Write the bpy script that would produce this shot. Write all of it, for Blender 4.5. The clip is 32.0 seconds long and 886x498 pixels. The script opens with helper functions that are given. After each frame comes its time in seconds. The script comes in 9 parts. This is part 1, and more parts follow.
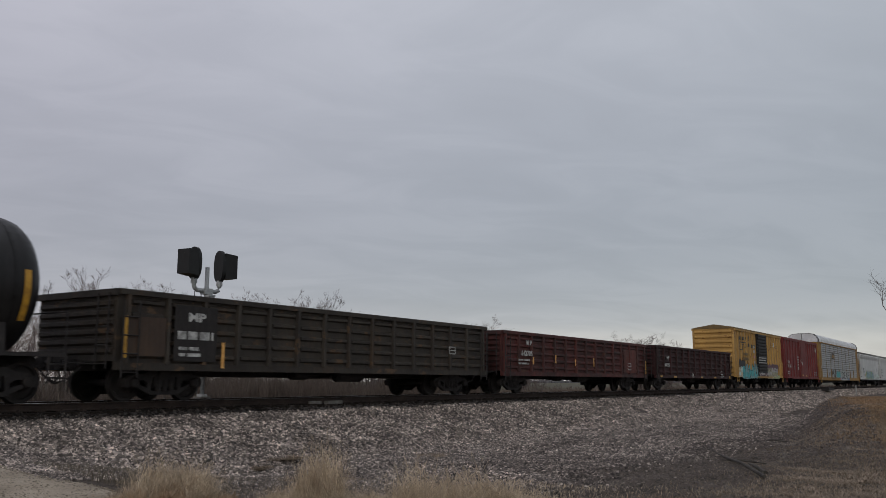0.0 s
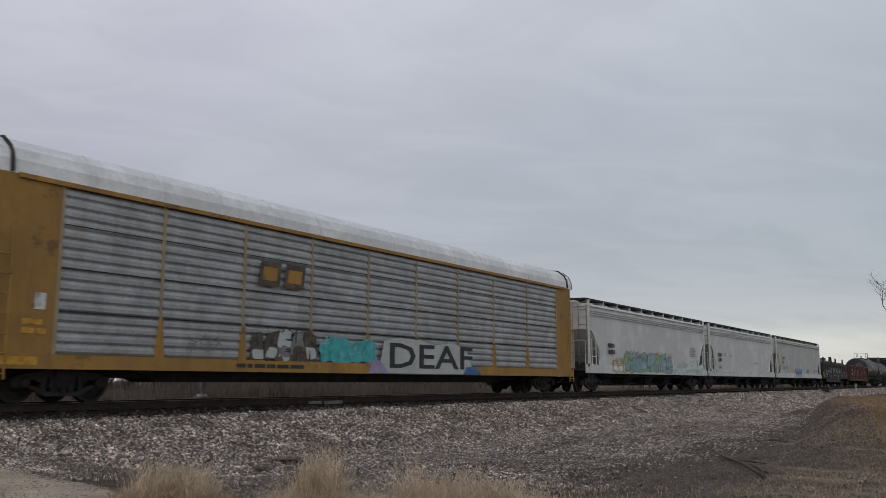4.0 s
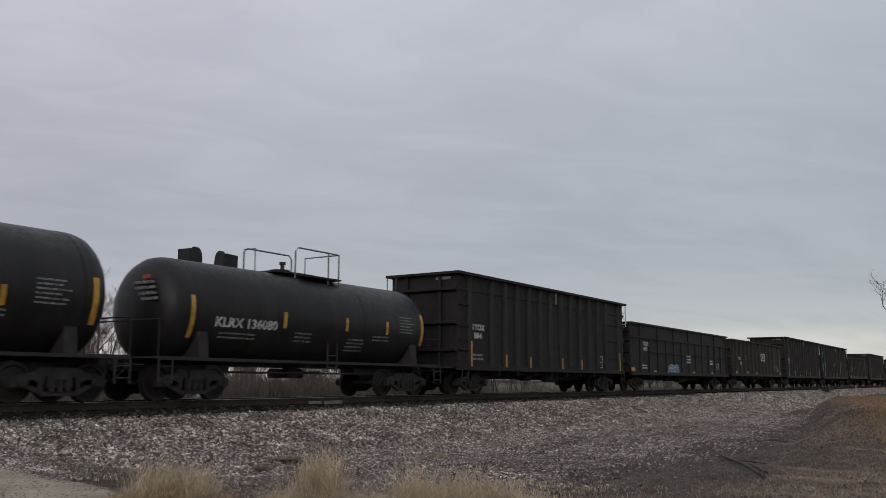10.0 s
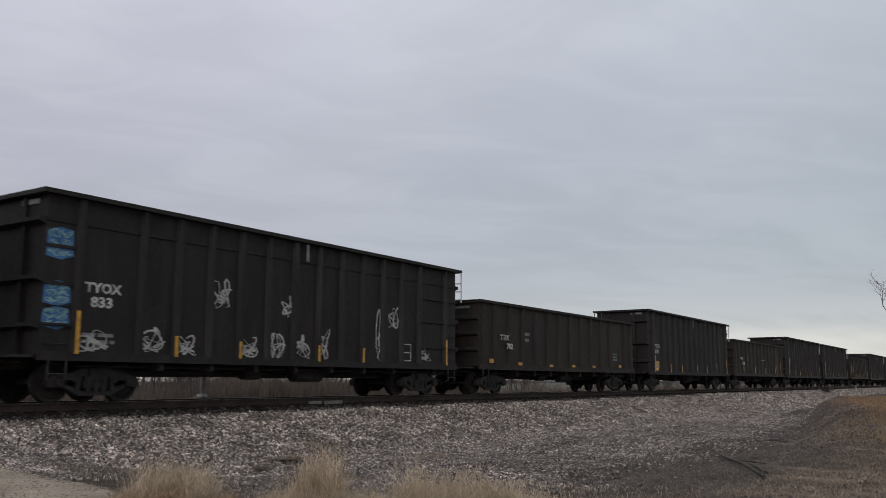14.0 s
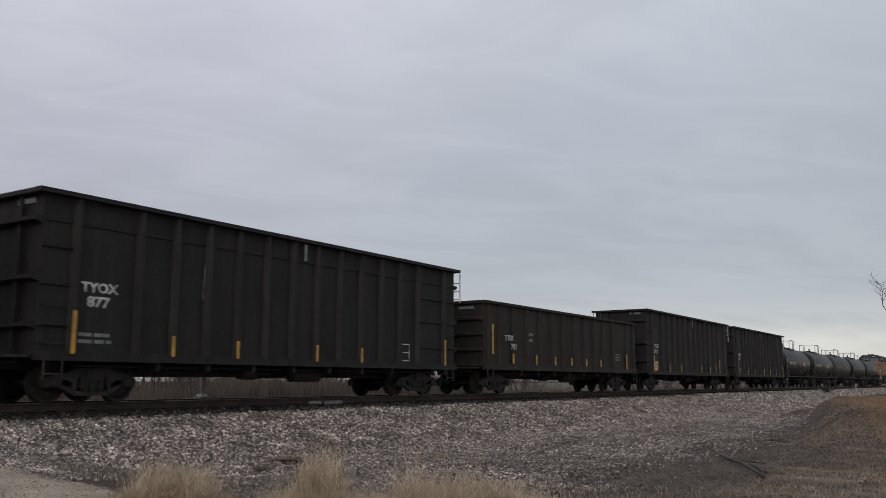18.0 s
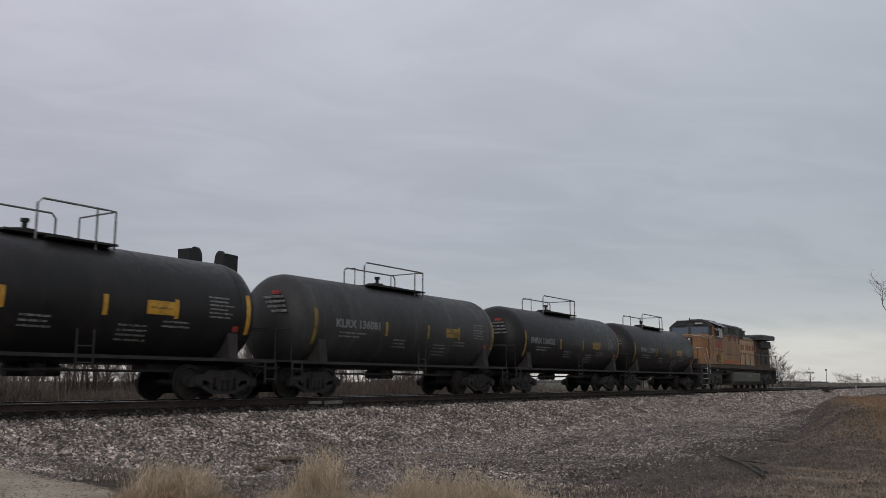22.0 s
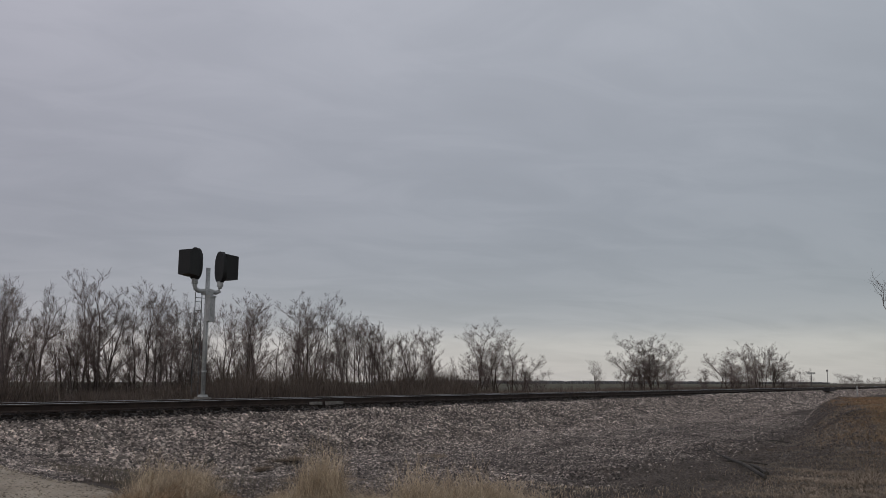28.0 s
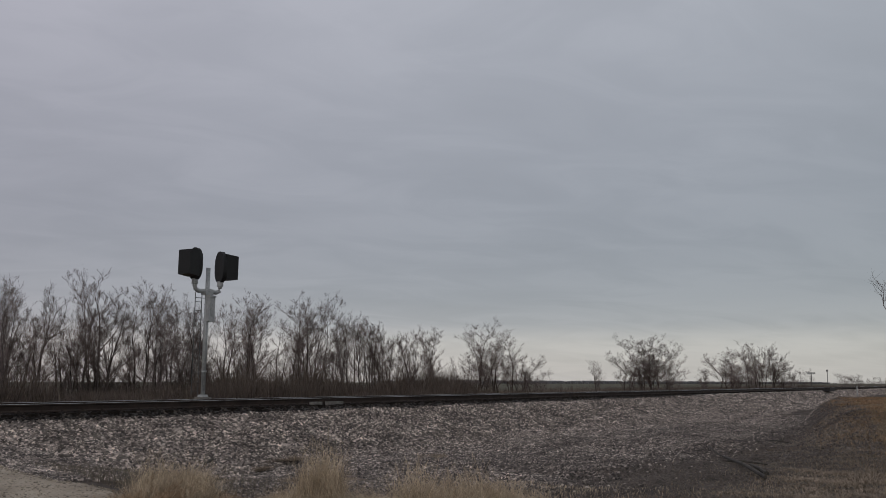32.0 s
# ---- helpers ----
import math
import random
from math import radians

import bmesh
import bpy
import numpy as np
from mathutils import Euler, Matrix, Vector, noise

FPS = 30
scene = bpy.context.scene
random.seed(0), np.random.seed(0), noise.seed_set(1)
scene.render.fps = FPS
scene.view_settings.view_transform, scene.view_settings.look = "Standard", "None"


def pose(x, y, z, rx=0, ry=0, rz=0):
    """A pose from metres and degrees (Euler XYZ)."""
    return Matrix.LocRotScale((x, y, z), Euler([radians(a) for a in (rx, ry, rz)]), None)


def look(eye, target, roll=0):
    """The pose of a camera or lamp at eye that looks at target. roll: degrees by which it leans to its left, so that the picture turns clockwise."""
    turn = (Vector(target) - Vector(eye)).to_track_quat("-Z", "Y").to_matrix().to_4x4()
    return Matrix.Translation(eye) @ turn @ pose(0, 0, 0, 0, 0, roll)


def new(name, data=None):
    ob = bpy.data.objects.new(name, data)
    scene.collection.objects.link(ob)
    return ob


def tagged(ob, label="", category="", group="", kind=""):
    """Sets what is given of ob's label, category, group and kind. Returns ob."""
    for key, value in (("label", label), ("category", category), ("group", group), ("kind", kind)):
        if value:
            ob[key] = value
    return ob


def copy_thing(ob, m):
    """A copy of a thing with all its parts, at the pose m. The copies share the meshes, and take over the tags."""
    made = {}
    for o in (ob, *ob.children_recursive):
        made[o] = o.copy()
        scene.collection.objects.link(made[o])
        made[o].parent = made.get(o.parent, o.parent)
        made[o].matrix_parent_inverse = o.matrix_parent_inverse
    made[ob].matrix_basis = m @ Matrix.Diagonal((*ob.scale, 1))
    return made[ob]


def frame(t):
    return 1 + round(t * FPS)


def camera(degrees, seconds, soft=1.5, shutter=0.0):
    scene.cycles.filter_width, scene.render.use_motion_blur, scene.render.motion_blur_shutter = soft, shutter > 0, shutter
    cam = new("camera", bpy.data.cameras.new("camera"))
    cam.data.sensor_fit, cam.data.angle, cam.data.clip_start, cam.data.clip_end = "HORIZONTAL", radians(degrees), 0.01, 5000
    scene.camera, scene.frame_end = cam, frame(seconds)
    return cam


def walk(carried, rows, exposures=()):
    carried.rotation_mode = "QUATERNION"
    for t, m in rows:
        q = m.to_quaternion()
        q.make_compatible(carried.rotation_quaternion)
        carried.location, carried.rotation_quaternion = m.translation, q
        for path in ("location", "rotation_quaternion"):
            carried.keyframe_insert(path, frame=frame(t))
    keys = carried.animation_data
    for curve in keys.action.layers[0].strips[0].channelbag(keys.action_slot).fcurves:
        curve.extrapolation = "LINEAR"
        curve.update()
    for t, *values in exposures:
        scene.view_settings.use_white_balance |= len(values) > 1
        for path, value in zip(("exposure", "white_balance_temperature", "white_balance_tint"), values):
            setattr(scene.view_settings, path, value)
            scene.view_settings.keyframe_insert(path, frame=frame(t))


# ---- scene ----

# the camera stands on the ground beside the line; it settles very slightly late in the clip
EYE = (0.0, -18.373, 0.476)
cam = camera(54.42, 32.0, soft=0.85, shutter=0.09)


def aim(yaw, pitch, roll):
    """A camera pose from degrees: yaw from +y towards +x, pitch upwards."""
    a, b = radians(yaw), radians(pitch)
    way = Vector((math.sin(a) * math.cos(b), math.cos(a) * math.cos(b), math.sin(b)))
    return look(EYE, Vector(EYE) + way * 10, roll)


POSE_A, POSE_B = aim(56.785, 8.757, 0.12), aim(56.73, 8.80, 0.12)
walk(cam, [(0, POSE_A), (22.5, POSE_A), (24.5, POSE_B), (32, POSE_B)],
     exposures=[(0, 0.02), (1, 0.06), (2, 0.14), (3.5, 0.24), (6, 0.2), (8, 0.12), (9.5, 0.12), (11, 0.3), (13, 0.3), (19, 0.28), (21, 0.22), (22, 0.16), (23, 0.18), (24, 0.10), (25, -0.16), (27.5, -0.18), (32, -0.21)])


# ---- world: an overcast winter sky, thin low streaks of cloud, a paler band above the horizon ----
def node_tools(tree):
    def add(kind, **sets):
        n = tree.nodes.new(kind)
        for k, v in sets.items():
            if k in ("operation", "blend_type", "data_type", "sky_type", "sun_disc", "sun_elevation", "sun_rotation",
                     "noise_dimensions", "feature", "distance", "interpolation_type", "wave_type", "bands_direction", "use_clamp", "clamp"):
                if k == "operation":
                    n.operation = v
                elif k == "blend_type":
                    n.blend_type = v
                elif k == "data_type":
                    n.data_type = v
                elif k == "sky_type":
                    n.sky_type = v
                elif k == "sun_disc":
                    n.sun_disc = v
                elif k == "sun_elevation":
                    n.sun_elevation = v
                elif k == "sun_rotation":
                    n.sun_rotation = v
                elif k == "noise_dimensions":
                    n.noise_dimensions = v
                elif k == "feature":
                    n.feature = v
                elif k == "distance":
                    n.distance = v
                elif k == "use_clamp":
                    n.use_clamp = v
            else:
                n.inputs[k.replace("_", " ") if k.replace("_", " ") in n.inputs else k].default_value = v
        return n

    def join(a, out, b, socket):
        tree.links.new(a.outputs[out], b.inputs[socket])

    return add, join


def ramp(tree, stops):
    n = tree.nodes.new("ShaderNodeValToRGB")
    els = n.color_ramp.elements
    while len(els) < len(stops):
        els.new(0.5)
    for e, (pos, col) in zip(els, stops):
        e.position = pos
        e.color = (*col, 1) if len(col) == 3 else col
    return n


SUN_UP, SUN_TURN = radians(24), radians(250)
world = bpy.data.worlds.new("sky")
scene.world = world
world.use_nodes = True
wt = world.node_tree
wt.nodes.clear()
add, join = node_tools(wt)
coord = add("ShaderNodeTexCoord")
sep = add("ShaderNodeSeparateXYZ")
join(coord, "Generated", sep, 0)
up = add("ShaderNodeMath", operation="MAXIMUM")
join(sep, "Z", up, 0)
up.inputs[1].default_value = 0.0
# cloud deck: the direction laid on a plane, so that streaks draw together towards the horizon
lift = add("ShaderNodeMath", operation="ADD")
join(up, 0, lift, 0)
lift.inputs[1].default_value = 0.16
flat = add("ShaderNodeVectorMath", operation="DIVIDE")
join(coord, "Generated", flat, 0)
join(lift, 0, flat, 1)
swing = add("ShaderNodeMapping")
swing.inputs["Rotation"].default_value = (0, 0, radians(40))
join(flat, 0, swing, 0)
turn = add("ShaderNodeMapping")
turn.inputs["Scale"].default_value = (0.75, 1.25, 0.0)
join(swing, 0, turn, 0)
streaks = add("ShaderNodeTexNoise", Scale=2.6, Detail=6.0, Roughness=0.55, Distortion=1.1)
join(turn, 0, streaks, "Vector")
broad = add("ShaderNodeTexNoise", Scale=0.8, Detail=3.0, Roughness=0.5)
join(turn, 0, broad, "Vector")
both = add("ShaderNodeMath", operation="MULTIPLY_ADD")
join(streaks, 0, both, 0)
both.inputs[1].default_value = 0.75
join(broad, 0, both, 2)
tone = ramp(wt, [(0.45, (0.320, 0.336, 0.371)), (0.80, (0.352, 0.370, 0.410)), (1.0, (0.385, 0.403, 0.445))])
join(both, 0, tone, 0)
# colour by height over the horizon
rise = ramp(wt, [(0.0, (1.43, 1.33, 1.18)), (0.044, (1.33, 1.26, 1.14)), (0.066, (0.98, 0.965, 0.94)), (0.095, (0.875, 0.872, 0.865)), (0.17, (0.86, 0.86, 0.855)),
                 (0.42, (1.18, 1.18, 1.18)), (1.0, (1.42, 1.42, 1.44))])
join(up, 0, rise, 0)
deck = add("ShaderNodeMix", data_type="RGBA", blend_type="MULTIPLY")
deck.inputs[0].default_value = 1.0
join(tone, 0, deck, 6)
join(rise, 0, deck, 7)
# the deck is a little rosier on one side, greener on the other
across = add("ShaderNodeVectorMath", operation="DOT_PRODUCT")
join(coord, "Generated", across, 0)
across.inputs[1].default_value = (0.548, -0.837, 0.0)
tint = ramp(wt, [(0.0, (1.07, 1.0, 1.02)), (0.5, (1.025, 1.0, 0.993)), (1.0, (0.955, 0.96, 0.94))])
half = add("ShaderNodeMath", operation="MULTIPLY_ADD")
join(across, "Value", half, 0)
half.inputs[1].default_value, half.inputs[2].default_value = 0.9, 0.5
join(half, 0, tint, 0)
hued = add("ShaderNodeMix", data_type="RGBA", blend_type="MULTIPLY")
hued.inputs[0].default_value = 1.0
join(deck, 2, hued, 6)
join(tint, 0, hued, 7)
sky = add("ShaderNodeTexSky", sky_type="NISHITA", sun_disc=False, sun_elevation=SUN_UP, sun_rotation=SUN_TURN)
thin = add("ShaderNodeMix", data_type="RGBA", blend_type="ADD")
thin.inputs[0].default_value = 0.012
join(hued, 2, thin, 6)
join(sky, 0, thin, 7)
back = add("ShaderNodeBackground", Strength=1.0)
join(thin, 2, back, 0)
wout = add("ShaderNodeOutputWorld")
join(back, 0, wout, 0)

# the veiled sun, high behind thick cloud
sun = new("sun", bpy.data.lights.new("sun", "SUN"))
sun.data.energy, sun.data.angle, sun.data.color = 0.55, radians(28), (1.0, 0.97, 0.92)
sun.matrix_world = look((0, 0, 0), (math.sin(SUN_TURN) * -math.cos(SUN_UP) * 1, -math.cos(SUN_TURN) * math.cos(SUN_UP), -math.sin(SUN_UP)))
sun.location = (0, 0, 60)


# ---- materials ----
def mat_of(name, stops, scale, rough=0.85, metal=0.0, bump=0.2, bump_scale=None, fine=None, stretch=(1, 1, 1), spec=0.4, detail=5.0,
           island=0.0, per_object=0.0, space="Object", streak=None, grit=0.8, chips=None, grime=None):
    """A weathered surface: broad noise through a colour ramp, a finer grain multiplied in, and a bump of its own scale.
    streak: (colour, amount, scale) of runs of dirt or rust drawn down the sides."""
    m = bpy.data.materials.new(name)
    m.use_nodes = True
    t = m.node_tree
    bs = t.nodes["Principled BSDF"]
    add, join = node_tools(t)
    co = add("ShaderNodeTexCoord")
    mp = add("ShaderNodeMapping")
    mp.inputs["Scale"].default_value = stretch
    join(co, space, mp, 0)
    info = add("ShaderNodeObjectInfo")
    shift = add("ShaderNodeVectorMath", operation="ADD")
    many = add("ShaderNodeMath", operation="MULTIPLY")
    many.inputs[1].default_value = 37.0
    join(info, "Random", many, 0)
    join(mp, 0, shift, 0)
    join(many, 0, shift, 1)
    n1 = add("ShaderNodeTexNoise", Scale=scale, Detail=detail, Roughness=0.62)
    join(shift, 0, n1, "Vector")
    cr = ramp(t, stops)
    join(n1, 0, cr, 0)
    n2 = add("ShaderNodeTexNoise", Scale=fine or scale * 9, Detail=4.0, Roughness=0.6)
    join(shift, 0, n2, "Vector")
    grain = ramp(t, [(0.3, (0.72, 0.72, 0.72)), (0.7, (1.22, 1.22, 1.22))])
    join(n2, 0, grain, 0)
    mul = add("ShaderNodeMix", data_type="RGBA", blend_type="MULTIPLY")
    mul.inputs[0].default_value = grit
    join(cr, 0, mul, 6)
    join(grain, 0, mul, 7)
    last, sock = mul, 2
    if streak:
        col, amount, sc = streak
        smp = add("ShaderNodeMapping")
        smp.inputs["Scale"].default_value = (sc, sc, sc * 0.12)
        join(shift, 0, smp, 0)
        n3 = add("ShaderNodeTexNoise", Scale=1.0, Detail=6.0, Roughness=0.65)
        join(smp, 0, n3, "Vector")
        pick = ramp(t, [(0.50, (0, 0, 0)), (0.72, (amount, amount, amount))])
        join(n3, 0, pick, 0)
        mix = add("ShaderNodeMix", data_type="RGBA")
        join(pick, 0, mix, 0)
        join(last, sock, mix, 6)
        mix.inputs[7].default_value = (*col, 1)
        last, sock = mix, 2
    if grime:
        # broad sooty or dusty patches with ragged edges, and thin runs under them
        col, amount = grime
        gmp = add("ShaderNodeMapping")
        gmp.inputs["Scale"].default_value = (1.0, 1.0, 0.55)
        join(shift, 0, gmp, 0)
        n6 = add("ShaderNodeTexNoise", Scale=0.62, Detail=10.0, Roughness=0.74, Distortion=0.5)
        join(gmp, 0, n6, "Vector")
        spread = ramp(t, [(0.42, (0, 0, 0)), (0.60, (amount,) * 3)])
        join(n6, 0, spread, 0)
        soot = add("ShaderNodeMix", data_type="RGBA")
        join(spread, 0, soot, 0)
        join(last, sock, soot, 6)
        soot.inputs[7].default_value = (*col, 1)
        last, sock = soot, 2
        dmp = add("ShaderNodeMapping")
        dmp.inputs["Scale"].default_value = (7.0, 7.0, 0.45)
        join(shift, 0, dmp, 0)
        n7 = add("ShaderNodeTexNoise", Scale=1.0, Detail=5.0, Roughness=0.6)
        join(dmp, 0, n7, "Vector")
        runs = ramp(t, [(0.50, (0, 0, 0)), (0.70, (amount * 0.7,) * 3)])
        join(n7, 0, runs, 0)
        wash = add("ShaderNodeMix", data_type="RGBA")
        join(runs, 0, wash, 0)
        join(last, sock, wash, 6)
        wash.inputs[7].default_value = (*col, 1)
        last, sock = wash, 2
    if chips:
        # flaked patches with hard edges, drawn out along the seams
        col, amount = chips
        cmp_ = add("ShaderNodeMapping")
        cmp_.inputs["Scale"].default_value = (1.0, 1.0, 1.5)
        join(shift, 0, cmp_, 0)
        n5 = add("ShaderNodeTexNoise", Scale=1.15, Detail=9.0, Roughness=0.72)
        join(cmp_, 0, n5, "Vector")
        cut = ramp(t, [(0.60 - 0.06 * amount, (0, 0, 0)), (0.64 - 0.06 * amount, (0.8, 0.8, 0.8))])
        join(n5, 0, cut, 0)
        flake = add("ShaderNodeMix", data_type="RGBA")
        join(cut, 0, flake, 0)
        join(last, sock, flake, 6)
        flake.inputs[7].default_value = (*col, 1)
        last, sock = flake, 2
    if island or per_object:
        src = add("ShaderNodeNewGeometry") if island else info
        if island > 0.6:
            val = ramp(t, [(0.0, (0.16,) * 3), (0.5, (0.55,) * 3), (0.8, (1.15,) * 3), (1.0, (2.3,) * 3)])
        else:
            val = ramp(t, [(0.0, (1 - (island or per_object),) * 3), (1.0, (1 + (island or per_object),) * 3)])
        join(src, "Random Per Island" if island else "Random", val, 0)
        mm = add("ShaderNodeMix", data_type="RGBA", blend_type="MULTIPLY")
        mm.inputs[0].default_value = 1.0
        join(last, sock, mm, 6)
        join(val, 0, mm, 7)
        last, sock = mm, 2
    join(last, sock, bs, "Base Color")
    bs.inputs["Metallic"].default_value = metal
    bs.inputs["Specular IOR Level"].default_value = spec
    rr = ramp(t, [(0.3, (max(rough - 0.12, 0.05),) * 3), (0.75, (min(rough + 0.1, 1),) * 3)])
    join(n2, 0, rr, 0)
    join(rr, 0, bs, "Roughness")
    if bump:
        n4 = add("ShaderNodeTexNoise", Scale=bump_scale or (fine or scale * 9), Detail=5.0, Roughness=0.6)
        join(shift, 0, n4, "Vector")
        bp = add("ShaderNodeBump", Strength=bump, Distance=0.02)
        join(n4, 0, bp, "Height")
        join(bp, 0, bs, "Normal")
    return m


def glow_free_glass(name, tint, rough=0.08):
    m = bpy.data.materials.new(name)
    m.use_nodes = True
    bs = m.node_tree.nodes["Principled BSDF"]
    bs.inputs["Base Color"].default_value = (*tint, 1)
    bs.inputs["Roughness"].default_value = rough
    bs.inputs["Specular IOR Level"].default_value = 0.8
    return m


def paint(name, col, dirt, rust=None, amount=0.5, rough=0.7, dark=0.6, chips=None, spec=0.4, grit=0.35, grime=None):
    c0 = tuple(c * dark for c in col)
    c2 = tuple(min(c * 1.18, 1) for c in col)
    mid = tuple(a * 0.65 + b * 0.35 for a, b in zip(c0, dirt))
    return mat_of(name, [(0.28, mid), (0.46, tuple(a * .85 for a in col)), (0.60, col), (0.8, c2)], 0.9, rough=rough, bump=0.06, fine=9,
                  streak=(rust or dirt, amount, 2.2), grit=grit, chips=chips, spec=spec, grime=grime)


BLACK_CAR = paint("black car paint", (0.0112, 0.0096, 0.0096), (0.019, 0.0155, 0.014), (0.033, 0.0275, 0.025), 0.6, rough=0.72, spec=0.28, grime=((0.021, 0.0178, 0.0168), 0.6))
# paler copy of BLACK_CAR: the light that ribs catch is in its colour
BLACK_RIB = paint("black rib paint lightened for caught light", (0.0138, 0.0120, 0.0118), (0.023, 0.019, 0.0175), (0.042, 0.036, 0.033), 0.75, rough=0.7, spec=0.3, grime=((0.027, 0.023, 0.0215), 0.6))
DARK_GON = paint("sooty brown car paint", (0.044, 0.036, 0.027), (0.05, 0.035, 0.022), (0.085, 0.045, 0.02), 0.6, grime=((0.017, 0.0135, 0.011), 0.85), chips=((0.095, 0.055, 0.028), 0.3))
DARK_TAN = paint("dusty black car paint", (0.0255, 0.0208, 0.0172), (0.035, 0.024, 0.015), (0.060, 0.035, 0.018), 0.6, spec=0.25, grime=((0.0135, 0.0112, 0.0105), 0.7), chips=((0.05, 0.03, 0.017), 0.1))
RED_GON = paint("oxide red car paint", (0.096, 0.0195, 0.0160), (0.055, 0.019, 0.015), (0.028, 0.012, 0.010), 0.6, grime=((0.022, 0.011, 0.010), 0.85), chips=((0.085, 0.036, 0.020), 0.15))
RED_GON_OLD = paint("faded oxide red car paint", (0.047, 0.0145, 0.0145), (0.037, 0.020, 0.016), (0.022, 0.012, 0.011), 0.65, spec=0.25, grime=((0.020, 0.0105, 0.010), 0.75))
RED_BOX = paint("boxcar red paint", (0.175, 0.0215, 0.0205), (0.09, 0.02, 0.017), (0.085, 0.022, 0.018), 0.5, dark=0.75, chips=((0.075, 0.022, 0.014), 0.3), grime=((0.095, 0.018, 0.018), 0.5))
YELLOW_BOX = paint("boxcar yellow paint", (0.50, 0.295, 0.082), (0.30, 0.17, 0.055), (0.27, 0.155, 0.05), 0.55, dark=0.8, chips=((0.17, 0.075, 0.022), 0.35), grime=((0.27, 0.155, 0.048), 0.5))
RACK_YELLOW = paint("rack yellow paint", (0.34, 0.185, 0.040), (0.20, 0.12, 0.04), (0.13, 0.08, 0.03), 0.5, dark=0.75, chips=((0.12, 0.07, 0.03), 0.2), grime=((0.18, 0.105, 0.035), 0.5))
GREY_HOPPER = paint("hopper light grey paint", (0.53, 0.54, 0.53), (0.52, 0.525, 0.51), (0.44, 0.44, 0.42), 0.16, dark=0.98, grit=0.08)
GREY_HOPPER_B = paint("hopper dusty grey paint", (0.42, 0.43, 0.415), (0.41, 0.41, 0.39), (0.35, 0.345, 0.32), 0.2, dark=0.98, grit=0.08)
GALVANISED = mat_of("galvanised panel", [(0.3, (0.21, 0.22, 0.225)), (0.55, (0.30, 0.31, 0.315)), (0.8, (0.385, 0.395, 0.40))], 1.6, rough=0.5, metal=0.35,
                    bump=0.05, fine=18, streak=((0.21, 0.185, 0.14), 0.6, 2.5))
WHITE_ROOF = paint("white roof sheet", (0.66, 0.67, 0.68), (0.45, 0.45, 0.43), (0.4, 0.4, 0.37), 0.4, rough=0.5, dark=0.85)
TANK_BLACK = mat_of("tank car black", [(0.3, (0.008, 0.0073, 0.0073)), (0.55, (0.0115, 0.0105, 0.0105)), (0.8, (0.019, 0.0175, 0.017))], 0.7, spec=0.26, rough=0.48, bump=0.04,
                    fine=6, streak=((0.033, 0.030, 0.028), 0.4, 1.6))
TANK_DUSTY = mat_of("dusty tank black", [(0.3, (0.017, 0.0165, 0.0165)), (0.55, (0.028, 0.0272, 0.0272)), (0.8, (0.044, 0.0425, 0.041))], 0.7, rough=0.6, bump=0.04,
                    fine=6, streak=((0.09, 0.085, 0.08), 0.5, 1.6))
TRUCK = mat_of("grimy cast steel", [(0.3, (0.0145, 0.0127, 0.0127)), (0.55, (0.026, 0.0226, 0.0216)), (0.8, (0.047, 0.041, 0.037))], 3, rough=0.85, bump=0.25, fine=25)
WHEEL = mat_of("wheel steel", [(0.3, (0.013, 0.011, 0.0105)), (0.6, (0.026, 0.022, 0.020)), (0.8, (0.055, 0.049, 0.045))], 4, rough=0.7, metal=0.3, bump=0.1, fine=20)
GRAB = mat_of("painted steel rod", [(0.3, (0.05, 0.05, 0.05)), (0.7, (0.10, 0.10, 0.10))], 5, rough=0.6, bump=0)
RAIL_GREY = mat_of("dull galvanised rail", [(0.3, (0.10, 0.10, 0.10)), (0.7, (0.18, 0.18, 0.178))], 5, rough=0.6, bump=0)
GRAB_LIGHT = mat_of("light painted steel rod", [(0.3, (0.42, 0.43, 0.42)), (0.7, (0.55, 0.56, 0.55))], 5, rough=0.6, bump=0)
WHITE_MARK = mat_of("white stencil paint", [(0.38, (0.22, 0.22, 0.21)), (0.6, (0.52, 0.52, 0.50))], 5, rough=0.7, bump=0)
BLACK_MARK = mat_of("black stencil paint", [(0.35, (0.035, 0.035, 0.035)), (0.6, (0.02, 0.02, 0.02))], 5, rough=0.7, bump=0)
GREY_MARK = mat_of("grey stencil paint", [(0.35, (0.12, 0.13, 0.13)), (0.6, (0.18, 0.19, 0.19))], 5, rough=0.7, bump=0)
YELLOW_TAPE = mat_of("yellow reflective strip", [(0.35, (0.29, 0.145, 0.018)), (0.6, (0.50, 0.27, 0.028))], 5, rough=0.45, bump=0)
RED_TAPE = mat_of("red decal", [(0.35, (0.22, 0.03, 0.022)), (0.6, (0.32, 0.045, 0.03))], 5, rough=0.5, bump=0)
TEAL = mat_of("teal spray paint", [(0.35, (0.02, 0.22, 0.24)), (0.6, (0.05, 0.38, 0.38))], 4, rough=0.6, bump=0)
GREEN_SPRAY = mat_of("green spray paint", [(0.35, (0.16, 0.30, 0.08)), (0.6, (0.30, 0.46, 0.16))], 4, rough=0.6, bump=0)
BLUE_SPRAY = mat_of("blue spray paint", [(0.35, (0.02, 0.075, 0.21)), (0.6, (0.05, 0.15, 0.32))], 4, rough=0.6, bump=0)
PALE_SPRAY = mat_of("pale spray paint", [(0.35, (0.42, 0.50, 0.52)), (0.6, (0.62, 0.68, 0.68))], 4, rough=0.6, bump=0)
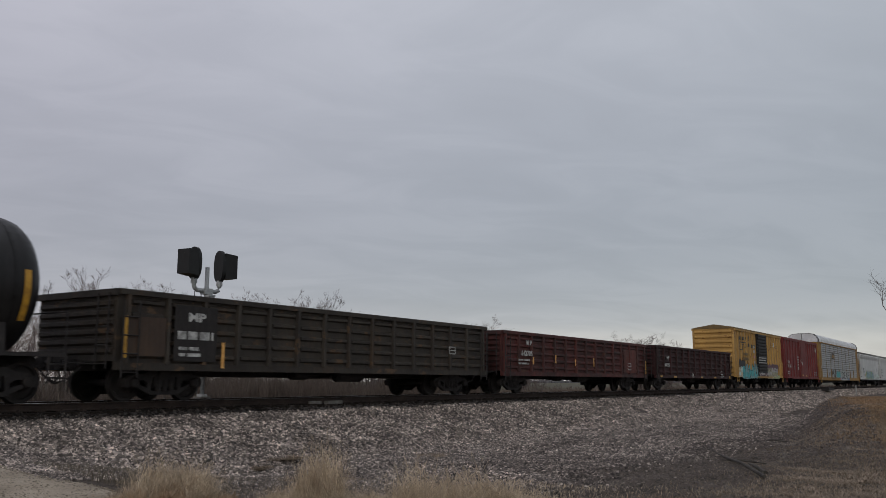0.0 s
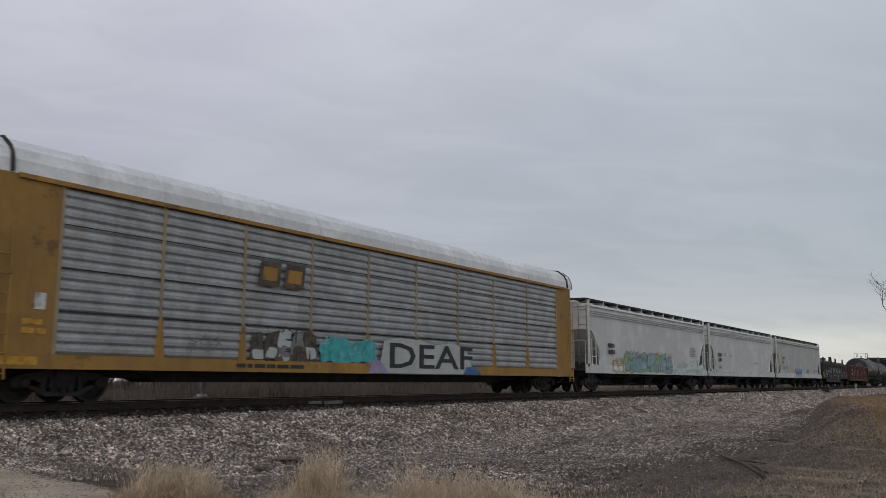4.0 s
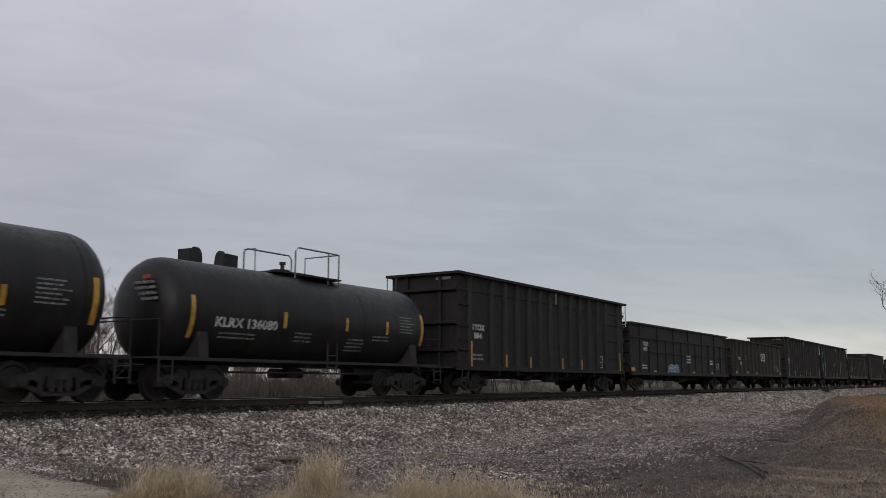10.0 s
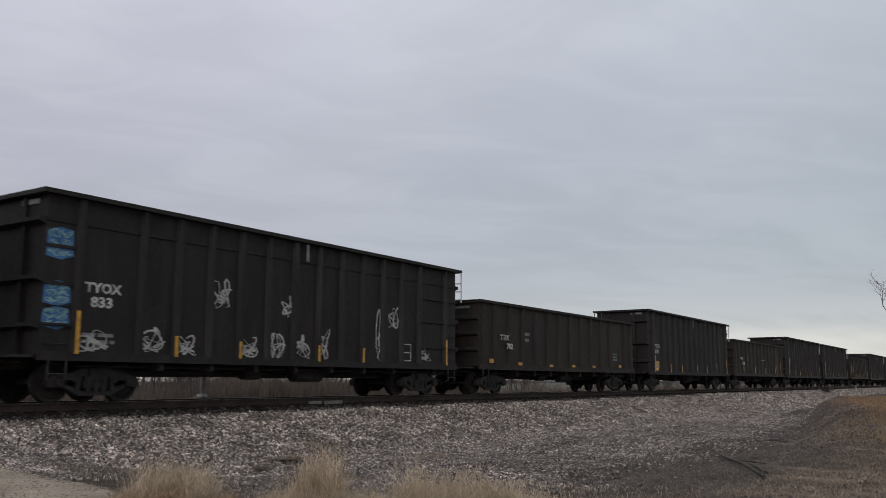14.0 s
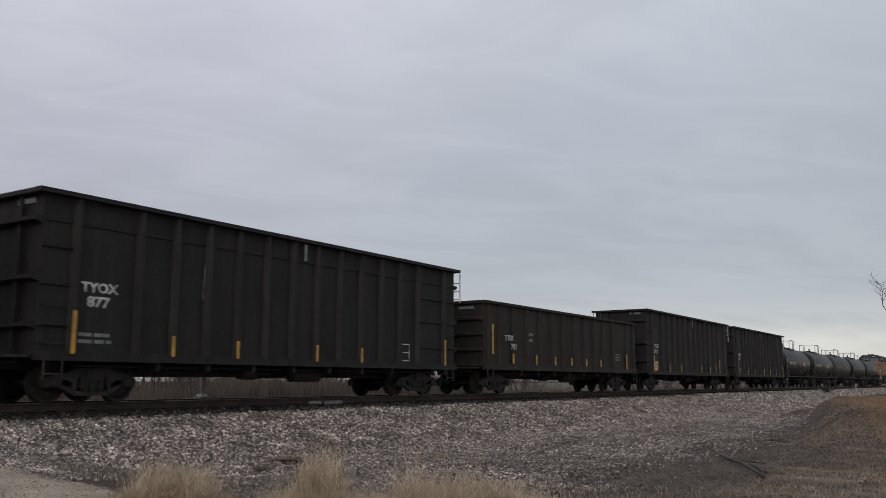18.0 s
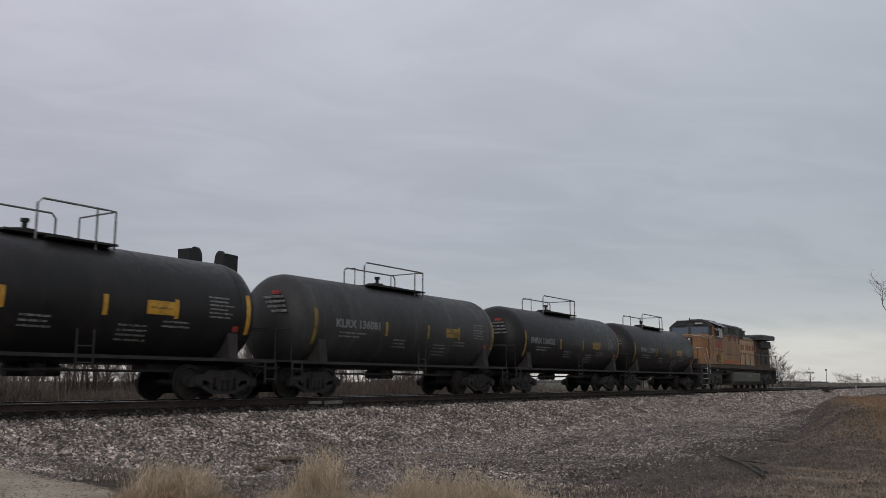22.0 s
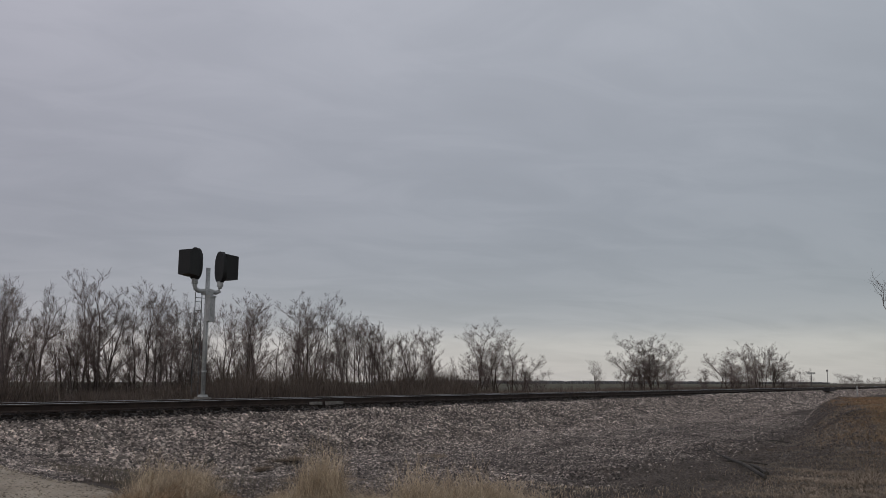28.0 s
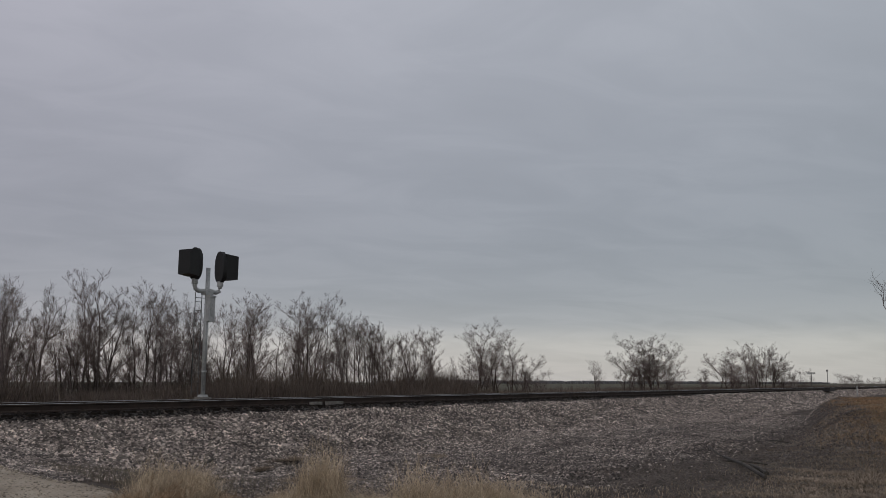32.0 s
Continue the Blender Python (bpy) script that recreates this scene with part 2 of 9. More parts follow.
PINK_SPRAY = mat_of("pink spray paint", [(0.35, (0.30, 0.11, 0.14)), (0.6, (0.46, 0.22, 0.25))], 4, rough=0.6, bump=0)
ORANGE_SPRAY = mat_of("orange spray paint", [(0.35, (0.55, 0.25, 0.05)), (0.6, (0.70, 0.40, 0.12))], 4, rough=0.6, bump=0)
PURPLE_SPRAY = mat_of("purple spray paint", [(0.35, (0.08, 0.02, 0.10)), (0.6, (0.15, 0.05, 0.16))], 4, rough=0.6, bump=0)
LOCO_YELLOW = paint("locomotive yellow paint", (0.275, 0.137, 0.056), (0.17, 0.082, 0.036), (0.085, 0.047, 0.028), 0.8, rough=0.6, dark=0.7, chips=((0.19, 0.105, 0.048), 0.6), grime=((0.125, 0.063, 0.032), 0.6))
LOCO_SOOTY = paint("soot-stained locomotive paint", (0.095, 0.052, 0.026), (0.05, 0.03, 0.018), (0.022, 0.016, 0.012), 0.8, rough=0.75, grime=((0.022, 0.016, 0.012), 0.85))
LOCO_PALE = paint("bleached locomotive paint", (0.42, 0.29, 0.18), (0.30, 0.18, 0.09), (0.24, 0.13, 0.06), 0.8, rough=0.75, dark=0.8, chips=((0.30, 0.155, 0.065), 1.0))
LOCO_GREY = paint("locomotive grey paint", (0.034, 0.036, 0.035), (0.028, 0.027, 0.024), (0.018, 0.017, 0.016), 0.6, rough=0.65)
LOCO_TANK = paint("locomotive fuel tank grey", (0.075, 0.072, 0.056), (0.06, 0.055, 0.042), (0.045, 0.04, 0.032), 0.5, rough=0.75)
LOCO_RED = mat_of("locomotive red lettering", [(0.35, (0.20, 0.032, 0.030)), (0.6, (0.30, 0.048, 0.045))], 4, rough=0.65, bump=0)
DARK_GLASS = glow_free_glass("dark window glass", (0.012, 0.015, 0.018))
HEADLAMP = glow_free_glass("headlamp lens", (0.55, 0.55, 0.50), 0.15)
RUBBER = mat_of("black hose rubber", [(0.3, (0.010, 0.010, 0.010)), (0.7, (0.022, 0.022, 0.022))], 6, rough=0.8, bump=0)

RAIL_SIDE = mat_of("rusty rail steel", [(0.3, (0.016, 0.0105, 0.0085)), (0.55, (0.030, 0.0195, 0.015)), (0.8, (0.052, 0.034, 0.025))], 2.5, rough=0.9, bump=0.2, fine=30, space="Object")
RAIL_TOP = mat_of("polished rail head", [(0.3, (0.30, 0.29, 0.28)), (0.7, (0.48, 0.47, 0.46))], 3, rough=0.32, metal=0.9, bump=0.02, stretch=(0.2, 4, 4))
TIE = mat_of("creosoted tie wood", [(0.3, (0.010, 0.008, 0.007)), (0.55, (0.019, 0.015, 0.0125)), (0.8, (0.040, 0.033, 0.028))], 2.2, rough=0.95, bump=0.5, fine=22, stretch=(3, 0.4, 3), spec=0.08)
CONCRETE = mat_of("weathered concrete", [(0.3, (0.09, 0.083, 0.074)), (0.55, (0.17, 0.16, 0.145)), (0.8, (0.27, 0.26, 0.24))], 5, rough=0.9, bump=0.25, fine=40)
STONE = mat_of("crushed limestone and granite", [(0.3, (0.176, 0.146, 0.125)), (0.5, (0.315, 0.264, 0.229)), (0.75, (0.57, 0.485, 0.422))], 1.4, rough=0.92, bump=0.3,
               fine=30, island=0.95)
STONE_DARK = mat_of("dark dirty stones", [(0.3, (0.098, 0.081, 0.070)), (0.5, (0.182, 0.153, 0.134)), (0.75, (0.36, 0.306, 0.268))], 1.1, rough=0.95, bump=0.3, fine=30, island=0.9)
SOIL_STONE = mat_of("soil-coloured pebbles", [(0.3, (0.052, 0.043, 0.037)), (0.5, (0.098, 0.082, 0.071)), (0.75, (0.18, 0.152, 0.132))], 1.1, rough=0.95, bump=0.3, fine=30, island=0.5)
SIGNAL_BLACK = mat_of("flat black signal paint", [(0.3, (0.005, 0.005, 0.005)), (0.7, (0.009, 0.009, 0.009))], 3, rough=0.6, bump=0.03)
ALUMINIUM = mat_of("aluminium painted mast", [(0.3, (0.27, 0.28, 0.28)), (0.55, (0.37, 0.38, 0.38)), (0.8, (0.45, 0.46, 0.46))], 4, rough=0.55, metal=0.3, bump=0.06, fine=25)
BARK = mat_of("grey brown bark", [(0.3, (0.043, 0.034, 0.031)), (0.55, (0.076, 0.062, 0.057)), (0.8, (0.125, 0.106, 0.098))], 3, rough=0.95, bump=0.4, fine=22, stretch=(2, 2, 0.5), per_object=0.35)
TWIG = mat_of("bare twigs", [(0.3, (0.092, 0.069, 0.064)), (0.7, (0.175, 0.138, 0.128))], 4, rough=0.95, bump=0, per_object=0.35)
BRUSH = mat_of("dead brush", [(0.3, (0.072, 0.056, 0.047)), (0.7, (0.150, 0.118, 0.098))], 3, rough=1.0, bump=0, island=0.4)
STRAW = mat_of("dry straw grass", [(0.3, (0.36, 0.28, 0.194)), (0.7, (0.56, 0.45, 0.32))], 3, rough=0.95, bump=0, island=0.4)
RUSSET = mat_of("russet dead grass", [(0.3, (0.21, 0.132, 0.072)), (0.7, (0.38, 0.245, 0.140))], 3, rough=0.95, bump=0, island=0.4)
DULL_GRASS = mat_of("grey dead weeds", [(0.3, (0.10, 0.082, 0.06)), (0.7, (0.18, 0.15, 0.115))], 3, rough=0.95, bump=0, island=0.35)
DRIFTWOOD = mat_of("weathered grey wood", [(0.3, (0.03, 0.026, 0.022)), (0.7, (0.10, 0.088, 0.075))], 5, rough=0.95, bump=0.5, fine=30)
ROAD_STONE = mat_of("pale road gravel", [(0.3, (0.17, 0.14, 0.105)), (0.7, (0.34, 0.29, 0.22))], 3, rough=0.95, bump=0.2, fine=30, island=0.4)
GREEN_PALE = mat_of("pale green spray paint", [(0.35, (0.30, 0.46, 0.44)), (0.6, (0.45, 0.60, 0.56))], 4, rough=0.6, bump=0)
STONE_MID = mat_of("dusty grey stones", [(0.3, (0.165, 0.137, 0.118)), (0.5, (0.295, 0.248, 0.216)), (0.75, (0.54, 0.462, 0.405))], 1.2, rough=0.93, bump=0.3, fine=30, island=0.95)
STONE_OILY = mat_of("oil-darkened stones", [(0.3, (0.020, 0.016, 0.014)), (0.5, (0.036, 0.030, 0.026)), (0.75, (0.075, 0.064, 0.056))], 1.2, rough=0.9, bump=0.3, fine=30, island=0.7, spec=0.15)
BANK_STRAW = mat_of("bleached bank grass", [(0.3, (0.24, 0.186, 0.136)), (0.7, (0.40, 0.32, 0.24))], 3, rough=0.95, bump=0, island=0.35)
PALE_WEED = mat_of("brown dead weeds", [(0.3, (0.17, 0.125, 0.085)), (0.7, (0.29, 0.225, 0.16))], 3, rough=0.95, bump=0, island=0.35)
MAROON_SPRAY = mat_of("maroon spray paint", [(0.35, (0.055, 0.016, 0.030)), (0.6, (0.10, 0.035, 0.055))], 4, rough=0.6, bump=0)
OLIVE_SPRAY = mat_of("olive spray paint", [(0.35, (0.20, 0.20, 0.11)), (0.6, (0.34, 0.33, 0.21))], 4, rough=0.7, bump=0)
GREY_SPRAY = mat_of("dull white spray paint", [(0.35, (0.24, 0.23, 0.22)), (0.6, (0.42, 0.41, 0.39))], 4, rough=0.6, bump=0)
LOCO_ORANGE = paint("scorched orange paint", (0.33, 0.105, 0.028), (0.22, 0.085, 0.03), (0.10, 0.045, 0.022), 0.7)
DUSTY_TEAL = mat_of("dusty teal spray paint", [(0.35, (0.13, 0.26, 0.27)), (0.6, (0.22, 0.36, 0.36))], 3, rough=0.7, bump=0)
DUSTY_BLUE = mat_of("dusty blue spray paint", [(0.35, (0.17, 0.27, 0.34)), (0.6, (0.28, 0.38, 0.43))], 3, rough=0.7, bump=0)
DUSTY_YELLOW = mat_of("dusty yellow spray paint", [(0.35, (0.42, 0.33, 0.19)), (0.6, (0.52, 0.43, 0.28))], 3, rough=0.7, bump=0)
DUSTY_GREEN = mat_of("dusty green spray paint", [(0.35, (0.16, 0.27, 0.13)), (0.6, (0.26, 0.37, 0.20))], 3, rough=0.7, bump=0)
PALE_WASH = mat_of("washed-out green paint", [(0.35, (0.44, 0.53, 0.50)), (0.6, (0.53, 0.61, 0.58))], 2, rough=0.75, bump=0)
DUSTY_WASH = mat_of("washed-out grey paint", [(0.35, (0.34, 0.37, 0.36)), (0.6, (0.42, 0.44, 0.43))], 2, rough=0.75, bump=0)


# ---- mesh tools ----
class Mesh:
    """Vertices and faces gathered piece by piece."""

    def __init__(self):
        self.v, self.f = [], []

    def add(self, verts, faces):
        n = len(self.v)
        self.v.extend(tuple(p) for p in verts)
        self.f.extend(tuple(i + n for i in f) for f in faces)
        return self

    def box(self, x0, x1, y0, y1, z0, z1):
        p = [(x0, y0, z0), (x1, y0, z0), (x1, y1, z0), (x0, y1, z0), (x0, y0, z1), (x1, y0, z1), (x1, y1, z1), (x0, y1, z1)]
        return self.add(p, [(0, 3, 2, 1), (4, 5, 6, 7), (0, 1, 5, 4), (1, 2, 6, 5), (2, 3, 7, 6), (3, 0, 4, 7)])

    def loft(self, rings, caps=True):
        """Closed rings of equal length, skinned one to the next."""
        n, base = len(rings[0]), len(self.v)
        for r in rings:
            self.v.extend(tuple(p) for p in r)
        for k in range(len(rings) - 1):
            a = base + k * n
            for i in range(n):
                j = (i + 1) % n
                self.f.append((a + i, a + j, a + n + j, a + n + i))
        if caps:
            self.f.append(tuple(base + i for i in reversed(range(n))))
            e = base + (len(rings) - 1) * n
            self.f.append(tuple(e + i for i in range(n)))
        return self

    def prism_x(self, outline, x0, x1):
        """An outline of (y, z) carried along x."""
        return self.loft([[(x0, y, z) for y, z in outline], [(x1, y, z) for y, z in outline]])

    def prism_y(self, outline, y0, y1):
        """An outline of (x, z) carried along y."""
        return self.loft([[(x, y0, z) for x, z in outline], [(x, y1, z) for x, z in outline]])

    def prism_z(self, outline, z0, z1):
        return self.loft([[(x, y, z0) for x, y in outline], [(x, y, z1) for x, y in outline]])

    def tube(self, points, radius, n=6, taper=None):
        """A round bar along points; taper gives one radius for each point."""
        pts = [Vector(p) for p in points]
        rings = []
        for i, p in enumerate(pts):
            d = (pts[min(i + 1, len(pts) - 1)] - pts[max(i - 1, 0)]).normalized()
            side = d.cross(Vector((0, 0, 1)) if abs(d.z) < 0.9 else Vector((1, 0, 0))).normalized()
            other = d.cross(side)
            r = taper[i] if taper else radius
            rings.append([p + side * (r * math.cos(2 * math.pi * k / n)) + other * (r * math.sin(2 * math.pi * k / n)) for k in range(n)])
        return self.loft(rings)

    def data(self, name, smooth=False):
        me = bpy.data.meshes.new(name)
        me.from_pydata(self.v, [], self.f)
        if smooth:
            me.polygons.foreach_set("use_smooth", [True] * len(me.polygons))
        me.update()
        return me


def part(name, mesh, material, parent, label="", at=None, smooth=False):
    """One mesh object under a thing or a part."""
    me = mesh if isinstance(mesh, bpy.types.Mesh) else mesh.data(name, smooth)
    if material is not None and not me.materials:
        me.materials.append(material)
    ob = new(name, me)
    ob.parent = parent
    if at is not None:
        ob.matrix_basis = at
    if label:
        ob["label"] = label
    return ob


def thing(name, label, category, group="", kind="", at=None):
    ob = new(name)
    ob.empty_display_size = 0.3
    if at is not None:
        ob.matrix_basis = at
    return tagged(ob, label, category, group, kind)


def solid(name, mesh, material, label, category, group="", kind="", at=None, smooth=False):
    me = mesh if isinstance(mesh, bpy.types.Mesh) else mesh.data(name, smooth)
    if not me.materials:
        me.materials.append(material)
    ob = new(name, me)
    if at is not None:
        ob.matrix_basis = at
    return tagged(ob, label, category, group, kind)


def noise2(x, y, scale, seed=0.0):
    """Smooth value noise on arrays, about -1 to 1."""
    x, y = np.asarray(x, float) * scale + seed * 17.13, np.asarray(y, float) * scale - seed * 9.7
    xi, yi = np.floor(x), np.floor(y)
    u, v = x - xi, y - yi
    u, v = u * u * (3 - 2 * u), v * v * (3 - 2 * v)

    def h(a, b):
        s = np.sin(a * 127.1 + b * 311.7 + seed * 7.3) * 43758.5453
        return s - np.floor(s)

    return 2 * ((h(xi, yi) * (1 - u) + h(xi + 1, yi) * u) * (1 - v) + (h(xi, yi + 1) * (1 - u) + h(xi + 1, yi + 1) * u) * v) - 1


def ease(t):
    t = np.clip(t, 0, 1)
    return t * t * (3 - 2 * t)


# ---- ground ----
def ground_height(x, y):
    """The lie of the land: z over the plan. The railhead is z = 0, the track runs along x at y = 0."""
    x, y = np.asarray(x, float), np.asarray(y, float)
    z = np.interp(y, [-200, -40, -20, -12, -6, -4.6, -3.2, 2.6, 6.6, 10, 16, 3000], [-1.3, -1.3, -1.3, -1.4, -1.38, -1.36, -1.2, -0.5, -0.3, -1.15, -1.3, -1.3])
    front = ease((-1.0 - y) / 2.0)
    road = ease((12.5 - x) / 5.0) * np.interp(y, [-60, -12, -8, -5.5, -3.2], [0.0, 0.05, 0.22, 0.42, 0.55]) * front
    edge = np.minimum(-18.37 + x / 5.55, -8.9) + 0.35 * noise2(x, y * 0, 0.45, 11)
    bank = ease((edge + 0.8 - y) / 1.9) * ease((x - 21.5) / 11.0) * (1.02 + 0.10 * noise2(x, y, 0.5, 21))
    far = ease((np.hypot(x, y) - 60) / 200)
    z = z + road + bank * (1 - 0.5 * ease((x - 60) / 60))
    rough = noise2(x, y, 0.35, 1) * 0.08 + noise2(x, y, 1.1, 2) * 0.05 + noise2(x, y, 2.6, 3) * 0.022
    rough = rough * np.where(np.abs(y) < 3, 0.2, 1.0) * (1 - 0.7 * (road > 0.2))
    return z + rough * (1 - far) + far * noise2(x, y, 0.004, 4) * 0.25


def steps(parts):
    out = []
    for a, b, d in parts:
        out.extend(np.arange(a, b, d))
    return np.array(out + [parts[-1][1]])


def sheet(xs, ys, zfun):
    X, Y = np.meshgrid(xs, ys, indexing="ij")
    Z = zfun(X, Y)
    nx, ny = len(xs), len(ys)
    verts = np.stack([X, Y, Z], -1).reshape(-1, 3)
    i = (np.arange(nx - 1)[:, None] * ny + np.arange(ny - 1)[None]).ravel()
    faces = np.stack([i, i + ny, i + ny + 1, i + 1], -1)
    me = bpy.data.meshes.new("sheet")
    me.from_pydata(verts.tolist(), [], faces.tolist())
    me.polygons.foreach_set("use_smooth", [True] * len(me.polygons))
    return me


def ground_material():
    """Bare grey soil with fines and stones by the line, dead grass away from it, a dull green winter field far off."""
    m = bpy.data.materials.new("winter ground")
    m.use_nodes = True
    t = m.node_tree
    bs = t.nodes["Principled BSDF"]
    add, join = node_tools(t)
    geo = add("ShaderNodeNewGeometry")
    soil_n = add("ShaderNodeTexNoise", Scale=1.1, Detail=8.0, Roughness=0.7)
    join(geo, "Position", soil_n, "Vector")
    soil = ramp(t, [(0.30, (0.040, 0.033, 0.028)), (0.5, (0.076, 0.062, 0.052)), (0.72, (0.130, 0.107, 0.089))])
    join(soil_n, 0, soil, 0)
    vor = add("ShaderNodeTexVoronoi", Scale=24.0)
    join(geo, "Position", vor, "Vector")
    peb = ramp(t, [(0.0, (0.55, 0.55, 0.55)), (0.5, (1.0, 1.0, 1.0)), (1.0, (1.7, 1.66, 1.6))])
    pick = add("ShaderNodeSeparateColor")
    join(vor, "Color", pick, 0)
    join(pick, 0, peb, 0)
    mul = add("ShaderNodeMix", data_type="RGBA", blend_type="MULTIPLY")
    mul.inputs[0].default_value = 0.85
    join(soil, 0, mul, 6)
    join(peb, 0, mul, 7)
    # dead grass away from the line
    gr_n = add("ShaderNodeTexNoise", Scale=0.35, Detail=8.0, Roughness=0.65)
    join(geo, "Position", gr_n, "Vector")
    grass = ramp(t, [(0.3, (0.090, 0.064, 0.038)), (0.55, (0.165, 0.113, 0.062)), (0.75, (0.25, 0.172, 0.095))])
    join(gr_n, 0, grass, 0)
    sep = add("ShaderNodeSeparateXYZ")
    join(geo, "Position", sep, 0)
    wob = add("ShaderNodeMath", operation="MULTIPLY_ADD")
    join(gr_n, 0, wob, 0)
    wob.inputs[1].default_value = 9.0
    join(sep, "Y", wob, 2)
    edge = add("ShaderNodeMapRange")
    edge.inputs["From Min"].default_value, edge.inputs["From Max"].default_value = -7.0, -10.5
    join(wob, 0, edge, 0)
    # the grass holds on the bank and on the verge near the road, not on the bare slope between
    wobx = add("ShaderNodeMath", operation="MULTIPLY_ADD")
    join(gr_n, 0, wobx, 0)
    wobx.inputs[1].default_value = 9.0
    join(sep, "X", wobx, 2)
    bank = add("ShaderNodeMapRange")
    bank.inputs["From Min"].default_value, bank.inputs["From Max"].default_value = 27.0, 32.0
    join(wobx, 0, bank, 0)
    verge = add("ShaderNodeMapRange")
    verge.inputs["From Min"].default_value, verge.inputs["From Max"].default_value = 18.5, 15.0
    join(wobx, 0, verge, 0)
    either = add("ShaderNodeMath", operation="MAXIMUM")
    join(bank, 0, either, 0)
    join(verge, 0, either, 1)
    kept = add("ShaderNodeMath", operation="MULTIPLY")
    join(either, 0, kept, 0)
    join(edge, 0, kept, 1)
    one = add("ShaderNodeMix", data_type="RGBA")
    join(kept, 0, one, 0)
    join(mul, 2, one, 6)
    join(grass, 0, one, 7)
    # brush litter, then the field, beyond the line
    lit = add("ShaderNodeMapRange")
    lit.inputs["From Min"].default_value, lit.inputs["From Max"].default_value = 5.5, 9.0
    join(sep, "Y", lit, 0)
    two = add("ShaderNodeMix", data_type="RGBA")
    join(lit, 0, two, 0)
    join(one, 2, two, 6)
    join(grass, 0, two, 7)
    fld_n = add("ShaderNodeTexNoise", Scale=0.03, Detail=6.0)
    join(geo, "Position", fld_n, "Vector")
    field = ramp(t, [(0.35, (0.078, 0.074, 0.050)), (0.6, (0.105, 0.097, 0.068)), (0.75, (0.13, 0.115, 0.082))])
    join(fld_n, 0, field, 0)
    away = add("ShaderNodeMapRange")
    away.inputs["From Min"].default_value, away.inputs["From Max"].default_value = 60.0, 75.0
    join(sep, "Y", away, 0)
    three = add("ShaderNodeMix", data_type="RGBA")
    join(away, 0, three, 0)
    join(two, 2, three, 6)
    join(field, 0, three, 7)
    join(three, 2, bs, "Base Color")
    bs.inputs["Roughness"].default_value = 0.97
    bs.inputs["Specular IOR Level"].default_value = 0.2
    bp = add("ShaderNodeBump", Strength=0.7, Distance=0.03)
    join(vor, "Distance", bp, "Height")
    join(bp, 0, bs, "Normal")
    return m


GX = steps([(-3500, -300, 160), (-300, -40, 20), (-40, 0, 2), (0, 34, 0.22), (34, 70, 0.5), (70, 160, 2), (160, 600, 20), (600, 4500, 150)])
GY = steps([(-3500, -300, 160), (-300, -40, 20), (-40, -19, 1.5), (-19, -2.5, 0.2), (-2.5, 12, 0.5), (12, 120, 4), (120, 500, 20), (500, 4500, 150)])
gme = sheet(GX, GY, ground_height)
gme.materials.append(ground_material())
tagged(new("ground", gme), "bare winter ground with dead grass, soil and fields", "ground", kind="structure")


def bed_height(x, y):
    """Ballast: flat over the ties, then a slope down to the ground on both sides."""
    x, y = np.asarray(x, float), np.asarray(y, float)
    a = np.abs(y)
    toe = np.where(y < 0, -1.9 - 0.42 * noise2(x, y * 0, 0.16, 9), 1.9)
    z = np.where(y < 0, np.interp(y, [-1.62, -1.40, -1.30], [-0.385, -0.285, -0.225]), -0.20) - np.clip(a - np.abs(toe), 0, None) * np.where(y < 0, 0.34, 0.16)
    z = z + (noise2(x, y, 0.7, 5) * 0.05 + noise2(x, y, 2.2, 6) * 0.03) * ease((a - 1.2) / 0.8) + noise2(x, y, 9.0, 7) * 0.016
    cut = ease((a - np.where(y < 0, 5.6, 4.4)) / 0.8)
    return z - cut * 0.8


BX = steps([(-200, -10, 8), (-10, 5, 1), (5, 45, 0.12), (45, 90, 0.4), (90, 300, 4), (300, 1500, 60)])
BY = steps([(-7.2, -0.9, 0.11), (-0.9, 1.8, 0.3), (1.8, 5.4, 0.4)])
# far darker than the stones: the shade in their gaps is this sheet's colour
GAP_SHADE_BED = mat_of("ballast", [(0.3, (0.022, 0.019, 0.017)), (0.5, (0.042, 0.037, 0.034)), (0.75, (0.085, 0.077, 0.070))], 1.2, rough=0.95, bump=0.9, bump_scale=22, fine=26, space="Object")
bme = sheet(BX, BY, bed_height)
bme.materials.append(GAP_SHADE_BED)
tagged(new("ballast_bed", bme), "ballast bed sloping from the track, coloured dark as the shade between stones", "ballast", kind="structure")

road_me = sheet(steps([(-40, 0, 2), (0, 10.2, 0.3)]), steps([(-40, -12, 1.5), (-12, -2.9, 0.3)]),
                lambda x, y: ground_height(x, y) + 0.05 - 0.35 * ease((x - (8.35 + 0.4 * noise2(y, y * 0, 0.6, 2)) - 0.12 * (y + 3)) / 0.8))
road_me.materials.append(mat_of("pale gravel road", [(0.3, (0.23, 0.19, 0.145)), (0.5, (0.33, 0.275, 0.21)), (0.75, (0.45, 0.385, 0.30))], 1.6, rough=0.95, bump=0.5, bump_scale=30, fine=34))
tagged(new("road", road_me), "pale compacted gravel road rising towards the crossing", "road", kind="structure")


# ---- track ----
def rail_mesh(x0, x1):
    m = Mesh()
    foot = [(-0.07, -0.172), (0.07, -0.172), (0.07, -0.16), (0.010, -0.135), (0.010, -0.045), (0.034, -0.034), (0.034, -0.006), (-0.034, -0.006), (-0.034, -0.034), (-0.010, -0.045), (-0.010, -0.135), (-0.07, -0.16)]
    m.prism_x(foot, x0, x1)
    return m


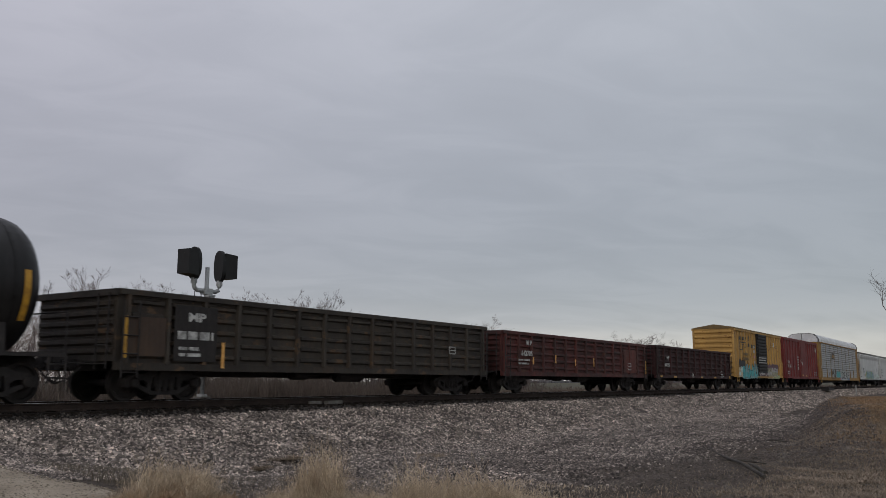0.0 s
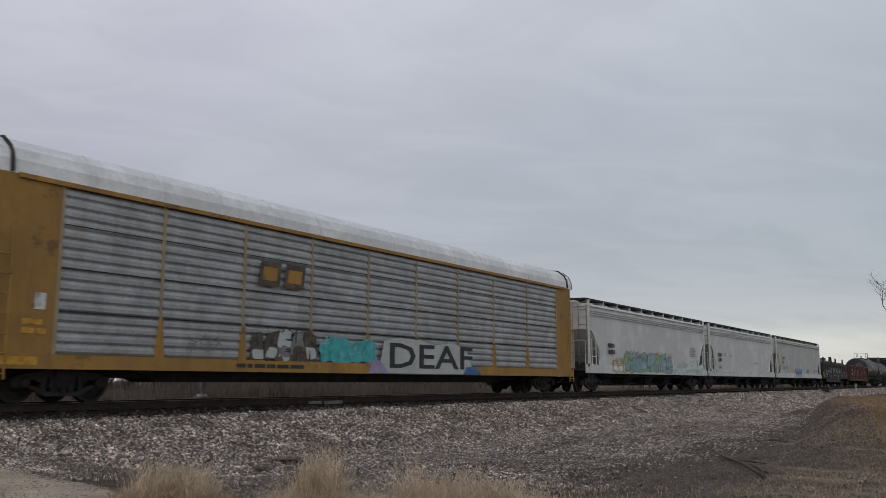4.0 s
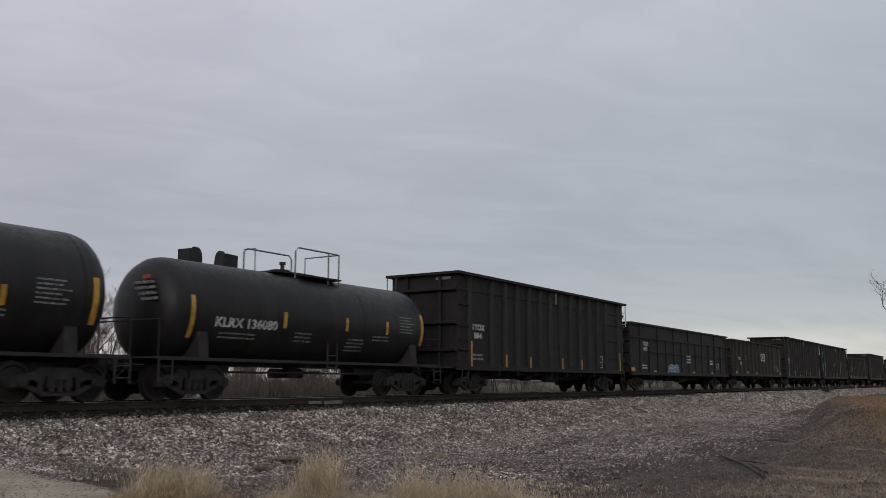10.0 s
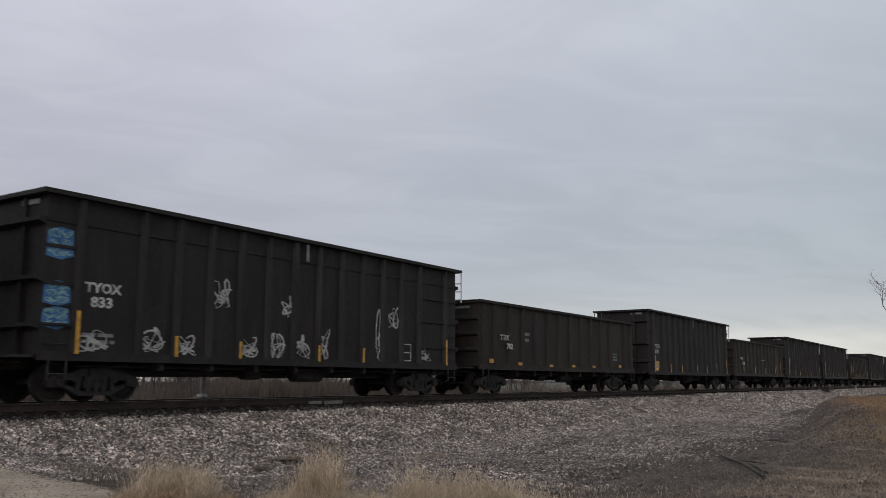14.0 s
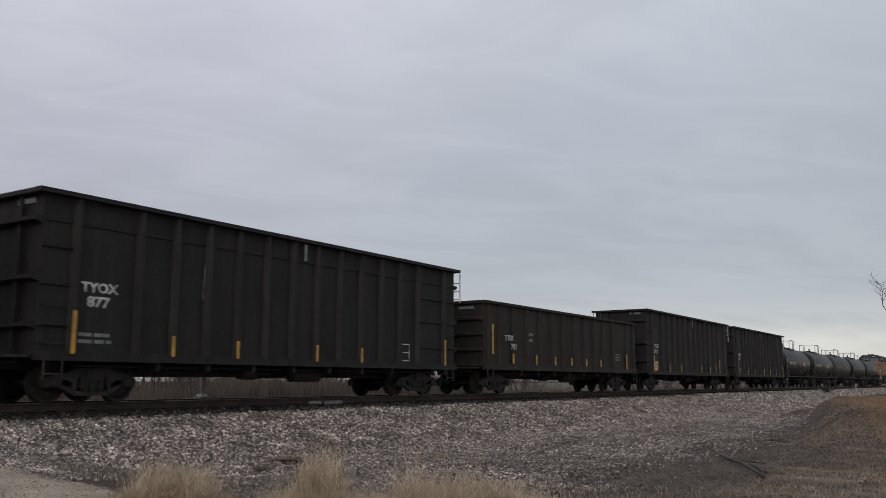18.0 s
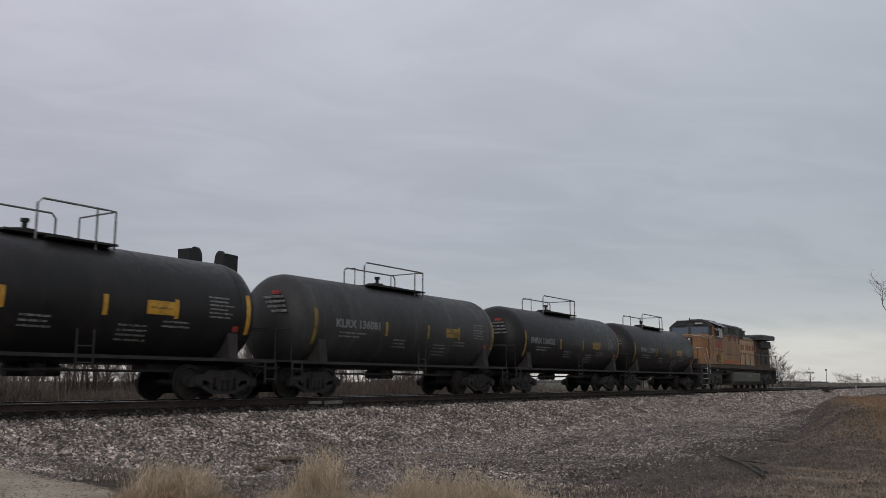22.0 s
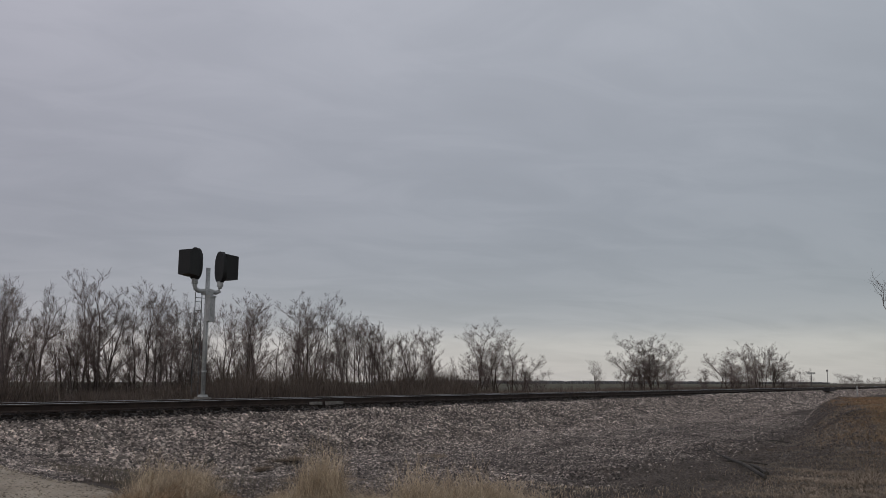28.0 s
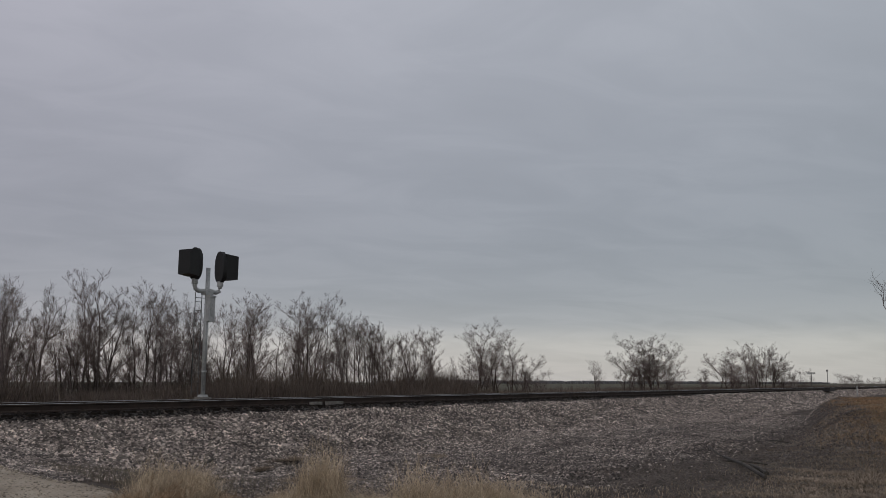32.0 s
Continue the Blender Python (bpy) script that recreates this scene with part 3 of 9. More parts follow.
track = thing("railway_track", "single railway track of rusty rails on dark wooden ties", "track", kind="structure")
for side in (-0.7525, 0.7525):
    r = part("rail", rail_mesh(-300, 1500), RAIL_SIDE, track, at=pose(0, side, 0))
    part("rail_head", Mesh().prism_x([(-0.034, -0.006), (0.034, -0.006), (0.030, 0.0), (-0.030, 0.0)], -300, 1500), RAIL_TOP, r, "polished running surface")


# ---- the train: common gear ----
TRAIN = []


def revolve_y(profile, n=24):
    """A profile of (radius, y) turned round the y axis."""
    m = Mesh()
    m.loft([[(r * math.cos(2 * math.pi * k / n), y, r * math.sin(2 * math.pi * k / n)) for k in range(n)] for r, y in profile])
    return m


def wheelset_mesh(radius, gauge=0.72):
    m = Mesh()
    for s in (-1, 1):
        prof = [(0.10, -0.075), (0.16, -0.075), (0.20, -0.04), (radius - 0.10, -0.02), (radius - 0.07, -0.065), (radius, -0.065), (radius + 0.005, 0.03),
                (radius + 0.026, 0.045), (radius + 0.026, 0.065), (radius - 0.07, 0.065), (radius - 0.10, 0.02), (0.2, 0.04), (0.16, 0.075), (0.10, 0.075)]
        w = revolve_y([(r, s * (gauge - (y))) for r, y in (prof if s > 0 else prof)], 22)
        m.add(w.v, w.f)
    ax = revolve_y([(0.085, -1.02), (0.085, 1.02)], 10)
    m.add(ax.v, ax.f)
    for s in (-1, 1):
        cap = revolve_y([(0.0, s * 1.16), (0.09, s * 1.16), (0.125, s * 1.13), (0.125, s * 0.98)], 12)
        m.add(cap.v, cap.f)
    return m.data("wheelset")


WHEEL_R = 0.44
WHEELSET = wheelset_mesh(WHEEL_R)
WHEELSET.materials.append(WHEEL)
LOCO_WHEEL_R = 0.53
LOCO_WHEELSET = wheelset_mesh(LOCO_WHEEL_R)
LOCO_WHEELSET.materials.append(WHEEL)

_arm = [(-1.12, 0.34), (-1.14, 0.52), (-0.92, 0.62), (-0.60, 0.66), (-0.40, 0.76), (0.40, 0.76), (0.60, 0.66), (0.92, 0.62), (1.14, 0.52), (1.12, 0.34),
        (0.98, 0.34), (0.90, 0.48), (0.62, 0.50), (0.44, 0.40), (0.40, 0.56), (0.30, 0.58), (0.30, 0.33), (-0.30, 0.33), (-0.30, 0.58), (-0.40, 0.56), (-0.44, 0.40), (-0.62, 0.50), (-0.90, 0.48), (-0.98, 0.34)]
_belly = [(-0.98, 0.40), (-0.72, 0.30), (-0.40, 0.15), (0.40, 0.15), (0.72, 0.30), (0.98, 0.40), (0.86, 0.42), (0.62, 0.36), (0.36, 0.25), (-0.36, 0.25), (-0.62, 0.36), (-0.86, 0.42)]


def side_frame_mesh(s):
    m = Mesh()
    y0, y1 = (-1.10, -0.94) if s < 0 else (0.94, 1.10)
    m.prism_y(_arm, y0, y1)
    m.prism_y(_belly, y0 + 0.02, y1 - 0.02)
    for k in (-1, 1):
        m.prism_y([(k * 0.46 - 0.05, 0.22), (k * 0.46 + 0.05, 0.22), (k * 0.40 + 0.05, 0.60), (k * 0.40 - 0.05, 0.60)], y0 + 0.01, y1 - 0.01)
    return m.data("side_frame")


def springs_mesh(s):
    m = Mesh()
    for k in (-0.19, 0.0, 0.19):
        for j in (-1, 1):
            m.tube([(k, s * 1.02 + j * 0.07, 0.24), (k, s * 1.02 + j * 0.07, 0.56)], 0.055, 8)
            for h in range(4):
                m.tube([(k, s * 1.02 + j * 0.07, 0.27 + h * 0.075), (k, s * 1.02 + j * 0.07, 0.295 + h * 0.075)], 0.072, 8)
    return m.data("springs")


SIDE_FRAMES = {s: side_frame_mesh(s) for s in (-1, 1)}
SPRINGS = {s: springs_mesh(s) for s in (-1, 1)}
BOLSTER = Mesh().box(-0.20, 0.20, -1.15, 1.15, 0.50, 0.74).box(-0.28, 0.28, -0.35, 0.35, 0.66, 0.84).box(-1.0, 1.0, -0.62, -0.56, 0.32, 0.40).box(-1.0, 1.0, 0.56, 0.62, 0.32, 0.40).data("truck")


def truck(car, x):
    """A two-axle truck under a car."""
    t = part("truck", BOLSTER, TRUCK, car, "grimy cast steel two-axle truck", at=pose(x, 0, 0))
    for s in (-1, 1):
        part("side_frame", SIDE_FRAMES[s], TRUCK, t)
        part("spring_nest", SPRINGS[s], TRUCK, t)
    for k in (-0.89, 0.89):
        part("wheelset", WHEELSET, WHEEL, t, "steel wheels on an axle", at=pose(k, 0, WHEEL_R))
    return t


def coupler_mesh(s):
    m = Mesh()
    m.box(min(0, s * 0.55), max(0, s * 0.55), -0.09, 0.09, 0.78, 0.98)
    m.prism_z([(s * 0.50, -0.16), (s * 0.72, -0.20), (s * 0.80, -0.06), (s * 0.66, 0.02), (s * 0.72, 0.17), (s * 0.50, 0.15)], 0.72, 1.04)
    m.tube([(s * 0.1, -0.35, 0.80), (s * 0.35, -0.33, 0.55), (s * 0.62, -0.22, 0.42), (s * 0.85, -0.1, 0.60)], 0.025, 6)
    m.tube([(s * 0.25, -1.2, 0.86), (s * 0.35, -0.3, 0.88), (s * 0.5, -0.05, 0.96)], 0.02, 5)
    return m.data("coupler")


COUPLERS = {s: coupler_mesh(s) for s in (-1, 1)}


def running_gear(car, half, inset=1.75, sill=(0.62, 0.98), gear=True):
    """Trucks, couplers, centre sill and brake gear for a car with body ends at +-half."""
    for s in (-1, 1):
        truck(car, s * (half - inset))
        part("coupler", COUPLERS[s], TRUCK, car, at=pose(s * (half - 0.05), 0, 0))
    part("centre_sill", Mesh().box(-half, half, -0.22, 0.22, sill[0] + 0.1, sill[1]).box(-half + 2.9, half - 2.9, -0.34, 0.34, sill[0], sill[0] + 0.12), TRUCK, car)
    if gear:
        bearer = Mesh().box(-0.05, 0.05, -1.45, 1.45, sill[1] - 0.26, sill[1]).data("cross_bearer")
        for k in np.arange(-half + 3.2, half - 3.0, 1.55):
            part("cross_bearer", bearer, TRUCK, car, at=pose(float(k), 0, 0))
        part("air_reservoir", Mesh().tube([(0.3, -0.75, 0.66), (0.36, -0.75, 0.66), (1.5, -0.75, 0.66), (1.56, -0.75, 0.66)], 0.2, 14, taper=[0.1, 0.2, 0.2, 0.1]), TRUCK, car, smooth=False)
        part("brake_cylinder", Mesh().tube([(-1.5, -0.6, 0.68), (-0.9, -0.6, 0.68)], 0.16, 12).tube([(-0.9, -0.6, 0.68), (-0.2, -0.5, 0.66)], 0.03, 6), TRUCK, car)
        rig = Mesh()
        rig.tube([(-half + 2.6, -0.45, 0.60), (half - 2.6, -0.45, 0.60)], 0.022, 5)
        rig.tube([(-half + 1.2, -1.05, 0.80), (half - 1.2, -1.05, 0.80)], 0.028, 5)
        rig.box(-0.1, 0.0, -0.9, 0.5, 0.56, 0.64)
        part("brake_rigging", rig, TRUCK, car)


def ladder_mesh(x, y, z0, z1, width, step=0.38, r=0.016, along="x"):
    m = Mesh()
    for k in (0, width):
        p = (x + k, y) if along == "x" else (x, y + k)
        m.tube([(*p, z0), (*p, z1)], r * 1.25, 5)
    n = max(int((z1 - z0) / step), 1)
    for i in range(n):
        z = z0 + 0.12 + i * step
        q = (x + width, y) if along == "x" else (x, y + width)
        m.tube([(x, y, z), (*q, z)], r, 5)
    return m


def plate(x0, x1, z0, z1, y, slant=0.0, t=0.004):
    """A thin painted patch on the near side."""
    return Mesh().prism_y([(x0, z0), (x1, z0), (x1 + slant, z1), (x0 + slant, z1)], y - t, y)


def strips(car, marks, y, mat=None, label="yellow reflective strip", name="reflector_strip", w=0.1):
    for x, z0, z1 in marks:
        part(name, plate(x - w / 2, x + w / 2, z0, z1, y), mat or YELLOW_TAPE, car, label)


def bars(car, x, z, width, rows, mat=None, y=-1.6, h=0.07, gap=0.07, seed=1, name="stencil"):
    """Writing too small to read: plain bars of its size, row under row."""
    rng = random.Random(seed)
    m = Mesh()
    for i in range(rows):
        zz = z - i * (h + gap)
        a = x
        while a < x + width - 0.05:
            b = min(a + rng.uniform(0.18, 0.5), x + width * rng.uniform(0.85, 1.0))
            if b - a > 0.04:
                p = plate(a, b, zz - h, zz, y)
                m.add(p.v, p.f)
            a = b + 0.06
    if m.v:
        part(name, m, mat or WHITE_MARK, car, "small painted data lines")


def outline_box(car, x0, x1, z0, z1, y, mat=None, t=0.03):
    m = Mesh()
    for a, b, c, d in ((x0, x1, z0, z0 + t), (x0, x1, z1 - t, z1), (x0, x0 + t, z0 + t, z1 - t), (x1 - t, x1, z0 + t, z1 - t), (x0 + 2 * t, x1 - 2 * t, (z0 + z1) / 2 - t / 2, (z0 + z1) / 2 + t / 2)):
        p = plate(a, b, c, d, y)
        m.add(p.v, p.f)
    part("data_panel", m, mat or WHITE_MARK, car, "white outlined inspection panel")


def lettering(car, text, x, z, height, mat, y=-1.6, wide=1.0, name="lettering", label=""):
    """Flat painted letters on the near side; x, z is the lower left corner."""
    cu = bpy.data.curves.new("letters", "FONT")
    cu.body, cu.size, cu.extrude, cu.resolution_u = text, height / 0.70, 0.002, 2
    cu.offset = 0.012
    tmp = bpy.data.objects.new("letters", cu)
    scene.collection.objects.link(tmp)
    me = bpy.data.meshes.new_from_object(tmp.evaluated_get(bpy.context.evaluated_depsgraph_get()))
    bpy.data.objects.remove(tmp)
    bpy.data.curves.remove(cu)
    me.name = name
    me.transform(Matrix.Diagonal((wide, 1, 1, 1)))
    me.transform(pose(x, y - 0.002, z, 90, 0, 0))
    me.materials.clear()
    return part(name, me, mat, car, label or "painted reporting mark")


def graffiti(car, x0, x1, z0, z1, y, mats, seed, letters=6, spikes=None):
    """Spray paint: fat slanted letter-like bodies with notches, shaded below, outlined, over a ragged ground.
    mats: the fills, then the outline. spikes: a colour for small stars over the top edge."""
    rng = random.Random(seed)
    w, H = (x1 - x0) / letters, z1 - z0
    edge_mat = mats[-1]
    fills = list(mats[:-1]) or [edge_mat]
    lift = [0.0]

    def lay(m, pts):
        lift[0] += 0.00010
        m.prism_y([(u, min(max(v, z0), z1)) for u, v in pts], y - 0.0024 - lift[0], y - 0.0004 - lift[0] * 0.5)

    def body(cx, cz, hw, hh, slant, grow, wobble):
        pts = []
        for k, j in enumerate(wobble):
            a = 2 * math.pi * k / len(wobble)
            c, q = math.cos(a), math.sin(a)
            u = hw * math.copysign(abs(c) ** 0.55, c) * j + math.copysign(grow, c) * min(abs(c) * 2, 1)
            v = hh * math.copysign(abs(q) ** 0.55, q) * j + math.copysign(grow, q) * min(abs(q) * 2, 1)
            pts.append((cx + u + slant * v / max(hh, 0.01), cz + v))
        return pts

    # a ragged band of thin colour behind the letters
    back = Mesh()
    n = letters * 3
    low = [(x0 + (x1 - x0) * k / n, z0 + H * rng.uniform(0.0, 0.12)) for k in range(n + 1)]
    high = [(x0 + (x1 - x0) * k / n, z0 + H * (0.55 + rng.uniform(-0.14, 0.2)) * math.sin(math.pi * (0.12 + 0.76 * k / n)) ** 0.5) for k in range(n, -1, -1)]
    lay(back, low + high)
    part("graffiti", back, fills[rng.randrange(len(fills))], car, "spray-painted ground behind the letters")
    if spikes:
        for k in range(letters):
            m = Mesh()
            cx, cz, r = x0 + (k + rng.uniform(0.1, 0.9)) * w, z1 - H * rng.uniform(0.08, 0.2), min(w, H) * rng.uniform(0.2, 0.34)
            lay(m, [(cx + r * (1.0 if i % 2 else 0.35) * math.cos(i * math.pi / 5), cz + r * (1.0 if i % 2 else 0.35) * math.sin(i * math.pi / 5)) for i in range(10)])
            part("graffiti_star", m, spikes, car, "small spray-painted star")
    for i in range(letters):
        cx, slant = x0 + (i + 0.5 + rng.uniform(-0.06, 0.06)) * w, rng.uniform(-0.16, 0.22) * w
        hh = H * rng.uniform(0.36, 0.43)
        cz = z0 + hh + H * rng.uniform(0.03, 0.12)
        hw = w * rng.uniform(0.46, 0.60)
        wobble = [rng.uniform(0.66, 1.14) for _ in range(16)]
        line = min(w, H) * 0.036
        fill = fills[rng.randrange(len(fills))]
        face, edge, shade = Mesh(), Mesh(), Mesh()
        lay(edge, body(cx, cz, hw, hh, slant, line, wobble))
        lay(face, body(cx, cz, hw, hh, slant, 0.0, wobble))
        lay(shade, body(cx, cz - hh * 0.45, hw * 0.86, hh * 0.42, slant * 0.5, 0.0, [rng.uniform(0.7, 1.1) for _ in range(11)]))
        # counters and notches that make letters of the bodies
        for k in range(rng.randint(2, 3)):
            kind = rng.randrange(4)
            t = line * rng.uniform(1.0, 2.2)
            if kind == 0:
                lay(edge, body(cx + rng.uniform(-0.2, 0.2) * hw, cz + hh * rng.uniform(0.1, 0.5), hw * 0.22, hh * 0.16, slant * 0.3, 0.0, [1.0] * 9))
            elif kind == 1:
                u = cx + rng.uniform(-0.35, 0.35) * hw
                lay(edge, [(u - t, cz - hh), (u + t, cz - hh), (u + t * 0.5 + slant * 0.2, cz - hh * rng.uniform(0.0, 0.4)), (u - t * 0.5 + slant * 0.2, cz - hh * 0.3)])
            elif kind == 2:
                v = cz + hh * rng.uniform(-0.5, 0.5)
                e = rng.choice((-1, 1))
                lay(edge, [(cx + e * hw, v - t), (cx + e * hw * 0.05, v - t * 0.4), (cx + e * hw * 0.05, v + t * 0.4), (cx + e * hw, v + t)])
            else:
                u = cx + rng.uniform(-0.3, 0.3) * hw
                lay(edge, [(u - t, cz + hh), (u - t * 0.4, cz + hh * 0.1), (u + t * 0.4, cz + hh * 0.1), (u + t, cz + hh)])
        letter = part("graffiti_letter", face, fill, car, "spray-painted graffiti letter")
        part("outline", edge, edge_mat, letter)
        if len(fills) > 1:
            part("shading", shade, fills[(fills.index(fill) + 1) % len(fills)], letter)


def tag_lines(car, x0, x1, z0, z1, y, mat, seed, strokes=7, thick=0.014):
    """A thin-line scrawl of loops and hooks."""
    rng = random.Random(seed)
    loops = max(1, strokes // 3)
    w = (x1 - x0) / loops
    for s in range(loops):
        m = Mesh()
        cx, cz = x0 + (s + 0.5) * w, (z0 + z1) / 2
        a1, a2, p1, p2, p3 = rng.uniform(0.8, 1.6), rng.uniform(1.6, 3.2), rng.uniform(0, 6.28), rng.uniform(0, 6.28), rng.uniform(0, 6.28)
        pts = []
        n = 34
        for k in range(n):
            u = k / (n - 1) * 6.28
            x = cx + w * 0.5 * (0.62 * math.sin(a1 * u + p1) + 0.36 * math.sin(a2 * 1.7 * u + p2))
            z = cz + (z1 - z0) * 0.5 * (0.66 * math.sin(a2 * u + p3) + 0.32 * math.sin(a1 * 2.6 * u + p1))
            pts.append(Vector((x, 0, z)))
        for k, (p, q) in enumerate(zip(pts, pts[1:])):
            if (q - p).length < 0.004:
                continue
            d = (q - p).normalized()
            t = thick * (0.6 + 0.4 * math.sin(k * 0.5 + p2))
            side = Vector((-d.z, 0, d.x)) * t
            c = [p - side - d * t * 0.5, q - side + d * t * 0.5, q + side + d * t * 0.5, p + side - d * t * 0.5]
            m.prism_y([(v.x, v.z) for v in c], y - 0.004 - k * 0.00002, y)
        part("graffiti", m, mat, car, "thin spray-painted scrawl")


def couple(ob, a, b):
    TRAIN.append((ob, (a + b) / 2))
    return ob


# ---- gondolas with corrugated sides ----
RUST_BROWN = paint("brown rusted paint", (0.058, 0.036, 0.024), (0.04, 0.027, 0.018), (0.09, 0.05, 0.025), 0.7, grime=((0.025, 0.017, 0.012), 0.8))
def gondola(a, b, top, mat, label, ribs=5, panels=14, low=0.72, name="gondola_car"):
    half = (b - a) / 2
    car = couple(thing(name, label, "gondola car", group="freight cars of the train"), a, b)
    running_gear(car, half)
    for s in (-1, 1):
        part("side_sheet", Mesh().box(-half, half, min(s * 1.44, s * 1.50), max(s * 1.44, s * 1.50), low + 0.16, top - 0.12), mat, car)
        part("end_sheet", Mesh().box(s * half - (0.07 if s > 0 else 0), s * half + (0.07 if s < 0 else 0), -1.44, 1.44, low + 0.2, top - 0.15), mat, car)
    part("floor", Mesh().box(-half + 0.07, half - 0.07, -1.44, 1.44, 0.98, 1.06), mat, car)
    for s in (-1, 1):
        y0, y1 = (-1.60, -1.42) if s < 0 else (1.42, 1.60)
        part("top_chord", Mesh().prism_x([(y0, top - 0.13), (y1, top - 0.13), (y1, top - 0.02), (y1 - 0.02, top), (y0 + 0.02, top), (y0, top - 0.02)], -half, half), mat, car)
        part("side_sill", Mesh().box(-half, half, min(s * 1.44, s * 1.57), max(s * 1.44, s * 1.57), low, low + 0.17), mat, car)
        part("end_chord", Mesh().box(min(s * half, s * (half + 0.10)), max(s * half, s * (half + 0.10)), -1.56, 1.56, top - 0.16, top - 0.01), mat, car)
        eb = Mesh()
        for k in range(6):
            z = low + 0.35 + k * (top - low - 0.55) / 6
            eb.prism_y([(s * half, z), (s * (half + 0.07), z + 0.05), (s * (half + 0.07), z + 0.12), (s * half, z + 0.17)], -1.42, 1.42)
        part("end_corrugation", eb, mat, car)
    pitch = (2 * half - 0.5) / panels
    post = Mesh().prism_z([(-0.07, -1.50), (-0.05, -1.60), (0.05, -1.60), (0.07, -1.50)], low + 0.15, top - 0.12).data("side_post")
    post.materials.append(mat)
    pm = Mesh()
    for k in range(ribs):
        z = low + 0.34 + k * (top - low - 0.62) / (ribs - 1) if ribs > 1 else 0
        pm.prism_x([(-1.50, z - 0.07), (-1.565, z - 0.03), (-1.565, z + 0.03), (-1.50, z + 0.07)], -pitch / 2 + 0.12, pitch / 2 - 0.12)
    pm = pm.data("panel_rib")
    pm.materials.append(mat)
    for s in (0, 180):
        for k in range(panels + 1):
            x = -half + 0.25 + k * pitch
            part("side_post", post, mat, car, at=pose(x, 0, 0, 0, 0, s))
            if k < panels:
                part("panel_rib", pm, mat, car, at=pose(x + pitch / 2, 0, 0, 0, 0, s))
    for s in (-1, 1):
        part("side_ladder", ladder_mesh(s * (half - 0.10) - (0.40 if s > 0 else 0) + 0.0, -1.63, 0.55, top - 0.25, 0.42, 0.42), TRUCK, car)
        part("end_ladder", ladder_mesh(s * (half + 0.12), -1.35, 0.75, top - 0.1, 0.4, 0.42, along="y"), TRUCK, car)
    return car


gon = gondola(-343.2, -326.8, 2.57, DARK_GON, "weathered sooty brown gondola with corrugated sides")
lettering(gon, "MP", -6.25, 1.93, 0.20, WHITE_MARK, y=-1.604, wide=1.5)
# the panel borrows the lightened rib black as plain dark paint
part("stencil_panel", plate(-6.65, -5.32, 0.95, 2.3, -1.601, t=0.003), BLACK_RIB, gon, "dark repainted panel")
bars(gon, -6.55, 1.68, 1.15, 1, y=-1.606, h=0.2, seed=3)
bars(gon, -6.5, 1.30, 0.7, 2, y=-1.606, h=0.08, seed=4)
strips(gon, [(-8.05, 1.0, 1.95)], -1.62, w=0.13)
strips(gon, [(-5.1, 0.80, 1.45)], -1.61, ORANGE_SPRAY, "faded orange strip", w=0.10)
outline_box(gon, 5.55, 5.95, 1.45, 1.72, -1.603)
part("rust_patch", plate(-7.95, -6.9, 1.05, 1.95, -1.6005, t=0.002), RUST_BROWN, gon, "brown rusted panel")

gon = gondola(-325.5, -309.4, 2.52, RED_GON, "oxide red gondola with corrugated sides and yellow strips")
lettering(gon, "M P", -6.1, 2.0, 0.18, WHITE_MARK, y=-1.604, wide=1.2)
lettering(gon, "642706", -6.55, 1.55, 0.20, WHITE_MARK, y=-1.604, wide=1.15)
bars(gon, -6.8, 1.4, 1.0, 2, y=-1.604, seed=5)
strips(gon, [(-5.5, 1.2, 1.5), (-3.37, 1.3, 1.65), (-1.3, 1.2, 1.5), (0.78, 1.2, 1.6)], -1.61, ORANGE_SPRAY, "faded orange strip")
part("bright_panel", plate(4.75, 6.5, 0.95, 2.15, -1.568, t=0.003), paint("fresh red oxide", (0.13, 0.027, 0.018), (0.08, 0.025, 0.018), (0.05, 0.02, 0.014), 0.6, grime=((0.045, 0.016, 0.012), 0.8)), gon, "fresh red painted panel")
outline_box(gon, 5.2, 5.65, 1.1, 1.45, -1.604)
strips(gon, [(7.8, 0.9, 1.6)], -1.62)

gon = gondola(-307.9, -292.2, 2.57, RED_GON_OLD, "dull red-brown gondola with corrugated sides", panels=13)
lettering(gon, "MP", -6.05, 1.8, 0.16, WHITE_MARK, y=-1.604, wide=1.5)
lettering(gon, "641250", -6.4, 1.38, 0.18, WHITE_MARK, y=-1.604, wide=1.15)
strips(gon, [(0.78, 0.74, 0.84), (3.75, 0.74, 0.84), (7.45, 0.74, 0.90), (-7.0, 0.76, 0.86), (-4.5, 0.74, 0.84)], -1.575, w=0.45)
for k in range(3):
    part("bright_panel", plate(4.9 + 0.06 * k, 5.5 + 0.05 * k, 1.36 + 0.2 * k, 1.5 + 0.2 * k, -1.568, t=0.003), RED_GON, gon, "brighter red patched panel")
outline_box(gon, 5.05, 5.6, 0.82, 1.2, -1.604, PALE_SPRAY)
tag_lines(gon, -1.45, -0.95, 0.72, 1.05, -1.604, WHITE_MARK, 5, 3)

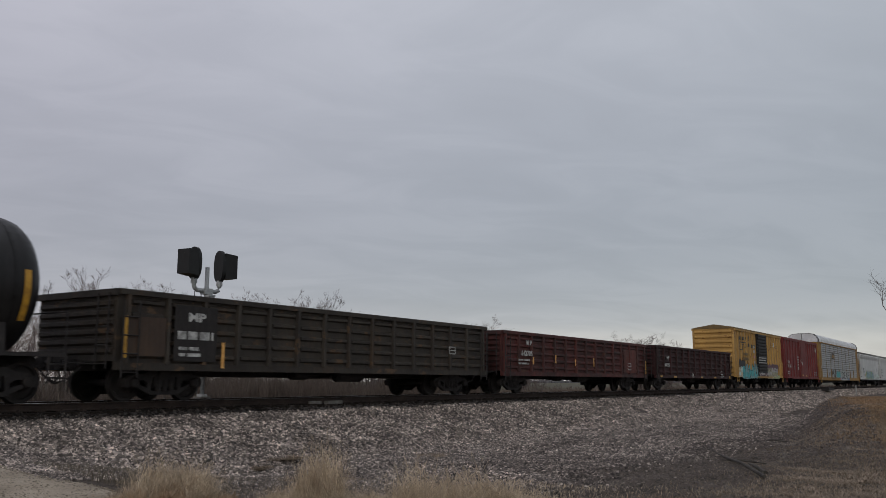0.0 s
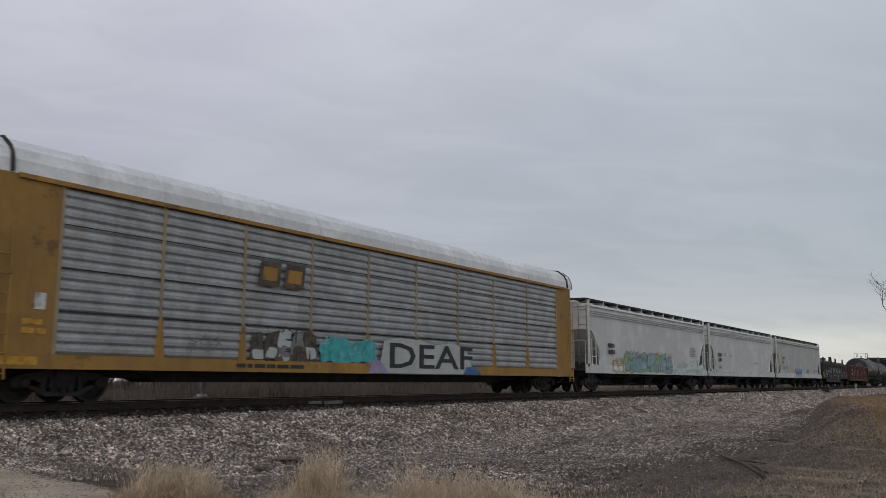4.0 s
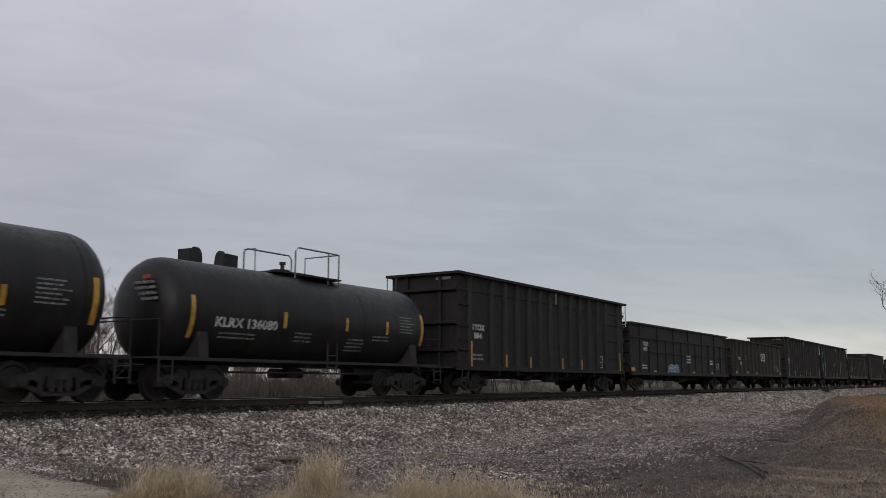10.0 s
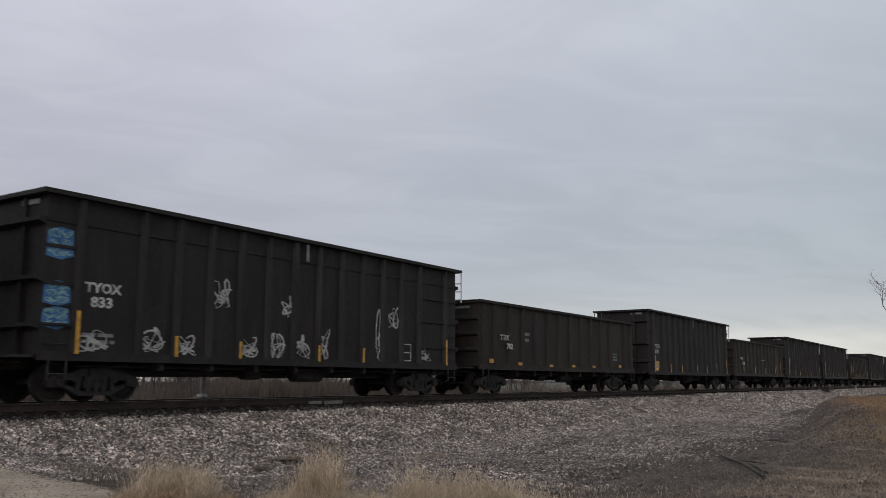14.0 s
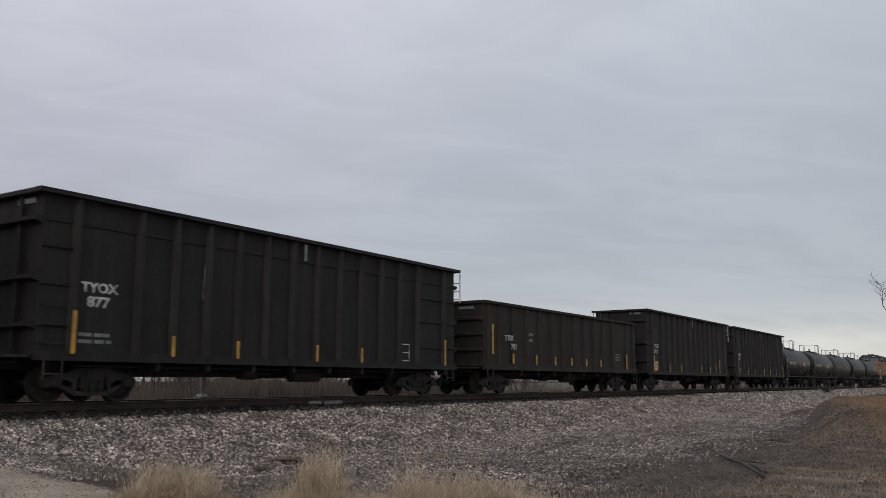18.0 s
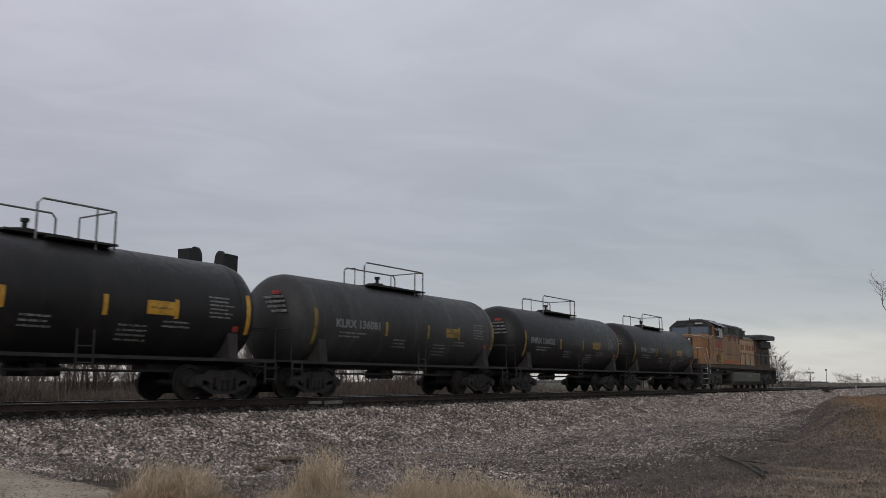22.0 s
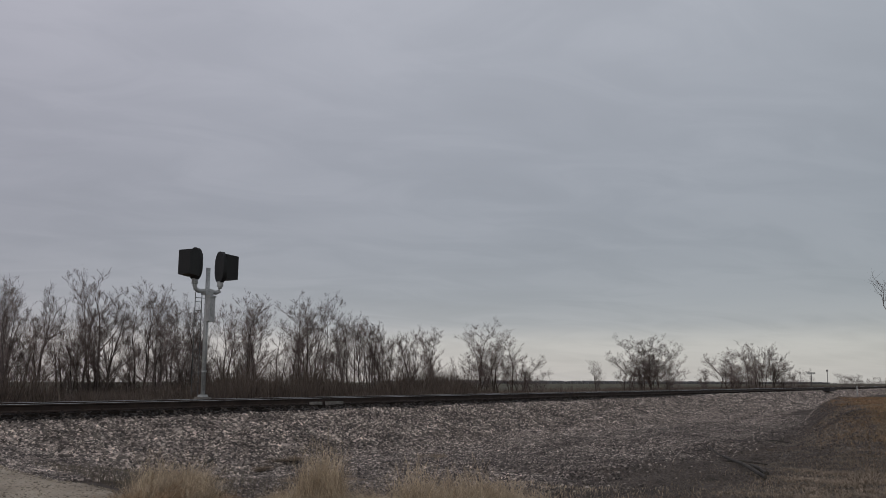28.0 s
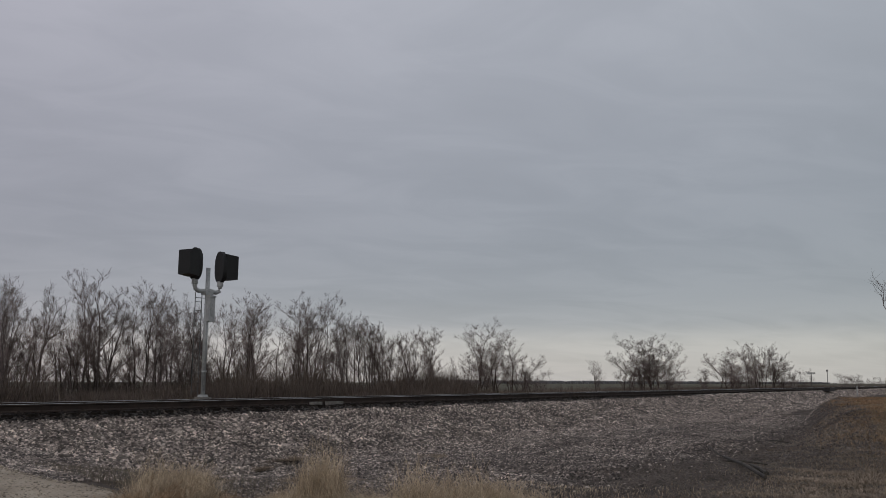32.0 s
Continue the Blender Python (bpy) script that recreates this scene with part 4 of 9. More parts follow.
gon = gondola(-150.1, -134.2, 2.62, RED_GON, "oxide red gondola with yellow reflective strips", panels=13)
lettering(gon, "MP", -5.75, 1.95, 0.16, WHITE_MARK, y=-1.604, wide=1.5)
bars(gon, -6.2, 1.65, 1.2, 1, y=-1.604, h=0.18, seed=8)
strips(gon, [(-4.3, 1.45, 1.95), (-1.27, 1.45, 1.97), (1.81, 1.52, 2.02), (4.9, 1.58, 2.05), (7.4, 1.5, 2.0)], -1.61, w=0.14)
tag_lines(gon, -0.05, 0.35, 0.70, 1.12, -1.604, WHITE_MARK, 7, 4)
tag_lines(gon, 2.6, 3.0, 0.75, 0.95, -1.604, PINK_SPRAY, 9, 3)


# ---- high-sided black gondolas ----
HIGH_RIBS = [-7.28, -5.62] + [-4.57 + 1.03 * k for k in range(11)] + [7.34]


def high_gondola():
    half, top, low = 8.08, 4.53, 1.02
    car = thing("high_sided_gondola", "tall black steel gondola with vertical side ribs", "gondola car", group="freight cars of the train")
    running_gear(car, half, 1.7)
    for s in (-1, 1):
        part("side_sheet", Mesh().box(-half, half, min(s * 1.43, s * 1.49), max(s * 1.43, s * 1.49), low, top - 0.1), BLACK_CAR, car)
        part("end_sheet", Mesh().box(s * half - (0.07 if s > 0 else 0), s * half + (0.07 if s < 0 else 0), -1.43, 1.43, low, top - 0.1), BLACK_CAR, car)
    part("floor", Mesh().box(-half + 0.07, half - 0.07, -1.43, 1.43, low, low + 0.1), BLACK_CAR, car)
    rib = Mesh().prism_z([(-0.10, -1.49), (-0.06, -1.60), (0.06, -1.60), (0.10, -1.49)], low + 0.02, top - 0.11).data("side_rib")
    rib.materials.append(BLACK_RIB)
    for s in (0, 180):
        for x in HIGH_RIBS:
            part("side_rib", rib, BLACK_RIB, car, at=pose(x, 0, 0, 0, 0, s))
    for s in (-1, 1):
        part("top_chord", Mesh().box(-half - 0.2, half + 0.2, min(s * 1.41, s * 1.67), max(s * 1.41, s * 1.67), top - 0.1, top), BLACK_CAR, car)
        part("side_sill", Mesh().box(-half, half, min(s * 1.43, s * 1.58), max(s * 1.43, s * 1.58), low - 0.12, low + 0.08), BLACK_CAR, car)
        part("end_chord", Mesh().box(min(s * half, s * (half + 0.2)), max(s * half, s * (half + 0.2)), -1.41, 1.41, top - 0.1, top - 0.004), BLACK_CAR, car)
        st = Mesh().box(-half, half, min(s * 1.49, s * 1.52), max(s * 1.49, s * 1.52), 3.86, 3.93)
        part("side_stiffener", st, BLACK_CAR, car)
        for z in (1.62, 2.62, 3.86):
            e = Mesh().prism_y([(s * half, z - 0.08), (s * (half + 0.2), z - 0.02), (s * (half + 0.2), z + 0.07), (s * half, z + 0.09)], -1.5, 1.5)
            part("end_rib", e, BLACK_CAR, car)
        for yy in (-0.75, 0.75):
            part("end_post", Mesh().box(min(s * half, s * (half + 0.09)), max(s * half, s * (half + 0.09)), yy - 0.06, yy + 0.06, low, top - 0.1), BLACK_CAR, car)
        for z in (1.62, 2.50, 3.30):
            reach = 0.75 if s < 0 else 2.3
            part("corner_strap", Mesh().box(min(s * half, s * (half - reach)), max(s * half, s * (half - reach)), -1.54, -1.49, z, z + 0.07), BLACK_CAR, car)
        part("end_platform", Mesh().box(min(s * half, s * (half + 0.5)), max(s * half, s * (half + 0.5)), -1.35, 1.35, 0.96, 1.02), TRUCK, car)
    part("end_ladder", ladder_mesh(half + 0.32, -1.55, 3.35, 4.42, 0.42, 0.3, 0.02, along="y"), GRAB_LIGHT, car, "light steel ladder")
    part("end_ladder", ladder_mesh(-half - 0.30, 1.1, 1.1, 4.40, 0.42, 0.38, 0.016, along="y"), GRAB, car)
    for s in (-1, 1):
        part("corner_step", ladder_mesh(s * (half - 0.4) - 0.21, -1.58, 0.5, 0.98, 0.42, 0.36), TRUCK, car)
        for z in (1.25, 1.65, 2.05):
            part("grab_iron", Mesh().tube([(s * (half - 0.1), -1.49, z), (s * (half - 0.1), -1.57, z), (s * (half - 0.6), -1.57, z), (s * (half - 0.6), -1.49, z)], 0.014, 5), BLACK_CAR, car)
    part("tarp_bracket", plate(-0.10, 0.0, 3.90, 4.38, -1.605, t=0.02), GREY_MARK, car, "bare grey steel plate")
    strips(car, [(-7.26, 1.05, 1.98), (-4.6, 1.05, 1.55), (-2.52, 1.06, 1.5), (0.56, 1.05, 1.52), (2.63, 1.06, 1.5), (7.34, 1.05, 1.95)], -1.604)
    outline_box(car, 4.85, 5.3, 1.15, 1.72, -1.494)
    bars(car, -7.08, 1.52, 0.85, 2, GREY_MARK, -1.494, h=0.08, seed=11)
    eb = Mesh().box(-half - 0.03, -half - 0.005, -1.2, -0.55, 4.25, 4.36)
    part("end_stencil", eb, GREY_MARK, car, "small painted data lines")
    part("end_stencil", Mesh().box(-half - 0.03, -half - 0.005, 0.2, 0.6, 2.15, 2.45), GREY_MARK, car, "small painted data lines")
    return car


HIGH = high_gondola()
HIGH_MARKS = [(-107.05, -90.9, "864"), (-52.56, -35.8, "857"), (-34.6, -17.7, "833"), (1.8, 18.3, "870"), (36.9, 53.4, "880"), (54.75, 71.6, "877"), (91.35, 107.25, "812"), (109.15, 125.45, "863")]
for n, (a, b, number) in enumerate(HIGH_MARKS):
    car = HIGH if n == 0 else copy_thing(HIGH, Matrix.Identity(4))
    HIGH_MARKS[n] = (car, number)
    couple(car, a, b)
for n, (car, number) in enumerate(HIGH_MARKS):
    lettering(car, "TYOX", -7.08, 2.42, 0.21, WHITE_MARK, y=-1.494, wide=1.12)
    lettering(car, number, -6.92, 2.10, 0.22, WHITE_MARK, y=-1.494, wide=1.2)
    if number == "833":
        tagged(car, "tall black steel gondola covered in graffiti tags")
        for z0, z1 in ((3.05, 3.75), (2.05, 2.6), (1.55, 2.05)):
            part("graffiti_panel", Mesh().prism_y([(-8.06, z0 + 0.06), (-7.7, z0), (-7.40, z0 + 0.10), (-7.44, z1 - 0.04), (-7.75, z1), (-8.04, z1 - 0.08)], -1.4955, -1.4935), BLUE_SPRAY, car, "blue spray-painted patch")
            for i in range(3):
                zz = z0 + 0.07 + i * (z1 - z0 - 0.1) / 3
                tag_lines(car, -8.02, -7.46, zz, zz + (z1 - z0) * 0.26, -1.497 - 0.003 * i, DUSTY_TEAL, int(z0 * 10) + i, 8, 0.016)
        for k, (x0, x1, z0, z1) in enumerate([(-7.1, -6.3, 1.1, 1.6), (-5.5, -4.75, 1.1, 1.8), (-4.4, -3.8, 1.1, 1.6), (-3.35, -2.65, 2.3, 3.1), (-2.35, -1.7, 1.1, 1.65), (-1.3, -0.65, 1.1, 1.8),
                                              (-0.75, -0.2, 2.25, 2.9), (-0.3, 0.4, 1.1, 1.8), (0.7, 1.3, 1.1, 2.1), (3.5, 4.0, 1.1, 2.9), (4.2, 4.7, 2.2, 2.9), (5.9, 6.6, 1.1, 1.7)]):
            tag_lines(car, x0 - 0.15, x1 - 0.15, z0, z1, -1.494, GREY_SPRAY, 20 + k, 4, 0.026)
            tag_lines(car, x0 - 0.2, x1 - 0.1, z0, z0 + (z1 - z0) * 0.7, -1.499, GREY_SPRAY, 120 + k, 4, 0.022)
    if number == "812":
        # this car's strips are set nearer to its middle, and it has none at the far corner
        for strip in [c for c in car.children if c.name.startswith("reflector_strip")]:
            at = sum(v.co.x for v in strip.data.vertices) / len(strip.data.vertices)
            strip.location.x = {1: 1.04, 3: 0.92, 7: -1.6}.get(round(at), 0.0)
    if number == "877":
        tag_lines(car, -3.7, -3.45, 2.3, 3.8, -1.494, GREY_MARK, 50, 4)
    if number in ("870", "812"):
        graffiti(car, -7.05, -6.4, 1.1, 1.75, -1.494, [ORANGE_SPRAY, GREEN_SPRAY], 61, 2)


RUST_PAINT = paint("rust-orange paint", (0.12, 0.047, 0.012), (0.06, 0.03, 0.015), (0.04, 0.025, 0.015), 0.6)
# ---- medium-height dusty gondolas ----
LOW_RIBS = [-7.65, -6.8] + [-5.65 + 1.158 * k for k in range(10)] + [6.74, 7.6]


def low_gondola():
    half, top, low = 8.0, 3.6, 1.08
    car = thing("rib_sided_gondola", "dusty black-brown rib-sided steel gondola", "gondola car", group="freight cars of the train")
    running_gear(car, half, 1.7)
    for s in (-1, 1):
        part("side_sheet", Mesh().box(-half, half, min(s * 1.45, s * 1.51), max(s * 1.45, s * 1.51), low, top - 0.1), DARK_TAN, car)
        part("end_sheet", Mesh().box(s * half - (0.07 if s > 0 else 0), s * half + (0.07 if s < 0 else 0), -1.45, 1.45, low, top - 0.1), DARK_TAN, car)
    part("floor", Mesh().box(-half + 0.07, half - 0.07, -1.45, 1.45, low, low + 0.1), DARK_TAN, car)
    rib = Mesh().prism_z([(-0.10, -1.51), (-0.06, -1.60), (0.06, -1.60), (0.10, -1.51)], low + 0.02, top - 0.11).data("side_rib")
    rib.materials.append(DARK_TAN)
    for s in (0, 180):
        for x in LOW_RIBS:
            part("side_rib", rib, DARK_TAN, car, at=pose(x, 0, 0, 0, 0, s))
    for s in (-1, 1):
        part("top_chord", Mesh().box(-half - 0.05, half + 0.05, min(s * 1.43, s * 1.64), max(s * 1.43, s * 1.64), top - 0.1, top), DARK_TAN, car)
        part("side_sill", Mesh().box(-half, half, min(s * 1.45, s * 1.58), max(s * 1.45, s * 1.58), low - 0.14, low + 0.08), DARK_TAN, car)
        part("end_chord", Mesh().box(min(s * half, s * (half + 0.1)), max(s * half, s * (half + 0.1)), -1.43, 1.43, top - 0.12, top - 0.004), DARK_TAN, car)
        for z in (1.7, 2.3, 2.9):
            part("end_rib", Mesh().prism_y([(s * half, z - 0.1), (s * (half + 0.13), z - 0.04), (s * (half + 0.13), z + 0.05), (s * half, z + 0.1)], -1.5, 1.5), DARK_TAN, car)
        part("end_platform", Mesh().box(min(s * half, s * (half + 0.5)), max(s * half, s * (half + 0.5)), -1.35, 1.35, 0.98, 1.04), TRUCK, car)
        part("corner_step", ladder_mesh(s * (half - 0.15) - (0.42 if s > 0 else 0), -1.60, 0.5, 1.0, 0.42, 0.36), TRUCK, car)
    eb = Mesh().box(-half - 0.04, -half - 0.005, -1.1, -0.4, 3.28, 3.38)
    part("end_stencil", eb, GREY_MARK, car, "small painted data lines")
    bars(car, -4.35, 2.5, 0.55, 2, GREY_MARK, -1.514, h=0.12, gap=0.12, seed=17)
    bars(car, 5.2, 1.9, 0.6, 3, GREY_MARK, -1.514, h=0.07, seed=18)
    return car


LOW = low_gondola()
LOW_MARKS = [(-70.0, -54.4, "772"), (-16.45, -0.4, "782"), (19.6, 35.7, "7729"), (73.4, 89.3, "781")]
for n, (a, b, number) in enumerate(LOW_MARKS):
    car = LOW if n == 0 else copy_thing(LOW, Matrix.Identity(4))
    LOW_MARKS[n] = (car, number)
    couple(car, a, b)
for n, (car, number) in enumerate(LOW_MARKS):
    lettering(car, "TTIX", -6.5, 2.12, 0.20, WHITE_MARK, y=-1.604, wide=1.15)
    lettering(car, number, -6.0, 1.78, 0.21, WHITE_MARK, y=-1.604, wide=1.15)
    if number == "772":
        tagged(car, "dusty black gondola with a small white oval emblem")
        part("emblem", plate(0.45, 1.85, 2.15, 2.75, -1.604), WHITE_MARK, car, "white rectangle with dark oval")
        ring = [(1.15 + 0.5 * math.cos(k * math.pi / 12), 2.45 + 0.22 * math.sin(k * math.pi / 12)) for k in range(24)]
        part("emblem_oval", Mesh().prism_y(ring, -1.613, -1.609), RED_GON_OLD, car, "dark red oval")
        part("emblem_centre", Mesh().prism_y([(1.15 + (x - 1.15) * 0.62, 2.45 + (z - 2.45) * 0.6) for x, z in ring], -1.618, -1.614), WHITE_MARK, car)
        part("emblem_core", Mesh().prism_y([(1.15 + (x - 1.15) * 0.36, 2.45 + (z - 2.45) * 0.4) for x, z in ring], -1.623, -1.619), RED_GON_OLD, car)
        strips(car, [(-7.0, 1.12, 1.3), (-3.8, 1.16, 1.28), (-1.2, 1.14, 1.24)], -1.606, w=0.4)
        outline_box(car, 5.95, 6.4, 1.4, 1.95, -1.604)
        strips(car, [(7.05, 1.35, 3.35)], -1.606, RUST_PAINT, "rust-orange streaked strip", w=0.28)
        strips(car, [(7.05, 1.1, 1.32)], -1.607, w=0.36)
    elif number == "7729":
        strips(car, [(-5.63, 1.26, 1.71), (-2.17, 1.2, 1.64), (1.24, 1.15, 1.61), (4.68, 1.18, 1.65), (6.74, 1.21, 2.1)], -1.605, w=0.13)
        part("stencil_line", plate(-0.3, 1.0, 2.2, 2.27, -1.606), GREY_MARK, car, "faded painted line")
    else:
        if number == "781":
            strips(car, [(-7.45, 1.55, 2.7), (-5.8, 1.2, 1.6), (-3.75, 1.2, 1.6), (-1.95, 1.2, 1.55), (-0.25, 1.2, 1.55), (1.4, 1.2, 1.55), (3.1, 1.2, 1.55), (6.5, 1.15, 1.9)], -1.608, w=0.14)
        else:
            strips(car, [(-7.2, 1.2, 1.36), (-4.86, 1.14, 1.26), (-2.0, 1.12, 1.22), (0.3, 1.14, 1.24), (2.6, 1.15, 1.25), (5.9, 1.2, 1.34)], -1.606, w=0.34)


# ---- long panelled black gondola ----
def panel_gondola():
    a, b, top, low = -89.9, -71.3, 3.68, 0.98
    half = (b - a) / 2
    car = couple(thing("panel_sided_gondola", "long black gondola with flat panelled sides", "gondola car", group="freight cars of the train"), a, b)
    running_gear(car, half, 1.8)
    for s in (-1, 1):
        part("side_sheet", Mesh().box(-half, half, min(s * 1.45, s * 1.51), max(s * 1.45, s * 1.51), low, top - 0.1), BLACK_CAR, car)
        part("end_sheet", Mesh().box(s * half - (0.07 if s > 0 else 0), s * half + (0.07 if s < 0 else 0), -1.45, 1.45, low, top - 0.1), BLACK_CAR, car)
    part("floor", Mesh().box(-half + 0.07, half - 0.07, -1.45, 1.45, low, low + 0.1), BLACK_CAR, car)
    rib = Mesh().box(-0.07, 0.07, -1.57, -1.51, low + 0.05, 2.86).data("side_rib")
    rib2 = Mesh().box(-0.06, 0.06, -1.565, -1.51, 2.93, top - 0.1).data("side_rib")
    xs = np.linspace(-half + 1.4, half - 0.3, 13)
    for s in (0, 180):
        for k, x in enumerate(xs):
            part("side_rib", rib, BLACK_CAR, car, at=pose(float(x), 0, 0, 0, 0, s))
            if k % 2 == 0:
                part("side_rib", rib2, BLACK_CAR, car, at=pose(float(x), 0, 0, 0, 0, s))
    for s in (-1, 1):
        part("top_chord", Mesh().box(-half - 0.02, half + 0.02, min(s * 1.43, s * 1.62), max(s * 1.43, s * 1.62), top - 0.1, top), BLACK_CAR, car)
        part("side_sill", Mesh().box(-half, half, min(s * 1.45, s * 1.6), max(s * 1.45, s * 1.6), low - 0.12, low + 0.06), BLACK_CAR, car)
        part("side_stiffener", Mesh().box(-half, half, min(s * 1.51, s * 1.585), max(s * 1.51, s * 1.585), 2.86, 2.93), BLACK_CAR, car)
        part("side_stiffener", Mesh().box(-half + 3.0, half - 0.2, min(s * 1.51, s * 1.58), max(s * 1.51, s * 1.58), 2.12, 2.18), BLACK_CAR, car)
        part("end_chord", Mesh().box(min(s * half, s * (half + 0.12)), max(s * half, s * (half + 0.12)), -1.43, 1.43, top - 0.12, top - 0.004), BLACK_CAR, car)
        for z in (1.5, 2.1, 2.7, 3.2):
            part("end_rib", Mesh().prism_y([(s * half, z - 0.1), (s * (half + 0.12), z - 0.04), (s * (half + 0.12), z + 0.05), (s * half, z + 0.1)], -1.48, 1.48), BLACK_CAR, car)
    part("end_stencil", Mesh().box(-half - 0.04, -half - 0.005, -1.2, -0.3, 3.32, 3.42), GREY_MARK, car, "small painted data lines")
    lettering(car, "TYOX", -7.45, 2.46, 0.22, WHITE_MARK, y=-1.514, wide=1.05)
    lettering(car, "4050", -7.35, 2.20, 0.19, WHITE_MARK, y=-1.514, wide=1.05)
    bars(car, -7.6, 1.42, 0.85, 2, y=-1.514, seed=31)
    bars(car, -0.05, 2.1, 0.9, 3, y=-1.575, h=0.1, gap=0.08, seed=32)
    bars(car, 4.9, 1.9, 0.65, 2, y=-1.575, h=0.1, seed=33)
    outline_box(car, 6.36, 6.9, 1.35, 1.72, -1.575)
    strips(car, [(-9.2, 1.05, 1.25)], -1.606, w=0.5)
    strips(car, [(-5.72, 1.0, 1.12), (1.36, 1.0, 1.12), (5.3, 1.0, 1.12)], -1.575, w=0.45)
    graffiti(car, -3.5, -1.6, 0.92, 1.6, -1.575, [GREY_MARK, BLUE_SPRAY, PALE_SPRAY], 77, 5)


panel_gondola()


# ---- boxcars ----
def boxcar(a, b, mat, roof_mat, door_mat, label, door, ribbed_door, posts, tall=0.0):
    half, eave, ridge, low = (b - a) / 2, 4.33 + tall, 4.60 + tall, 0.86
    car = couple(thing("boxcar", label, "boxcar", group="freight cars of the train"), a, b)
    running_gear(car, half, 1.85)
    part("body", Mesh().box(-half, half, -1.50, 1.50, low + 0.1, eave), mat, car)
    part("roof", Mesh().prism_x([(-1.58, eave - 0.02), (1.58, eave - 0.02), (1.58, eave + 0.03), (0.0, ridge), (-1.58, eave + 0.03)], -half - 0.04, half + 0.04), roof_mat, car)
    seam = Mesh().prism_x([(-1.57, eave + 0.03), (-1.50, eave + 0.09), (0.0, ridge + 0.05), (1.50, eave + 0.09), (1.57, eave + 0.03), (0.0, ridge - 0.01)], -0.05, 0.05).data("roof_seam")
    for k in range(13):
        part("roof_seam", seam, roof_mat, car, at=pose(-half + 0.3 + k * (2 * half - 0.6) / 12, 0, 0))
    post = Mesh().prism_z([(-0.055, -1.50), (-0.035, -1.575), (0.035, -1.575), (0.055, -1.50)], low + 0.12, eave - 0.02).data("side_post")
    for s in (0, 180):
        for x in posts:
            part("side_post", post, mat, car, at=pose(x, 0, 0, 0, 0, s))
    for s in (-1, 1):
        part("side_sill", Mesh().prism_y([(-half, low), (-half + 2.8, low), (-half + 3.3, low - 0.05), (half - 3.3, low - 0.05), (half - 2.8, low), (half, low), (half, low + 0.14), (-half, low + 0.14)],
                                         min(s * 1.50, s * 1.58), max(s * 1.50, s * 1.58)), mat, car)
        part("top_plate", Mesh().box(-half, half, min(s * 1.50, s * 1.59), max(s * 1.50, s * 1.59), eave - 0.16, eave - 0.03), mat, car)
        e = Mesh()
        for k in range(9):
            z = low + 0.42 + k * 0.36
            e.prism_y([(s * half, z - 0.12), (s * (half + 0.085), z - 0.04), (s * (half + 0.085), z + 0.04), (s * half, z + 0.12)], -1.36, 1.36)
        part("end_corrugation", e, mat, car)
        part("corner_post", Mesh().box(min(s * half, s * (half + 0.05)), max(s * half, s * (half + 0.05)), -1.52, -1.38, low, eave), mat, car)
        part("corner_post", Mesh().box(min(s * half, s * (half + 0.05)), max(s * half, s * (half + 0.05)), 1.38, 1.52, low, eave), mat, car)
        part("side_ladder", ladder_mesh(s * (half - 0.12) - (0.42 if s > 0 else 0), -1.60, 0.5, 2.2, 0.42, 0.4), mat, car)
    part("brake_platform", Mesh().box(-half - 0.45, -half - 0.02, -0.7, 0.7, 1.42, 1.46), TRUCK, car)
    part("brake_wheel", Mesh().tube([(-half - 0.16 + 0.0, 0.45 + 0.28 * math.cos(k * math.pi / 8), 2.3 + 0.28 * math.sin(k * math.pi / 8)) for k in range(17)], 0.02, 5).tube([(-half - 0.16, 0.17, 2.3), (-half - 0.16, 0.73, 2.3)], 0.015, 5), TRUCK, car)
    x0, x1 = door
    d = part("door", Mesh().box(x0, x1, -1.60, -1.52, low + 0.12, eave - 0.14), door_mat, car, "sliding side door")
    if ribbed_door:
        rb = Mesh().prism_x([(-1.60, -0.10), (-1.645, -0.05), (-1.645, 0.05), (-1.60, 0.10)], x0 + 0.08, x1 - 0.08).data("door_rib")
        for k in range(13):
            part("door_rib", rb, door_mat, d, at=pose(0, 0, low + 0.38 + k * 0.245))
    else:
        rb = Mesh().box(x0 + 0.05, x1 - 0.05, -1.615, -1.60, -0.015, 0.015).data("door_seam")
        for k in range(6):
            part("door_seam", rb, door_mat, d, at=pose(0, 0, low + 0.5 + k * 0.52))
    part("door_rod", Mesh().tube([(x0 + 0.16, -1.66, low + 0.1), (x0 + 0.16, -1.66, eave - 0.15)], 0.022, 6), door_mat, d)
    part("door_track", Mesh().box(x0 - 0.2, x1 + 1.6, -1.64, -1.57, low + 0.0, low + 0.07), mat, car)
    return car


YELLOW_DARK = paint("weathered yellow roof edge", (0.17, 0.11, 0.04), (0.10, 0.07, 0.04), (0.07, 0.05, 0.03), 0.6)
BOX_DOOR = paint("dark grey door paint", (0.016, 0.0155, 0.016), (0.03, 0.028, 0.026), (0.055, 0.05, 0.046), 0.35, spec=0.25)
box = boxcar(-290.85, -275.62, YELLOW_BOX, YELLOW_DARK, BOX_DOOR, "yellow boxcar with a dark ribbed door and teal graffiti", (-1.22, 1.95), True,
             [-6.7, -5.8, -4.9, -4.0, -3.1, -2.2, 2.6, 3.5, 4.4, 5.3, 6.2, 7.0], 0.10)
